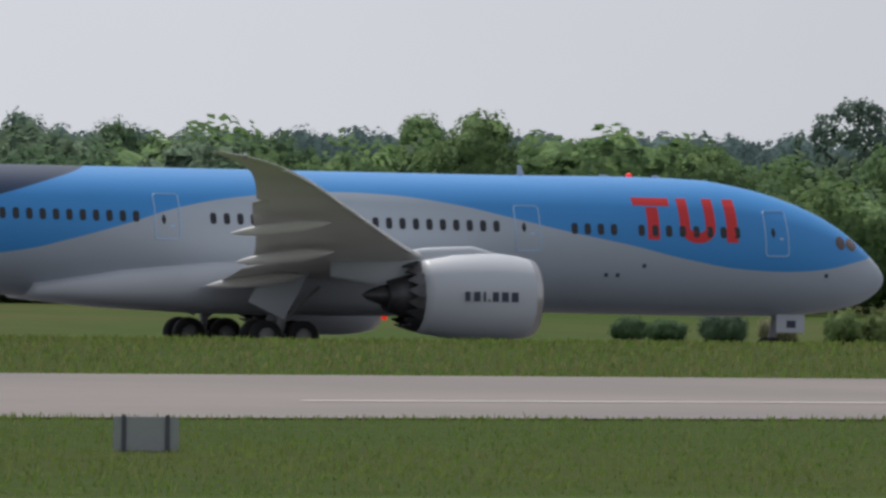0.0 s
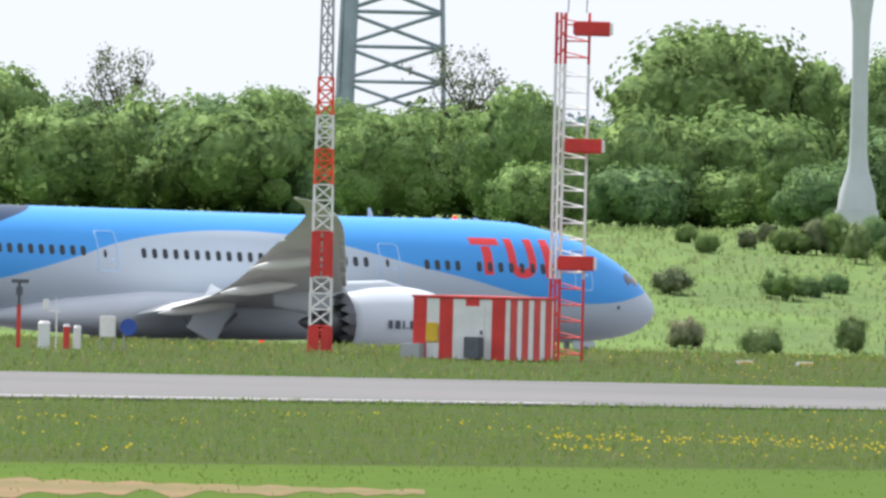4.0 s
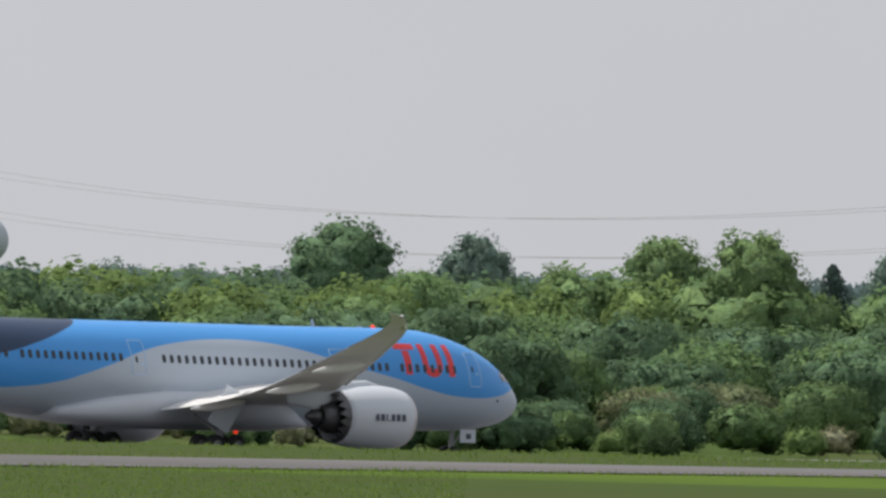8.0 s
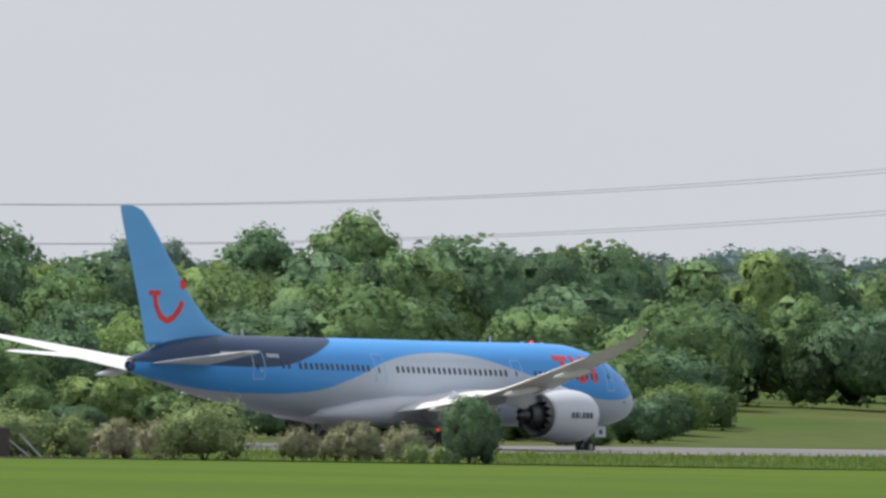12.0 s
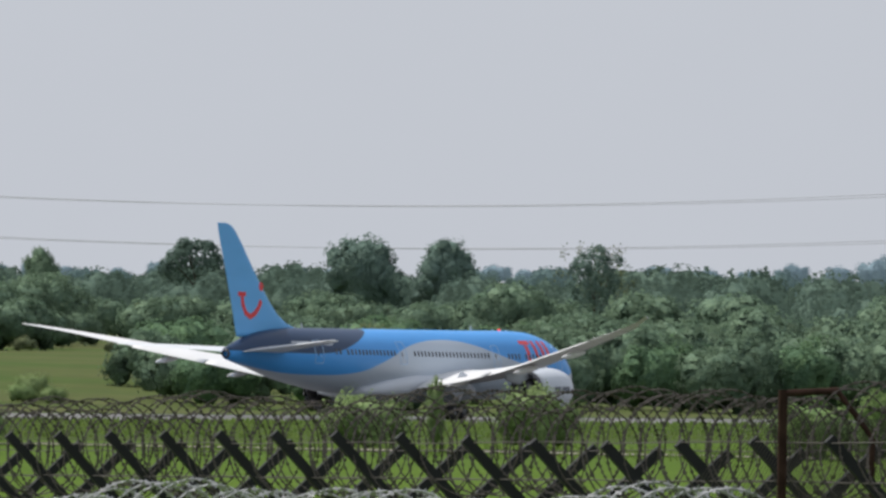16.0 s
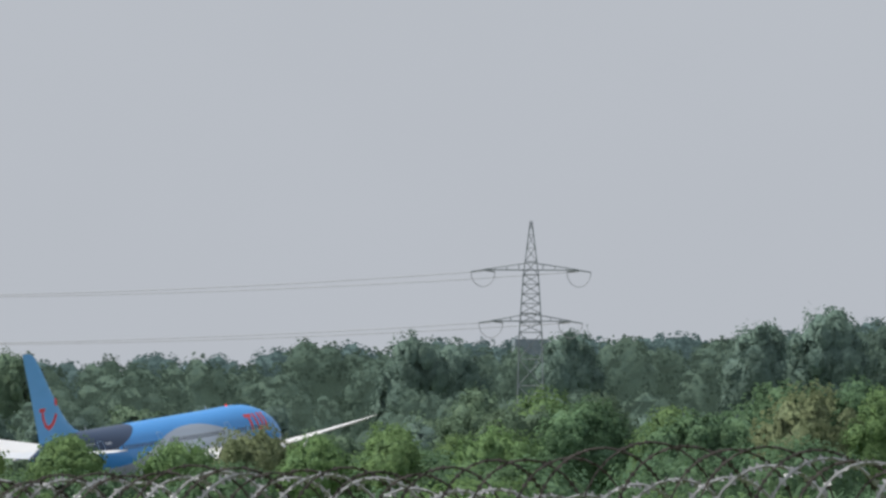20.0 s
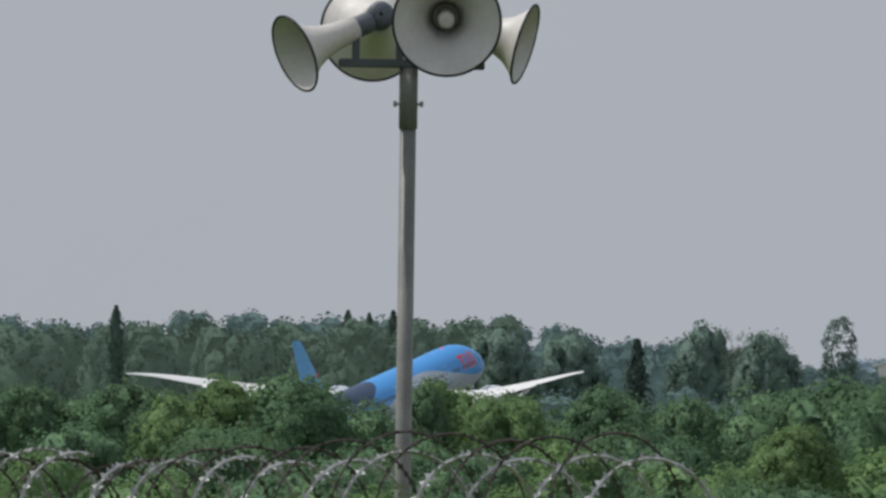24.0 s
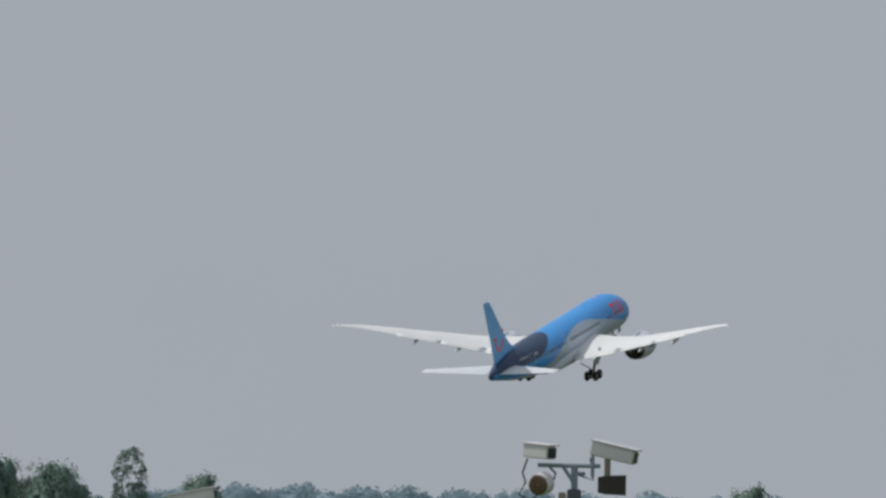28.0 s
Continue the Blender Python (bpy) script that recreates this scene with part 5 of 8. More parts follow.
BELT_D = [
    (67.94, -0.150, 0.30, "m", 690), (66.86, -0.217, 0.34, "m", 650), (66.52, -0.205, 0.22, "m", 660),
    (67.49, -0.159, 0.34, "r", 680), (68.15, -0.184, 0.17, "m", 640), (68.29, -0.155, 0.37, "m", 600),
    (68.57, -0.079, 0.36, "d", 640), (68.87, -0.090, 0.32, "m", 610), (69.26, -0.010, 0.49, "d", 660),
    (69.49, 0.010, 0.28, "d", 640), (67.95, -0.185, 0.30, "m", 600), (67.69, -0.187, 0.28, "m", 600),
    (66.87, -0.191, 0.30, "m", 640), (67.24, -0.208, 0.30, "m", 640),
]
BELT_E = [
    (69.36, -0.009, 0.49, "r", 640), (69.57, -0.017, 0.24, "m", 620), (69.76, -0.044, 0.24, "d", 600),
    (68.95, -0.105, 0.37, "d", 580), (68.60, -0.061, 0.30, "d", 640), (70.17, -0.026, 0.32, "d", 600),
    (70.47, -0.001, 0.26, "m", 590), (70.69, 0.004, 0.41, "d", 600), (71.16, 0.003, 0.21, "m", 620),
    (71.35, -0.070, 0.22, "m", 600), (69.84, -0.037, 0.28, "d", 600), (71.42, -0.042, 0.19, "d", 620),
    (71.71, -0.019, 0.24, "d", 590), (72.01, -0.052, 0.28, "d", 610), (72.39, -0.009, 0.47, "d", 640),
    (72.35, -0.150, 0.34, "m", 540),
]
BELT_F = [
    (70.77, -0.007, 0.34, "d", 600), (71.14, -0.010, 0.21, "d", 600), (71.41, -0.062, 0.22, "m", 610),
    (71.78, -0.036, 0.32, "d", 590), (72.01, -0.051, 0.22, "d", 620), (72.57, 0.015, 0.49, "d", 640),
    (72.33, -0.036, 0.24, "d", 630), (72.89, -0.055, 0.28, "d", 640), (72.38, -0.148, 0.32, "m", 520),
    (72.91, -0.204, 0.24, "m", 540), (71.73, -0.022, 0.26, "d", 590),
    (71.47, -0.054, 0.21, "m", 600), (72.55, 0.002, 0.62, "d", 640), (72.93, -0.067, 0.24, "d", 640),
    (72.37, -0.142, 0.24, "m", 520),
    (74.57, 0.130, 0.22, "b", 1500),
]
FAR_A = [
    (64.96, 0.262, 0.09, "p", 1900), (65.33, 0.226, 0.05, "p", 2000), (65.37, 0.211, 0.05, "p", 2000),
    (66.41, 0.160, 0.07, "p", 2000), (65.56, 0.129, 0.08, "g", 1900), (65.65, 0.112, 0.13, "g", 1900),
    (65.75, 0.092, 0.26, "c", 1900), (65.46, 0.122, 0.24, "g", 1900), (66.49, 0.108, 0.17, "b", 2100),
    (66.66, 0.088, 0.17, "g", 1800), (70.11, 0.227, 0.055, "p", 2000), (70.88, 0.222, 0.05, "p", 2100),
    (70.95, 0.214, 0.045, "p", 2100), (71.03, 0.225, 0.05, "p", 2100), (69.40, 0.239, 0.17, "b", 1800),
    (69.19, 0.187, 0.19, "b", 1850), (69.59, 0.180, 0.19, "o", 1800), (71.84, 0.142, 0.2, "c", 1800),
]
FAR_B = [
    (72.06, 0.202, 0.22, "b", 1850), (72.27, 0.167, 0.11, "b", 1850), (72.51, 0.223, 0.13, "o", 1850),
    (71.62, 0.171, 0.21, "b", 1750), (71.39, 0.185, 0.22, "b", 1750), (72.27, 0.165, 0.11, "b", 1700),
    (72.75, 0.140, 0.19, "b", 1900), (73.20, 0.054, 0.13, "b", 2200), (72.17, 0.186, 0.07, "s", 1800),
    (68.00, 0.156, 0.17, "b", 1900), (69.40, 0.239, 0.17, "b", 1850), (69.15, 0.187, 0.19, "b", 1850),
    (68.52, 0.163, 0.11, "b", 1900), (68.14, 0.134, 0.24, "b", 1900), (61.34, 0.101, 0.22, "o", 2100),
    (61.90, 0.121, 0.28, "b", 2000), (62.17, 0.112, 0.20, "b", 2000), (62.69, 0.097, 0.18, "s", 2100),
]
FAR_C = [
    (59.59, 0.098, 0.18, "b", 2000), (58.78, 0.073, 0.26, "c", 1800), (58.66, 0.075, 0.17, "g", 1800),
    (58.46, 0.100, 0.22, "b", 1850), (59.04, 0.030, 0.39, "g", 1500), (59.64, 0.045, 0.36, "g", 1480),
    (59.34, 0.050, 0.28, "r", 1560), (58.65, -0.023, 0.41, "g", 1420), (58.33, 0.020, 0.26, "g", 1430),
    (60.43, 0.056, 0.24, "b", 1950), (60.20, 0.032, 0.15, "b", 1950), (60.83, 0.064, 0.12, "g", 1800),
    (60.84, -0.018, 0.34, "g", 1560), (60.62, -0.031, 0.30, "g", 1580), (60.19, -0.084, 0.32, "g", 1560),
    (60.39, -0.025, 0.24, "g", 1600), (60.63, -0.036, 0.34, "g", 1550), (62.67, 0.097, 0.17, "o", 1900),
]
SLOPE = [(22.36, -0.46, 0.24, "y", 840), (22.08, -0.50, 0.12, "w", 840), (21.65, -0.50, 0.22, "d", 900), (22.7, -0.46, 0.2, "l", 850), (21.9, -0.485, 0.14, "g", 880),
         (68.22, -0.03, 0.30, "g", 1300), (68.45, -0.03, 0.32, "m", 1290), (68.36, -0.09, 0.3, "g", 1265), (68.62, -0.05, 0.3, "g", 1280),
         (51.96, 0.10, 0.34, "d", 1262), (51.46, 0.0, 0.26, "d", 1240), (70.05, -0.06, 0.3, "d", 600), (70.32, -0.055, 0.32, "m", 590), (70.62, -0.03, 0.3, "m", 600),
         (35.88, -0.125, 0.13, "l", 985), (36.3, -0.26, 0.16, "m", 950),
         (73.1, -0.235, 0.3, "l", 420), (59.95, -0.215, 0.22, "d", 1440), (59.72, -0.225, 0.2, "g", 1440), (60.1, -0.2, 0.16, "d", 1445),
         (36.34, -0.05, 0.10, "l", 985), (36.41, -0.075, 0.09, "y", 978), (36.47, -0.055, 0.11, "m", 990), (36.28, -0.07, 0.09, "r", 985),
         (36.20, -0.10, 0.14, "l", 985), (36.08, -0.12, 0.12, "r", 990), (36.56, -0.10, 0.14, "l", 980), (36.70, -0.12, 0.13, "y", 985), (36.88, -0.10, 0.15, "r", 990),
         (36.4, -0.38, 0.1, "y", 900), (35.85, -0.40, 0.12, "w", 895), (36.1, -0.42, 0.14, "y", 890),
         (36.70, -0.41, 0.24, "y", 905), (37.0, -0.40, 0.2, "y", 905), (37.25, -0.38, 0.25, "y", 910),
         (37.38, -0.43, 0.18, "m", 900), (37.24, -0.25, 0.12, "m", 985), (37.03, -0.235, 0.10, "l", 985), (37.45, -0.26, 0.10, "m", 980),
         (36.6, -0.43, 0.16, "y", 900), (37.5, -0.40, 0.2, "y", 905), (38.0, -0.3, 0.2, "l", 930), (38.6, -0.36, 0.22, "m", 910), (39.3, -0.3, 0.2, "l", 930)]
LISTED = [SLOPE, WOOD_A, WOOD_B, WOOD_C, WOOD_D, WOOD_E, WOOD_F, WOOD_G, WOOD_H, WOOD_I, WOOD_J, WOOD_K, BELT_A, BELT_B, BELT_C, BELT_D, BELT_E, BELT_F, FAR_A, FAR_B, FAR_C]
for rows in LISTED:
    for row in rows:
        plant(*row)

# woodland that fills in between: one joined mesh for each depth
SMALL = {t: [billow(t, 28, 2000, 0.043, loose=0.5, rough=0.7, even=0.75) for v in range(6)] for t in (0.8, 1.3, 2.0)}
# Flatter leaf normals in the next two pools soften shading as haze would.
HAZY = {t: [billow(t, 26, 1400, 0.046, loose=0.4, rough=0.5, even=0.4) for v in range(6)] for t in (0.8, 1.3, 2.0)}
TINY = {t: [billow(t, 22, 900, 0.050, loose=0.4, rough=0.4, even=0.3) for v in range(5)] for t in (0.8, 1.3, 2.0)}
FINE = {t: [billow(t, 34, 3200, 0.034, loose=0.8, rough=0.9, even=0.9) for v in range(5)] for t in (0.8, 1.3, 2.0)}
RAGGED = {t: [billow(t, 15, 1500, 0.045, fat=0.8, loose=1.9) for v in range(5)] for t in (0.8, 1.3, 2.0)}


LOOK = {"woodland": "dense belt of green broadleaf woodland foliage", "backdrop": "far blue-green woods and ridges, haze laid on as tint and glow",
        "thicket": "dense green thicket behind the perimeter fence", "scrub": "low pale scrub in rough grass",
        "hedge": "low dark hedge along a pasture"}


def skyline(az):
    return float(np.interp(az, (19, 21, 23, 25.5, 26.5, 28.5, 31, 33, 35, 37, 41, 43, 45, 47, 49, 50.5, 52, 54.5, 55.3, 56.5, 57.4, 58.2, 59, 60, 62, 64, 66.2, 67.2, 67.9, 69.0, 69.4, 70, 70.5, 71.2, 71.6, 72, 72.5, 73, 78),
                           (.14, .13, .13, .12, .12, .22, .27, .28, .28, .24, .08, .03, .05, .08, .06, .12, .11, .11, .17, .17, .15, .10, .05, .03, .05, .04, .08, .10, .15, .19, .23, .21, .24, .24, .21, .18, .09, .03, .03)))


def far_ridge(az):
    return float(np.interp(az, (18, 24, 25.2, 26.6, 27.6, 30, 60, 63.2, 63.7, 65.0, 65.4, 66.2, 72.4, 72.9, 74.5, 79), (.05, .06, .14, .155, .10, .04, .03, .03, .10, .105, .03, .05, .06, .125, .10, .10)))


def woods(name, az0, az1, d, low, wide, step, material_key, rel=True):
    """A belt of joined trees from az0 to az1 degrees; low: elevation of its tops below the skyline, or itself if not rel."""
    parts, az = [], az0
    while az < az1:
        q = d * turn.uniform(0.97, 1.04)
        q = behind_runway(az, q)
        x, y = q * math.sin(radians(az)), q * math.cos(radians(az))
        base = low(az) if callable(low) else low
        el = (skyline(az) - base if rel else base) + (turn.uniform(-0.06, 0.03) if name != "backdrop" else turn.uniform(-0.03, 0.006) if d > 3000 else turn.uniform(-0.05, 0.025))
        if name == "woodland" and d < 1300 and 51.38 < az < 52.0:
            el = min(el, -0.13)  # tops kept low so the house shows in the camera's view
        z = ground_z(x, y) - 0.1
        high = EYE.z + q * math.tan(radians(el)) - z
        w = 0
        if high > 0.8:
            w = wide * turn.uniform(0.8, 1.9) * (1.3 if 900 < d < 1900 and az < 56 else 0.85 if d > 1200 else 1.0)
            w = min(w, high * 1.5)
            pool = RAGGED if name in ("scrub", "hedge") else FINE if name == "thicket" else SMALL if q < 1330 else HAZY if q < 2200 else TINY
            tall = min(pool, key=lambda t: abs(math.log(t * w / high)))
            m = turn.choice(pool[tall])
            a = turn.uniform(0, 6.28)
            c, s = math.cos(a), math.sin(a)
            spin = np.array([[c, s, 0], [-s, c, 0], [0, 0, 1]])
            size = np.array([w, w, high / tall])
            parts.append(((m[0] * size) @ spin + np.array([x, y, z]), norm(m[1] / size) @ spin, m[2]))
        az += min(step * 1.5, max(math.degrees(w / q) * 1.9, 0.16) if d < 1900 else max(math.degrees(w / q) * 0.75, 0.14)) * turn.uniform(0.7, 1.3)
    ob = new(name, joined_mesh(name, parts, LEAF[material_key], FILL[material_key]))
    tagged(ob, LOOK[name], name, kind="structure" if name == "backdrop" else "stuff")


# Farther belts swap to the leaf tones greyed for haze.
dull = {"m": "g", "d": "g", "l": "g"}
hazed_far = {"m": "b", "d": "g", "l": "b"}
shade = {"m": "m", "d": "d", "l": "g"}
deep_green = {"m": "m", "d": "d", "l": "d"}
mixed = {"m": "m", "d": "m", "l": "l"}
# Lighter leaf tones for these belts stand in for glare and haze.
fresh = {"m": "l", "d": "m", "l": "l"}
for key, shift in (("m", 0.0), ("d", 0.11), ("l", 0.23)):
    woods("woodland", 18.8 + shift, 24.2, 1075, 0.05, 9.5, 0.42, shade[key])
    woods("woodland", 18.8 + shift, 24.2, 1040, 0.17, 8, 0.42, shade[key])
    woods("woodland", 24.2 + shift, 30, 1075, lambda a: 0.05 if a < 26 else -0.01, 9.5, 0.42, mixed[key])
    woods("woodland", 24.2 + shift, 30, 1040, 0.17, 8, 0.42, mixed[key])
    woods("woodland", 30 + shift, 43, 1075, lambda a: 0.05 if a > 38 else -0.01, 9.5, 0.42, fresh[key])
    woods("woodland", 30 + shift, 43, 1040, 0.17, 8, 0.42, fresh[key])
    woods("woodland", 42 + shift, 58.4, 1330, 0.03, 9, 0.34, key)
    woods("woodland", 42 + shift, 57.6, 1200, 0.17, 9, 0.36, deep_green[key])
    woods("woodland", 42.5 + shift, 56.3, 1130, -0.17, 8, 0.36, deep_green[key], False)
    woods("woodland", 43 + shift, 56.3, 1085, -0.32, 6, 0.34, key, False)
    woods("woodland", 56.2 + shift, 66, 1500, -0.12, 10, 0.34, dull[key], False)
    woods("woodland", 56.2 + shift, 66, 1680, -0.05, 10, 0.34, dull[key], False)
    woods("woodland", 66 + shift, 75.6, 1500, -0.12, 10, 0.34, hazed_far[key], False)
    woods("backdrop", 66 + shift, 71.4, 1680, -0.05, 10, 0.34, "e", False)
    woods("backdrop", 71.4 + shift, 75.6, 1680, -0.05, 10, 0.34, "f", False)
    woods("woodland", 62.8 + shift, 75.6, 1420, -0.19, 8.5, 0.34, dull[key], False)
for key, shift in (("g", 0.0), ("d", 0.12), ("g", 0.26)):
    woods("woodland", 61.3 + shift, 64.6, 1090, -0.21, 8, 0.36, key, False)
    woods("woodland", 61.2 + shift, 64.6, 1180, -0.15, 9, 0.36, key, False)
    woods("woodland", 62.3 + shift, 75.6, 1330, -0.26, 8.5, 0.34, key, False)
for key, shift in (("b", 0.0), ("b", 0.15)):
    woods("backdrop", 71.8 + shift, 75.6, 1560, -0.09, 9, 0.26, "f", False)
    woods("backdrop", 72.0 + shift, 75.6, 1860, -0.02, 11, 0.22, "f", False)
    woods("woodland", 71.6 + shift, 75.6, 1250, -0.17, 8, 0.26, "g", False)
# Far rows below have haze in their tint and a faint glow.
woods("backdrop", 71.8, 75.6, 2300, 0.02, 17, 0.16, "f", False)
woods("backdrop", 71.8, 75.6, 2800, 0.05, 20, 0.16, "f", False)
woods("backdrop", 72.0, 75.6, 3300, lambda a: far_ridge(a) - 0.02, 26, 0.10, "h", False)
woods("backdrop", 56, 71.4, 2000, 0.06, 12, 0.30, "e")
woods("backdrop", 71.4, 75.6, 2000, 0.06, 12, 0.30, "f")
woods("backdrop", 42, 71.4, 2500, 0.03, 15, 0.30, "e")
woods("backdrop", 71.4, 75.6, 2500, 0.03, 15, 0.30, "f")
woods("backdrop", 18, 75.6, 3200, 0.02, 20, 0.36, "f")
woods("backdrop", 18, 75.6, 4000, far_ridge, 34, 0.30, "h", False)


def belt_top(az):
    return float(np.interp(az, (62, 63.5, 65, 66.7, 67.6, 68.2, 69.3, 70, 71.2, 72, 72.6, 72.95, 73.1, 77), (-.42, -.37, -.34, -.32, -.30, -.19, -.09, -.10, -.06, -.08, -.02, -.08, -.30, -.30)))


for key, shift in (("m", 0.0), ("d", 0.13), ("d", 0.27)):
    woods("thicket", 66.0 + shift, 72.2, 640, belt_top, 4.2, 0.36, key, False)
    woods("thicket", 72.2 + shift, 73.1, 640, belt_top, 4.2, 0.30, "d", False)
    woods("thicket", 73.1 + shift, 75.6, 640, belt_top, 4.2, 0.36, key, False)
    woods("thicket", 66.5 + shift, 75.6, 560, lambda a: belt_top(a) - 0.10 - 0.08 * ramp01(a, 71.9, 72.2), 3.6, 0.36, key, False)
    woods("thicket", 67.2 + shift, 75.6, 480, lambda a: belt_top(a) - 0.24, 3.4, 0.36, key, False)
woods("scrub", 63.4, 66.3, 700, -0.40, 4, 0.25, "l", False)
woods("scrub", 28.2, 32.9, 832, -0.37, 5, 0.16, "m", False)
woods("scrub", 28.3, 32.9, 845, -0.33, 6, 0.2, "g", False)
for key, shift in (("d", 0.0), ("m", 0.1), ("d", 0.2)):
    woods("woodland", 43.2 + shift, 56, 1030, -0.385, 5, 0.30, key, False)
woods("scrub", 43.5, 56, 1060, -0.44, 4, 0.3, "w", False)
woods("scrub", 43.6, 56, 1050, -0.46, 4, 0.3, "l", False)
woods("hedge", 56.2, 70, 1400, -0.24, 5, 0.12, "d", False)
woods("hedge", 56.2, 63.5, 1395, -0.235, 5, 0.2, "r", False)

# ---- things on the airfield ----
def spot(az, d, z=None):
    x, y = d * math.sin(radians(az)), d * math.cos(radians(az))
    return Vector((x, y, ground_z(x, y) if z is None else z))


def facing(az, d, z=None):
    """A pose on the ground with local x to the right and local y away, as seen from the spectators' mound."""
    return Matrix.Translation(spot(az, d, z)) @ pose(0, 0, 0, 0, 0, -az)


def thing(name, m, label, category, group=""):
    ob = tagged(new(name), label, category, group)
    ob.matrix_basis = m
    return ob


M["signal_red"] = mat("signal_red", (0.62, 0.035, 0.03), 0.5, 0.18, 1.5)
M["orange_red"] = mat("orange_red", (0.80, 0.085, 0.035), 0.45, 0.1, 1.5)
M["mast_white"] = mat("mast_white", (0.74, 0.75, 0.76), 0.5, 0.1, 1.5)
M["galvanised"] = mat("galvanised_steel", (0.40, 0.42, 0.44), 0.45, 0.15, 2, metal=0.6)
M["tower_blue"] = mat("grey_blue_steel", (0.30, 0.36, 0.42), 0.55, 0.15, 1)
M["concrete"] = mat("smooth_concrete", (0.50, 0.53, 0.57), 0.8, 0.08, 0.8)
M["pylon_steel"] = mat("pylon_steel", (0.33, 0.36, 0.39), 0.6, 0.1, 0.2)
# Lighter copy of the pylon steel, with distance haze in its colour.
M["far_steel"] = mat("haze_paled_steel", (0.46, 0.49, 0.53), 0.6, 0.1, 0.2)
M["cable"] = mat("cable_grey", (0.34, 0.35, 0.37), 0.6, 0.05, 0.2)
M["dark_steel"] = mat("black_fence_steel", (0.010, 0.011, 0.013), 0.8, 0.3, 6)
M["rust"] = mat("rusty_steel", (0.052, 0.030, 0.023), 0.9, 0.4, 8)
M["razor"] = mat("razor_wire_steel", (0.48, 0.48, 0.48), 0.6, 0.25, 9, metal=0.2)
M["old_razor"] = mat("weathered_razor_wire", (0.085, 0.072, 0.062), 0.8, 0.35, 9)
M["horn_white"] = mat("horn_cream", (0.66, 0.63, 0.60), 0.5, 0.12, 3)
M["horn_inside"] = mat("horn_inside", (0.67, 0.64, 0.64), 0.6, 0.12, 3, tint=(0.55, 0.53, 0.51))
M["maroon"] = mat("faded_maroon", (0.16, 0.035, 0.035), 0.8, 0.25, 6)
M["brown"] = mat("dark_brown_lamp", (0.055, 0.042, 0.036), 0.5, 0.2, 6)
M["lamp_face"] = mat("brown_lamp_face", (0.20, 0.12, 0.085), 0.4, 0.25, 20)
M["rubber"] = mat("black_rubber", (0.02, 0.022, 0.025), 0.6, 0.2, 8)
M["pole_grey"] = mat("painted_pole", (0.225, 0.225, 0.215), 0.55, 0.3, 5, tint=(0.17, 0.172, 0.165))
M["slate"] = mat("slate_grey_paint", (0.10, 0.115, 0.14), 0.55, 0.2, 5)
M["cctv_white"] = mat("camera_housing", (0.82, 0.79, 0.80), 0.4, 0.1, 5)
M["tan_box"] = mat("tan_enclosure", (0.36, 0.30, 0.24), 0.6, 0.15, 5)
M["roof_metal"] = mat("pale_roof_sheeting", (0.42, 0.41, 0.39), 0.8, 0.12, 0.4)
M["wall_grey"] = mat("grey_cladding", (0.36, 0.38, 0.40), 0.7, 0.1, 0.4)
M["brick"] = mat("red_brick", (0.135, 0.085, 0.075), 0.85, 0.25, 2, 20)
M["tiles"] = mat("brown_roof_tiles", (0.24, 0.20, 0.185), 0.85, 0.25, 2, 20)
M["glass_dark"] = mat("dark_window", (0.03, 0.035, 0.045), 0.15, 0.1, 2)
# Distance haze is mixed into the dome's colour.
M["dome_hazed"] = mat("haze_tinted_dome", (0.50, 0.55, 0.62), 0.9, 0.04, 0.1)
M["yellow"] = mat("yellow_paint", (0.70, 0.46, 0.03), 0.55, 0.15, 2)
M["blue_panel"] = mat("blue_panel", (0.03, 0.09, 0.42), 0.5, 0.15, 2)


def lattice(bm, z0, z1, w0, w1, bays, r, legs=4):
    """A tapering lattice tower section standing round the local z axis."""
    def corner(k, z):
        t = (z - z0) / (z1 - z0)
        w = (w0 + (w1 - w0) * t) / 2
        a = 6.28319 * (k + 0.5) / legs
        q = w * (1.4142 if legs == 4 else 1.1547)
        return Vector((q * math.cos(a), q * math.sin(a), z))
    for k in range(legs):
        rod(bm, corner(k, z0), corner(k, z1), r, None, 5)
    for b in range(bays):
        a, c = z0 + (z1 - z0) * b / bays, z0 + (z1 - z0) * (b + 1) / bays
        for k in range(legs):
            rod(bm, corner(k, a), corner(k + 1, c), r * 0.6, None, 4)
            rod(bm, corner(k + 1, a), corner(k, c), r * 0.6, None, 4)
            rod(bm, corner(k, c), corner(k + 1, c), r * 0.6, None, 4)


def striped_mast():
    m = thing("lattice_mast", facing(34.64, 660), "red and white banded lattice mast by the equipment hut", "mast")
    z, h = 0.0, [(1.0, "signal_red"), (1.85, "mast_white"), (1.75, "signal_red"), (1.8, "mast_white"), (1.35, "orange_red"), (1.3, "mast_white"),
                 (1.45, "orange_red")]
    for k, (s, c) in enumerate(h):
        bm = bmesh.new()
        lattice(bm, z, z + s - 0.02, 0.86 - 0.045 * k, 0.82 - 0.045 * k, 3, 0.055)
        part("mast_section", bm, M[c], m)
        if k in (2, 0):
            bm = bmesh.new()
            for sx in (-0.22, 0.2):
                box(bm, sx - 0.17, sx + 0.17, -0.47, -0.43, z + 0.05, z + s - 0.05)
            part("mast_panel", bm, M[c], m)
        z += s
    bm = bmesh.new()
    lattice(bm, z, z + 3.6, 0.5, 0.42, 5, 0.05)
    rod(bm, (0, 0, z), (0.05, 0, z + 4.6), 0.03)
    part("mast_top", bm, M["galvanised"], m, "dark slender top section")


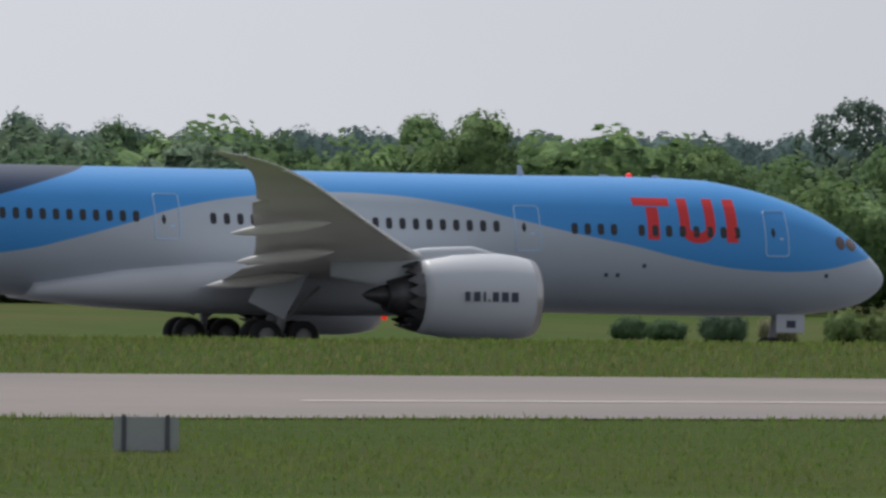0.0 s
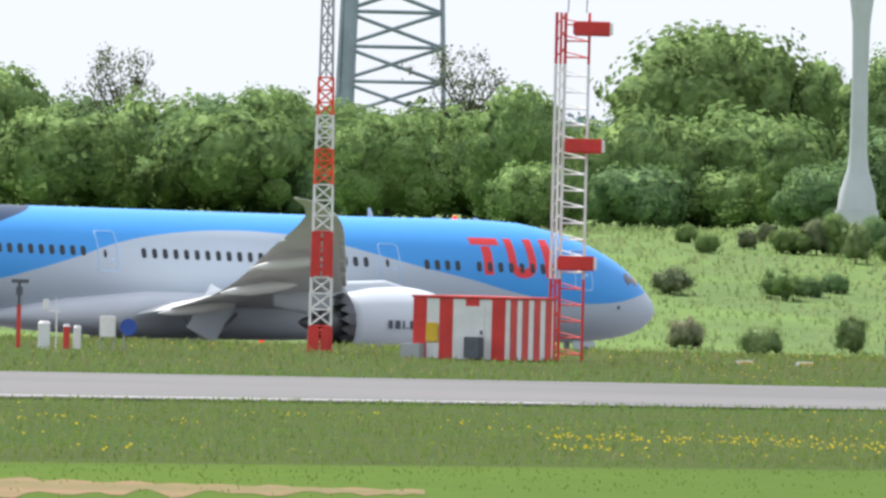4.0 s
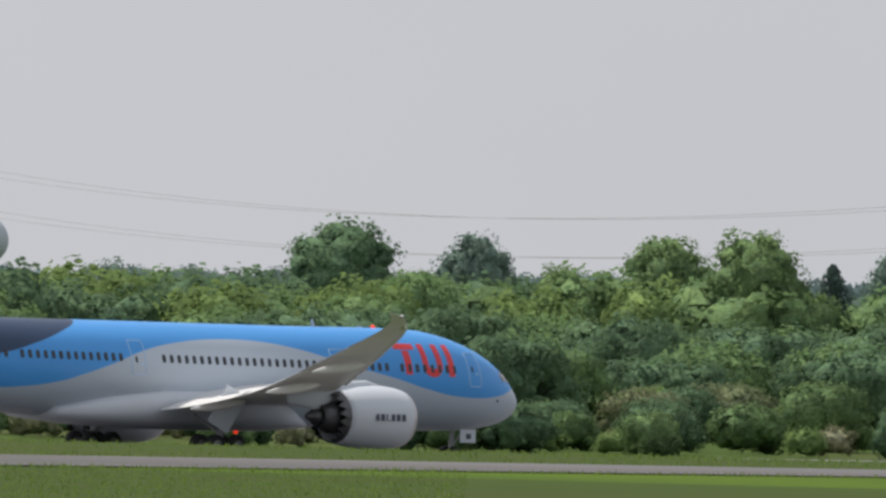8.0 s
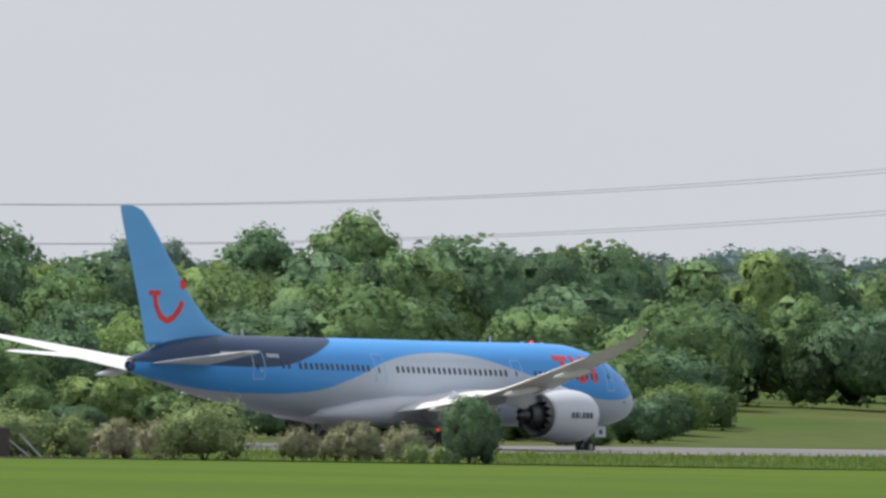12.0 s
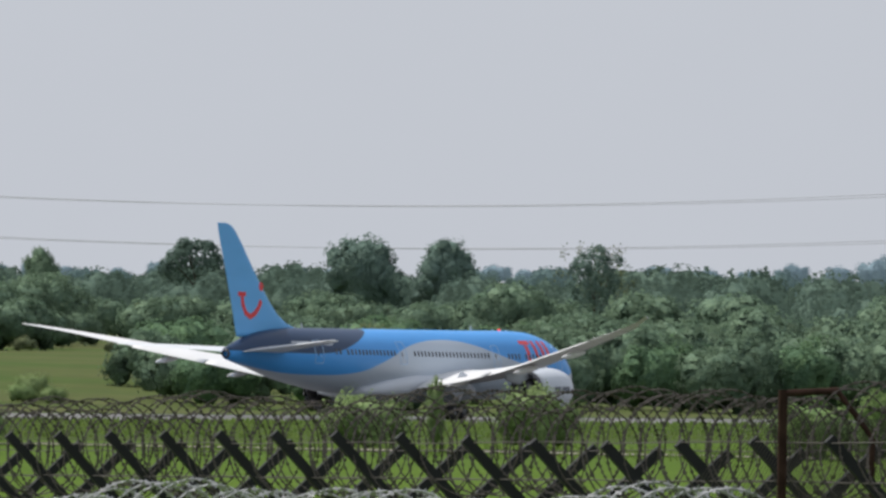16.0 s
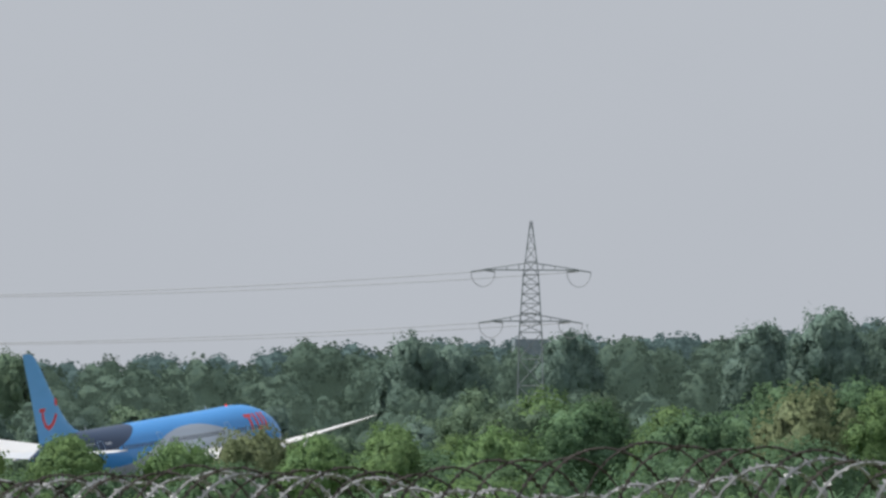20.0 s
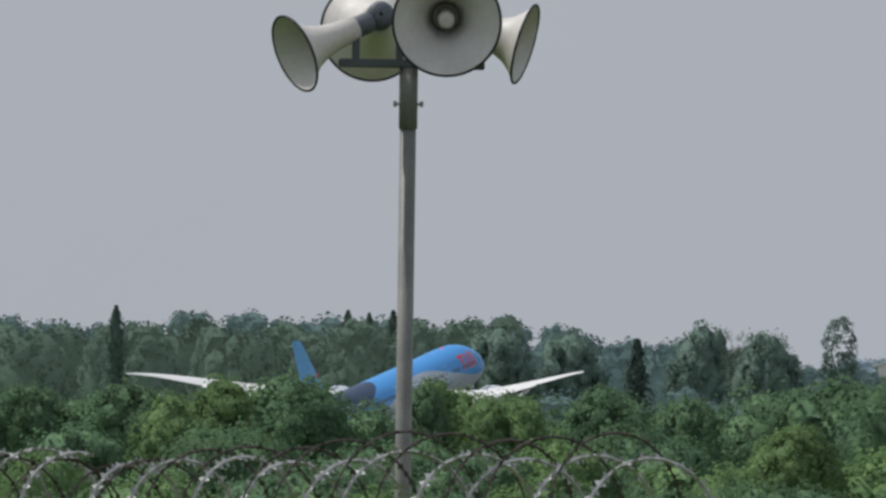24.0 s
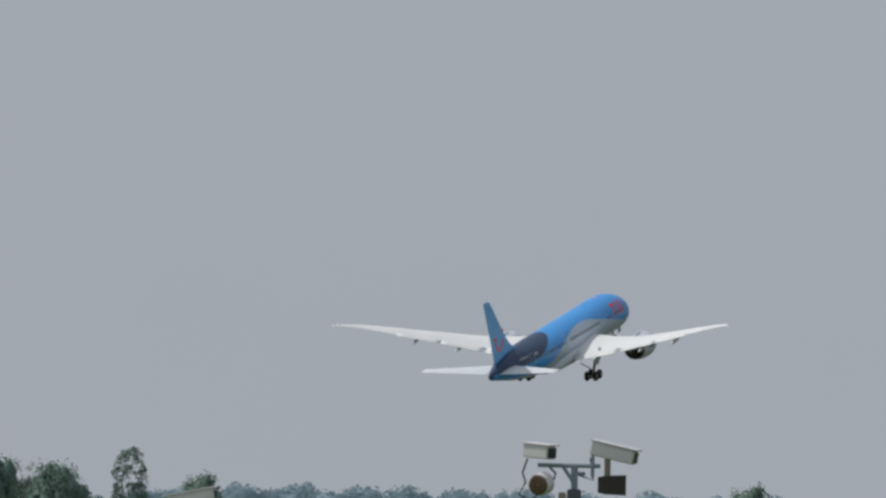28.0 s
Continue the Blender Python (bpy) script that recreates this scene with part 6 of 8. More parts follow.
def ladder_mast():
    m = thing("antenna_mast", facing(35.455, 655), "white ladder-like antenna mast with red ends and boxes", "mast")
    for z0, z1, c in ((0, 3.1, "signal_red"), (3.1, 11.25, "mast_white"), (11.25, 13.2, "signal_red")):
        bm = bmesh.new()
        for x in (-0.62, -0.28, 0.62):
            rod(bm, (x, 0, z0), (x, 0, z1), 0.07 if x < 0.5 else 0.06, None, 6)
        rod(bm, (-0.45, 0.5, z0), (-0.45, 0.5, z1), 0.06, None, 6)
        z = z0 + 0.25
        while z < z1:
            rod(bm, (-0.28, 0, z), (0.62, 0, z), 0.035, None, 5)
            rod(bm, (-0.62, 0, z), (-0.28, 0, z + 0.4), 0.025, None, 4)
            rod(bm, (0.62, 0, z), (-0.45, 0.5, z + 0.25), 0.025, None, 4)
            z += 0.62
        part("mast_section", bm, M[c], m)
    for z, x in ((12.6, 0.75), (8.15, 0.55), (3.7, 0.35)):
        bm = bmesh.new()
        box(bm, x - 0.75, x + 0.7, -0.55, -0.1, z - 0.28, z + 0.28, None, 0.06)
        a = part("antenna_box", bm, M["signal_red"], m, "red antenna box")
        bm = bmesh.new()
        box(bm, x + 0.6, x + 0.76, -0.53, -0.12, z - 0.24, z + 0.24, None, 0.03)
        part("box_cap", bm, M["cctv_white"], a)
    bm = bmesh.new()
    for x in (-0.2, 0.5):
        rod(bm, (x, 0, 13.2), (x + 0.03, 0, 14.4), 0.025)
    part("lightning_rod", bm, M["galvanised"], m)


def striped_hut():
    m = thing("equipment_hut", facing(35.11, 650) @ pose(0, 0, 0, 0, 0, -24), "equipment hut painted in red and white stripes", "hut")
    bm = bmesh.new()
    box(bm, -2.0, 2.0, -0.02, 4.0, 0, 2.28, None, 0.02)
    part("hut_body", bm, M["mast_white"], m)
    bm = bmesh.new()
    box(bm, -2.06, 2.06, -0.08, 4.06, 2.28, 2.38, None, 0.02)
    part("hut_roof", bm, M["signal_red"], m, "thin red roof edge")
    for k in range(4):
        x = -2.0 + k * 1.08
        bm = bmesh.new()
        box(bm, x, x + 0.55, -0.045, 0.0, 0.0, 2.27)
        part("red_stripe", bm, M["signal_red"], m)
    for k in range(4):
        y = 0.0 + k * 1.08
        bm = bmesh.new()
        box(bm, 1.98, 2.03, y, y + 0.55, 0.0, 2.27)
        part("red_stripe", bm, M["signal_red"], m)
    bm = bmesh.new()
    box(bm, 0.15, 0.95, -0.07, -0.02, 0.0, 2.0, None, 0.01)
    d = part("door", bm, M["mast_white"], m, "white door")
    bm = bmesh.new()
    box(bm, 0.8, 0.88, -0.12, -0.07, 0.95, 1.1)
    part("handle", bm, M["dark_paint"], d)
    for x0, x1, z0, z1, c in ((-1.45, -0.95, 0.62, 1.35, "yellow"), (0.3, 0.95, 0.05, 0.85, "slate"), (-2.3, -1.5, -0.02, 0.55, "wall_grey")):
        bm = bmesh.new()
        box(bm, x0, x1, -0.5 if c != "yellow" else -0.08, -0.05, z0, z1, None, 0.02)
        part("cabinet" if c != "yellow" else "notice", bm, M[c], m)


def orange_device(az, d):
    m = thing("approach_monitor", facing(az, d), "orange-red monitor head on a short post in grass", "beacon", "orange monitors")
    bm = bmesh.new()
    rod(bm, (0, 0, -0.4), (0, 0, 0.95), 0.21, 0.19, 16)
    part("post", bm, M["orange_red"], m)
    bm = bmesh.new()
    rings = []
    for x, r, dz in ((-0.62, 0.12, 0.06), (-0.56, 0.24, 0.04), (-0.3, 0.31, 0.0), (0.15, 0.30, 0.0), (0.42, 0.31, -0.02), (0.57, 0.24, -0.04), (0.63, 0.1, -0.02)):
        rings.append([Vector((x, 0.4 * r / 0.31 * math.cos(q), 1.22 + dz + r * math.sin(q))) for q in [6.28319 * k / 18 for k in range(18)]])
    loft(bm, rings)
    h = part("head", bm, M["orange_red"], m, "", True)
    bm = bmesh.new()
    box(bm, 0.25, 0.45, -0.42, -0.36, 1.02, 1.18, None, 0.02)
    part("lens", bm, M["signal_red"], h)


def small_gear():
    # instruments standing in the grass before the hut
    m = thing("wind_pole", facing(33.64, 645), "red pole with dark lamp fittings on top", "pole")
    bm = bmesh.new()
    rod(bm, (0, 0, -0.3), (0, 0, 1.6), 0.085, None, 10)
    part("shaft", bm, M["signal_red"], m)
    bm = bmesh.new()
    rod(bm, (0, 0, 1.6), (0, 0, 2.5), 0.06, None, 8)
    box(bm, -0.3, 0.35, -0.08, 0.08, 2.42, 2.56, None, 0.02)
    box(bm, -0.12, 0.12, -0.12, 0.12, 1.95, 2.3, None, 0.03)
    part("lamp_head", bm, M["slate"], m)
    for az, d, w, h, c, n, lab in ((33.725, 645, 0.46, 0.95, "mast_white", "white_drum", "white capped drum standing in grass"),
                                   (33.80, 646, 0.26, 0.85, "signal_red", "red_post", "short red post in the grass"),
                                   (33.835, 647, 0.30, 0.8, "mast_white", "white_post", "short white post in the grass")):
        q = thing(n, facing(az, d), lab, n.split("_")[1])
        bm = bmesh.new()
        bmesh.ops.create_cone(bm, cap_ends=True, segments=16, radius1=w / 2, radius2=w / 2 * 0.96, depth=h + 0.3,
                              matrix=Matrix.Translation((0, 0, h / 2 - 0.15)))
        part("body", bm, M[c], q)
        bm = bmesh.new()
        bmesh.ops.create_cone(bm, cap_ends=True, segments=16, radius1=w / 2 * 1.06, radius2=w / 2 * 0.7, depth=0.1,
                              matrix=Matrix.Translation((0, 0, h + 0.03)))
        part("cap", bm, M["cctv_white"], q)
    m = thing("instrument_box", facing(33.935, 648), "white instrument box on thin legs", "cabinet")
    bm = bmesh.new()
    box(bm, -0.3, 0.3, -0.25, 0.25, 0.45, 1.25, None, 0.03)
    part("box", bm, M["cctv_white"], m)
    for x in (-0.24, 0.24):
        bm = bmesh.new()
        rod(bm, (x, 0, -0.3), (x, 0, 0.5), 0.035)
        part("leg", bm, M["galvanised"], m)
    m = thing("blue_sign", facing(34.0, 648), "small round blue panel on a post", "sign")
    bm = bmesh.new()
    rod(bm, (-0.12, 0, -0.2), (-0.12, 0, 1.1), 0.04)
    part("post", bm, M["galvanised"], m)
    bm = bmesh.new()
    bmesh.ops.create_cone(bm, cap_ends=True, segments=20, radius1=0.32, radius2=0.32, depth=0.06, matrix=pose(0.05, -0.06, 0.85, 90))
    part("panel", bm, M["blue_panel"], m)
    m = thing("weather_stand", facing(33.765, 649), "white weather sensor on a thin stand", "sensor")
    bm = bmesh.new()
    rod(bm, (0, 0, -0.2), (0, 0, 1.35), 0.03)
    rod(bm, (-0.4, 0, 1.35), (0.15, 0, 1.35), 0.025)
    rod(bm, (-0.02, 0, 1.35), (-0.02, 0, 1.9), 0.02)
    part("stand", bm, M["cctv_white"], m)
    bm = bmesh.new()
    box(bm, -0.52, -0.28, -0.12, 0.12, 1.42, 1.82, None, 0.03)
    part("sensor", bm, M["cctv_white"], m)
    for az, d in ((24.566, 636), (33.568, 642)):
        m = thing("edge_marker", facing(az, d), "small yellow and black edge marker light", "marker", "edge markers")
        bm = bmesh.new()
        rod(bm, (0, 0, -0.2), (0, 0, 0.3), 0.1, 0.08, 10)
        part("base", bm, M["yellow"], m)
        bm = bmesh.new()
        rod(bm, (0, 0, 0.3), (0, 0, 0.42), 0.11, 0.05, 10)
        part("lamp", bm, M["dark_paint"], m)
    for az, d in ((35.06, 662), (35.43, 664), (36.05, 660), (36.25, 662)):
        m = thing("ground_light", facing(az, d), "flat white and orange ground light in grass", "light", "ground lights")
        bm = bmesh.new()
        box(bm, -0.36, 0.36, -0.3, 0.3, -0.1, 0.14, None, 0.05)
        part("body", bm, M["mast_white"], m)
        bm = bmesh.new()
        box(bm, -0.2, 0.36, -0.32, -0.26, 0.02, 0.1)
        part("lens", bm, M["yellow"], m)
    # the back of a taxiway sign
    m = thing("taxiway_sign", facing(19.99, 388), "grey back of a low taxiway sign with straps", "sign")
    bm = bmesh.new()
    box(bm, -0.74, 0.74, -0.08, 0.08, 0.02, 0.80, None, 0.02)
    part("panel", bm, M["wall_grey"], m)
    for x in (-0.5, 0.48):
        bm = bmesh.new()
        box(bm, x - 0.05, x + 0.05, -0.12, -0.08, -0.1, 0.84, None, 0.01)
        part("strap", bm, M["slate"], m)
    # lamp pole and boxes beside the far grass
    m = thing("lamp_pole", facing(53.737, 720), "thin dark pole with small white cross arms", "pole")
    bm = bmesh.new()
    rod(bm, (0, 0, -0.3), (0.12, 0, 4.3), 0.06, 0.045, 8)
    part("shaft", bm, M["slate"], m)
    for x0, x1, z in ((0.05, 0.42, 4.2), (-1.05, -0.05, 1.3)):
        bm = bmesh.new()
        box(bm, x0, x1, -0.05, 0.05, z - 0.04, z + 0.05, None, 0.01)
        part("cross_arm", bm, M["cctv_white"], m)
    for az, w, h, c, n, lab in ((53.70, 1.0, 0.95, "wall_grey", "grey_cabinet", "low grey-green cabinet by the pole"), (53.80, 1.1, 1.2, "brown", "dark_cabinet", "dark open box by the pole")):
        q = thing(n, facing(az, 716), lab, "cabinet")
        bm = bmesh.new()
        box(bm, -w / 2, w / 2, -0.4, 0.4, -0.2, h, None, 0.02)
        part("body", bm, M[c], q)
        bm = bmesh.new()
        box(bm, -w / 2 - 0.04, w / 2 + 0.04, -0.44, 0.44, h, h + 0.06, None, 0.01)
        part("lid", bm, M["cctv_white"] if c == "wall_grey" else M["slate"], q)
    q = thing("stay_bars", facing(53.86, 716), "two slanting steel stay bars in the grass", "stay")
    for x in (0.0, 0.45):
        bm = bmesh.new()
        rod(bm, (x - 0.25, 0, 0.75 if x == 0 else 1.0), (x + 0.75, 0, -0.05), 0.04)
        part("bar", bm, M["galvanised"], q)


def far_tower():
    m = thing("lattice_tower", facing(34.855, 1120), "grey-blue lattice radar tower rising behind trees", "tower")
    bm = bmesh.new()
    lattice(bm, 0, 34, 7.4, 5.2, 15, 0.16)
    part("lattice", bm, M["tower_blue"], m)
    bm = bmesh.new()
    rod(bm, (-3.0, -3.2, 0), (-2.3, -3.0, 34), 0.5, 0.5, 14)
    part("cable_duct", bm, M["tower_blue"], m, "thick pale blue duct")
    for z in (18.5, 21.0, 23.0):
        bm = bmesh.new()
        box(bm, -3.5, 3.5, -3.5, 3.5, z, z + 0.14)
        part("platform", bm, M["tower_blue"], m)
    m = thing("concrete_mast", facing(36.41, 1000), "slender pale concrete mast with a flared foot", "mast")
    bm = bmesh.new()
    pr = [(0, 1.16), (1.0, 1.05), (2.3, 0.64), (3.4, 0.52), (8, 0.47), (10.8, 0.52), (12.4, 0.72), (16, 0.78)]
    lathe(bm, pr, 24, pose(0, 0, 11.3 - ground_z(*spot(36.41, 1000).xy), 0, -90))
    part("shaft", bm, M["concrete"], m, "", True)
    bm = bmesh.new()
    lathe(bm, [(-5, 1.3), (0.02, 1.26)], 20, pose(0, 0, 11.3 - ground_z(*spot(36.41, 1000).xy), 0, -90))
    part("footing", bm, M["concrete"], m)
    bm = bmesh.new()
    rod(bm, (-0.6, 0, 15.8), (-2.4, 0, 16.2), 0.05)
    rod(bm, (-0.6, 0, 15.2), (-2.2, 0, 16.2), 0.04)
    part("bracket", bm, M["galvanised"], m)


def long_shed():
    c = spot(24.13, 905)
    m = thing("warehouse", Matrix.Translation(c) @ pose(0, 0, 0, 0, 0, -24), "long low grey warehouse with a pale shallow roof", "warehouse")
    z0 = -1.0
    top = 4.25 - c.z
    bm = bmesh.new()
    box(bm, -15, 15.2, 0, 22, z0, top)
    part("wall", bm, M["wall_grey"], m)
    bm = bmesh.new()
    prof = [(-0.4, top - 0.05), (-0.4, top + 0.12), (11, top + 1.15), (22.4, top + 0.12), (22.4, top - 0.05)]
    loft(bm, [[Vector((x, y, z)) for y, z in prof] for x in (-15.3, 15.5)])
    part("roof", bm, M["roof_metal"], m, "pale sheet roof")
    for k in range(14):
        bm = bmesh.new()
        box(bm, -14.6 + k * 2.2, -14.5 + k * 2.2, -0.05, 0, z0, top - 0.1)
        part("cladding_rib", bm, M["slate"], m)
    for k in range(6):
        bm = bmesh.new()
        x = -2 + k * 1.75
        box(bm, x, x + 0.55, 10.6, 11.4, top + 1.05, top + 1.4, None, 0.05)
        part("roof_vent", bm, M["mast_white"], m)
    m = thing("red_cabin", facing(22.95, 880), "small red and white cabin behind the runway", "hut")
    bm = bmesh.new()
    box(bm, -0.6, 0.6, 0, 1, -0.5, 0.9)
    part("wall", bm, M["signal_red"], m)
    bm = bmesh.new()
    box(bm, -0.65, 0.65, -0.05, 1.05, 0.9, 1.1)
    part("roof", bm, M["signal_red"], m)
    bm = bmesh.new()
    box(bm, -0.6, 0.6, -0.04, 0.0, -0.5, 0.25)
    part("lower_panel", bm, M["mast_white"], m)


def house():
    d = behind_runway(51.70, 1300)
    c = spot(51.70, d)
    m = thing("brick_house", Matrix.Translation(c) @ pose(0, 0, 0, 0, 0, -46), "brick house with a tiled roof among trees", "house")
    eave = EYE.z - 0.073 * d / 57.3 - c.z
    bm = bmesh.new()
    box(bm, -3.4, 3.4, 0, 7, -0.3, eave)
    part("wall", bm, M["brick"], m)
    bm = bmesh.new()
    loft(bm, [[Vector((x, -0.4, eave)), Vector((x, 3.5, eave + 1.45)), Vector((x, 7.4, eave))] for x in (-3.7, 3.7)])
    part("roof", bm, M["tiles"], m, "brown tiled roof")
    for x, w in ((-0.65, 1.05), (2.85, 1.1)):
        bm = bmesh.new()
        box(bm, x - w / 2, x + w / 2, -0.55, 0.35, -0.3, eave + 2.15, None, 0.03)
        box(bm, x - w / 2 - 0.06, x + w / 2 + 0.06, -0.61, 0.41, eave + 2.16, eave + 2.36, None, 0.03)
        ch = part("chimney", bm, M["brick"], m)
        for k in (-0.25, 0.25):
            bm = bmesh.new()
            rod(bm, (x + k, -0.1, eave + 2.3), (x + k, -0.1, eave + 2.7), 0.13)
            part("chimney_pot", bm, M["tiles"], ch)
    bm = bmesh.new()
    box(bm, 0.0, 1.2, -0.06, 0.02, eave - 1.35, eave - 0.35)
    w = part("window", bm, M["mast_white"], m, "white-framed window")
    for x in (0.08, 0.64):
        bm = bmesh.new()
        box(bm, x, x + 0.48, -0.09, -0.05, eave - 1.27, eave - 0.43)
        part("pane", bm, M["glass_dark"], w)
    for az, dd, w, h, lab in ((59.95, 1480, 4.6, 0.165, "pale-roofed open barn at the wood's edge"), (59.68, 1490, 4.5, 0.19, "low pale shed roof among trees")):
        d = behind_runway(az, dd)
        c = spot(az, d)
        q = thing("barn", Matrix.Translation(c) @ pose(0, 0, 0, 0, 0, -az), lab, "barn")
        e = EYE.z - h * d / 57.3 - c.z - 0.5
        bm = bmesh.new()
        box(bm, -w / 2, w / 2, 0, 5, -0.3, e)
        part("wall", bm, M["slate"], q)
        bm = bmesh.new()
        loft(bm, [[Vector((x, -0.4, e - 0.1)), Vector((x, -0.4, e + 0.05)), Vector((x, 2.6, e + 0.6)), Vector((x, 5.4, e))] for x in (-w / 2 - 0.3, w / 2 + 0.3)])
        part("roof", bm, M["roof_metal"], q, "pale sheet roof")


# ---- the power line ----
def pylon(az, d, top, arms, w_top, w_low, turn_deg):
    """arms: (metres below the top, half length). Returns the ends of the arms."""
    c = spot(az, d)
    m = thing("pylon", Matrix.Translation(c) @ pose(0, 0, 0, 0, 0, -az + turn_deg), "grey steel lattice pylon above the woods", "pylon", "power line pylons")
    h = top - c.z
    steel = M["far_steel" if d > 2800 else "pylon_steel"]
    a1 = h - arms[0][0] - 0.6
    bm = bmesh.new()
    lattice(bm, 0, h - arms[-1][0] - 1.5, w_low, w_top * 1.5, 7, 0.10)
    lattice(bm, h - arms[-1][0] - 1.5, a1, w_top * 1.5, w_top, 6, 0.085)
    lattice(bm, a1, h, w_top, 0.25, 4, 0.075)
    part("lattice_body", bm, steel, m)
    ends = []
    for drop, half in arms:
        z = h - drop
        for s in (-1, 1):
            bm = bmesh.new()
            for y in (-w_top / 2, w_top / 2):
                rod(bm, (0, y, z), (s * half, 0, z), 0.09, None, 5)
                rod(bm, (0, y, z + 1.0), (s * half, 0, z + 0.05), 0.08, None, 5)
            for k in range(1, 4):
                x = s * half * k / 4
                rod(bm, (x, 0, z), (x, 0, z + 1.0 * (1 - k / 4)), 0.06, None, 4)
            arm = part("cross_arm", bm, steel, m)
            bm = bmesh.new()
            if az < 47:
                rod(bm, (s * half, 0, z), (s * half, 0, z - 3.4), 0.12, 0.10, 6)
                part("insulator", bm, steel, arm)
                ends.append(m.matrix_basis @ Vector((s * half, 0, z - 3.4)))
                continue
            for e in (-1, 1):
                rod(bm, (s * half, 0, z), (s * half + e * 1.6, 0, z - 0.25), 0.10, 0.09, 6)
            part("insulator", bm, steel, arm)
            bm = bmesh.new()
            tube(bm, [Vector((s * half + 1.6 * math.cos(k * math.pi / 10), 0, z - 0.25 - 2.0 * math.sin(k * math.pi / 10))) for k in range(11)], 0.045, 4)
            part("jumper_loop", bm, M["cable"], arm)
            ends.append(m.matrix_basis @ Vector((s * half, 0, z - 0.2)))
    return ends


def cables(a, b, sag):
    line = thing("overhead_cable", Matrix(), "thin sagging overhead power cable", "cable", "overhead cables")
    bm = bmesh.new()
    tube(bm, [a.lerp(b, k / 28) - Vector((0, 0, 4 * sag * (k / 28) * (1 - k / 28))) for k in range(29)], 0.04, 4)
    part("conductor", bm, M["cable"], line)


def power_line():
    rows = [(41.5, 2900, 30.9, ((1.9, 3.9), (8.9, 4.2), (15.9, 4.6)), 1.6, 6, 0), (45.05, 2900, 37.4, ((1.9, 3.9), (8.9, 4.2), (15.9, 4.6)), 1.6, 7, 0),
            (49.747, 2300, 35.5, ((5.0, 3.0), (11.4, 3.2), (17.8, 3.6)), 2.0, 5.5, 30), (57.435, 2600, 39.7, ((5.0, 3.0), (11.6, 3.4), (18, 3.8)), 2.0, 5, 30),
            (64.182, 2500, 31.35, ((5.3, 3.4), (12.3, 3.8)), 2.0, 4.0, 25), (68.399, 2300, 33.1, ((6.5, 6.4), (13.3, 5.3)), 2.0, 4.2, 0)]
    ends = [pylon(*r) for r in rows]
    for (p, q), sag in zip(zip(ends, ends[1:]), (6.5, 8.9, 9.5, 8.0, 3.2)):
        for k in range(min(len(p), len(q))):
            if k < 4:
                cables(p[k], q[k], sag * (1.0 if k < 2 else 0.9))
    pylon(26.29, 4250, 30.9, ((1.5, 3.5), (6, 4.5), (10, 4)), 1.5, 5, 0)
    c = spot(68.405, 2900)
    m = thing("substation_block", Matrix.Translation(c) @ pose(0, 0, 0, 0, 0, -60), "blue-grey block behind the pylon's foot", "building")
    top = EYE.z + 0.135 * 2900 / 57.3 - c.z
    bm = bmesh.new()
    box(bm, -2.9, 2.9, 0, 4, -0.3, top)
    part("wall", bm, M["tower_blue"], m)
    for k in range(5):
        bm = bmesh.new()
        box(bm, -2.8 + 1.2 * k, -2.6 + 1.2 * k, -0.08, 0, top - 4, top)
        part("rib", bm, M["tower_blue"], m)
    m = thing("radio_dome", Matrix.Translation(spot(45.31, 3600)), "huge dome behind the trees, paled and blued for haze", "dome")
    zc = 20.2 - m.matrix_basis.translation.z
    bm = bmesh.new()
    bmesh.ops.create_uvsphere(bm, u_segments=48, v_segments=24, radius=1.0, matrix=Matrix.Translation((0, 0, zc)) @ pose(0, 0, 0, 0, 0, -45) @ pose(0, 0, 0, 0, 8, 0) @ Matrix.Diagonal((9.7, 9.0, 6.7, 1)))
    part("shell", bm, M["dome_hazed"], m, "", True)
    bm = bmesh.new()
    rod(bm, (0, 0, 0), (0, 0, zc), 4, 4, 16)
    part("support", bm, M["dome_hazed"], m)


# ---- the boundary fence with razor wire ----
FENCE_DIR, FENCE_OFF = 50.95, 21.0


def fence_point(az, across=0.0, z=0.0):
    """A point of the fence line at an azimuth; across: metres to its right."""
    d = FENCE_OFF / math.sin(radians(az - FENCE_DIR))
    ahead = Vector((math.sin(radians(FENCE_DIR)), math.cos(radians(FENCE_DIR)), 0))
    side = Vector((ahead.y, -ahead.x, 0))
    p = Vector((d * math.sin(radians(az)), d * math.cos(radians(az)), 0)) + side * across
    p.z = 10.56 + (135 - d) * 0.0131 + z
    return p, ahead, side, d


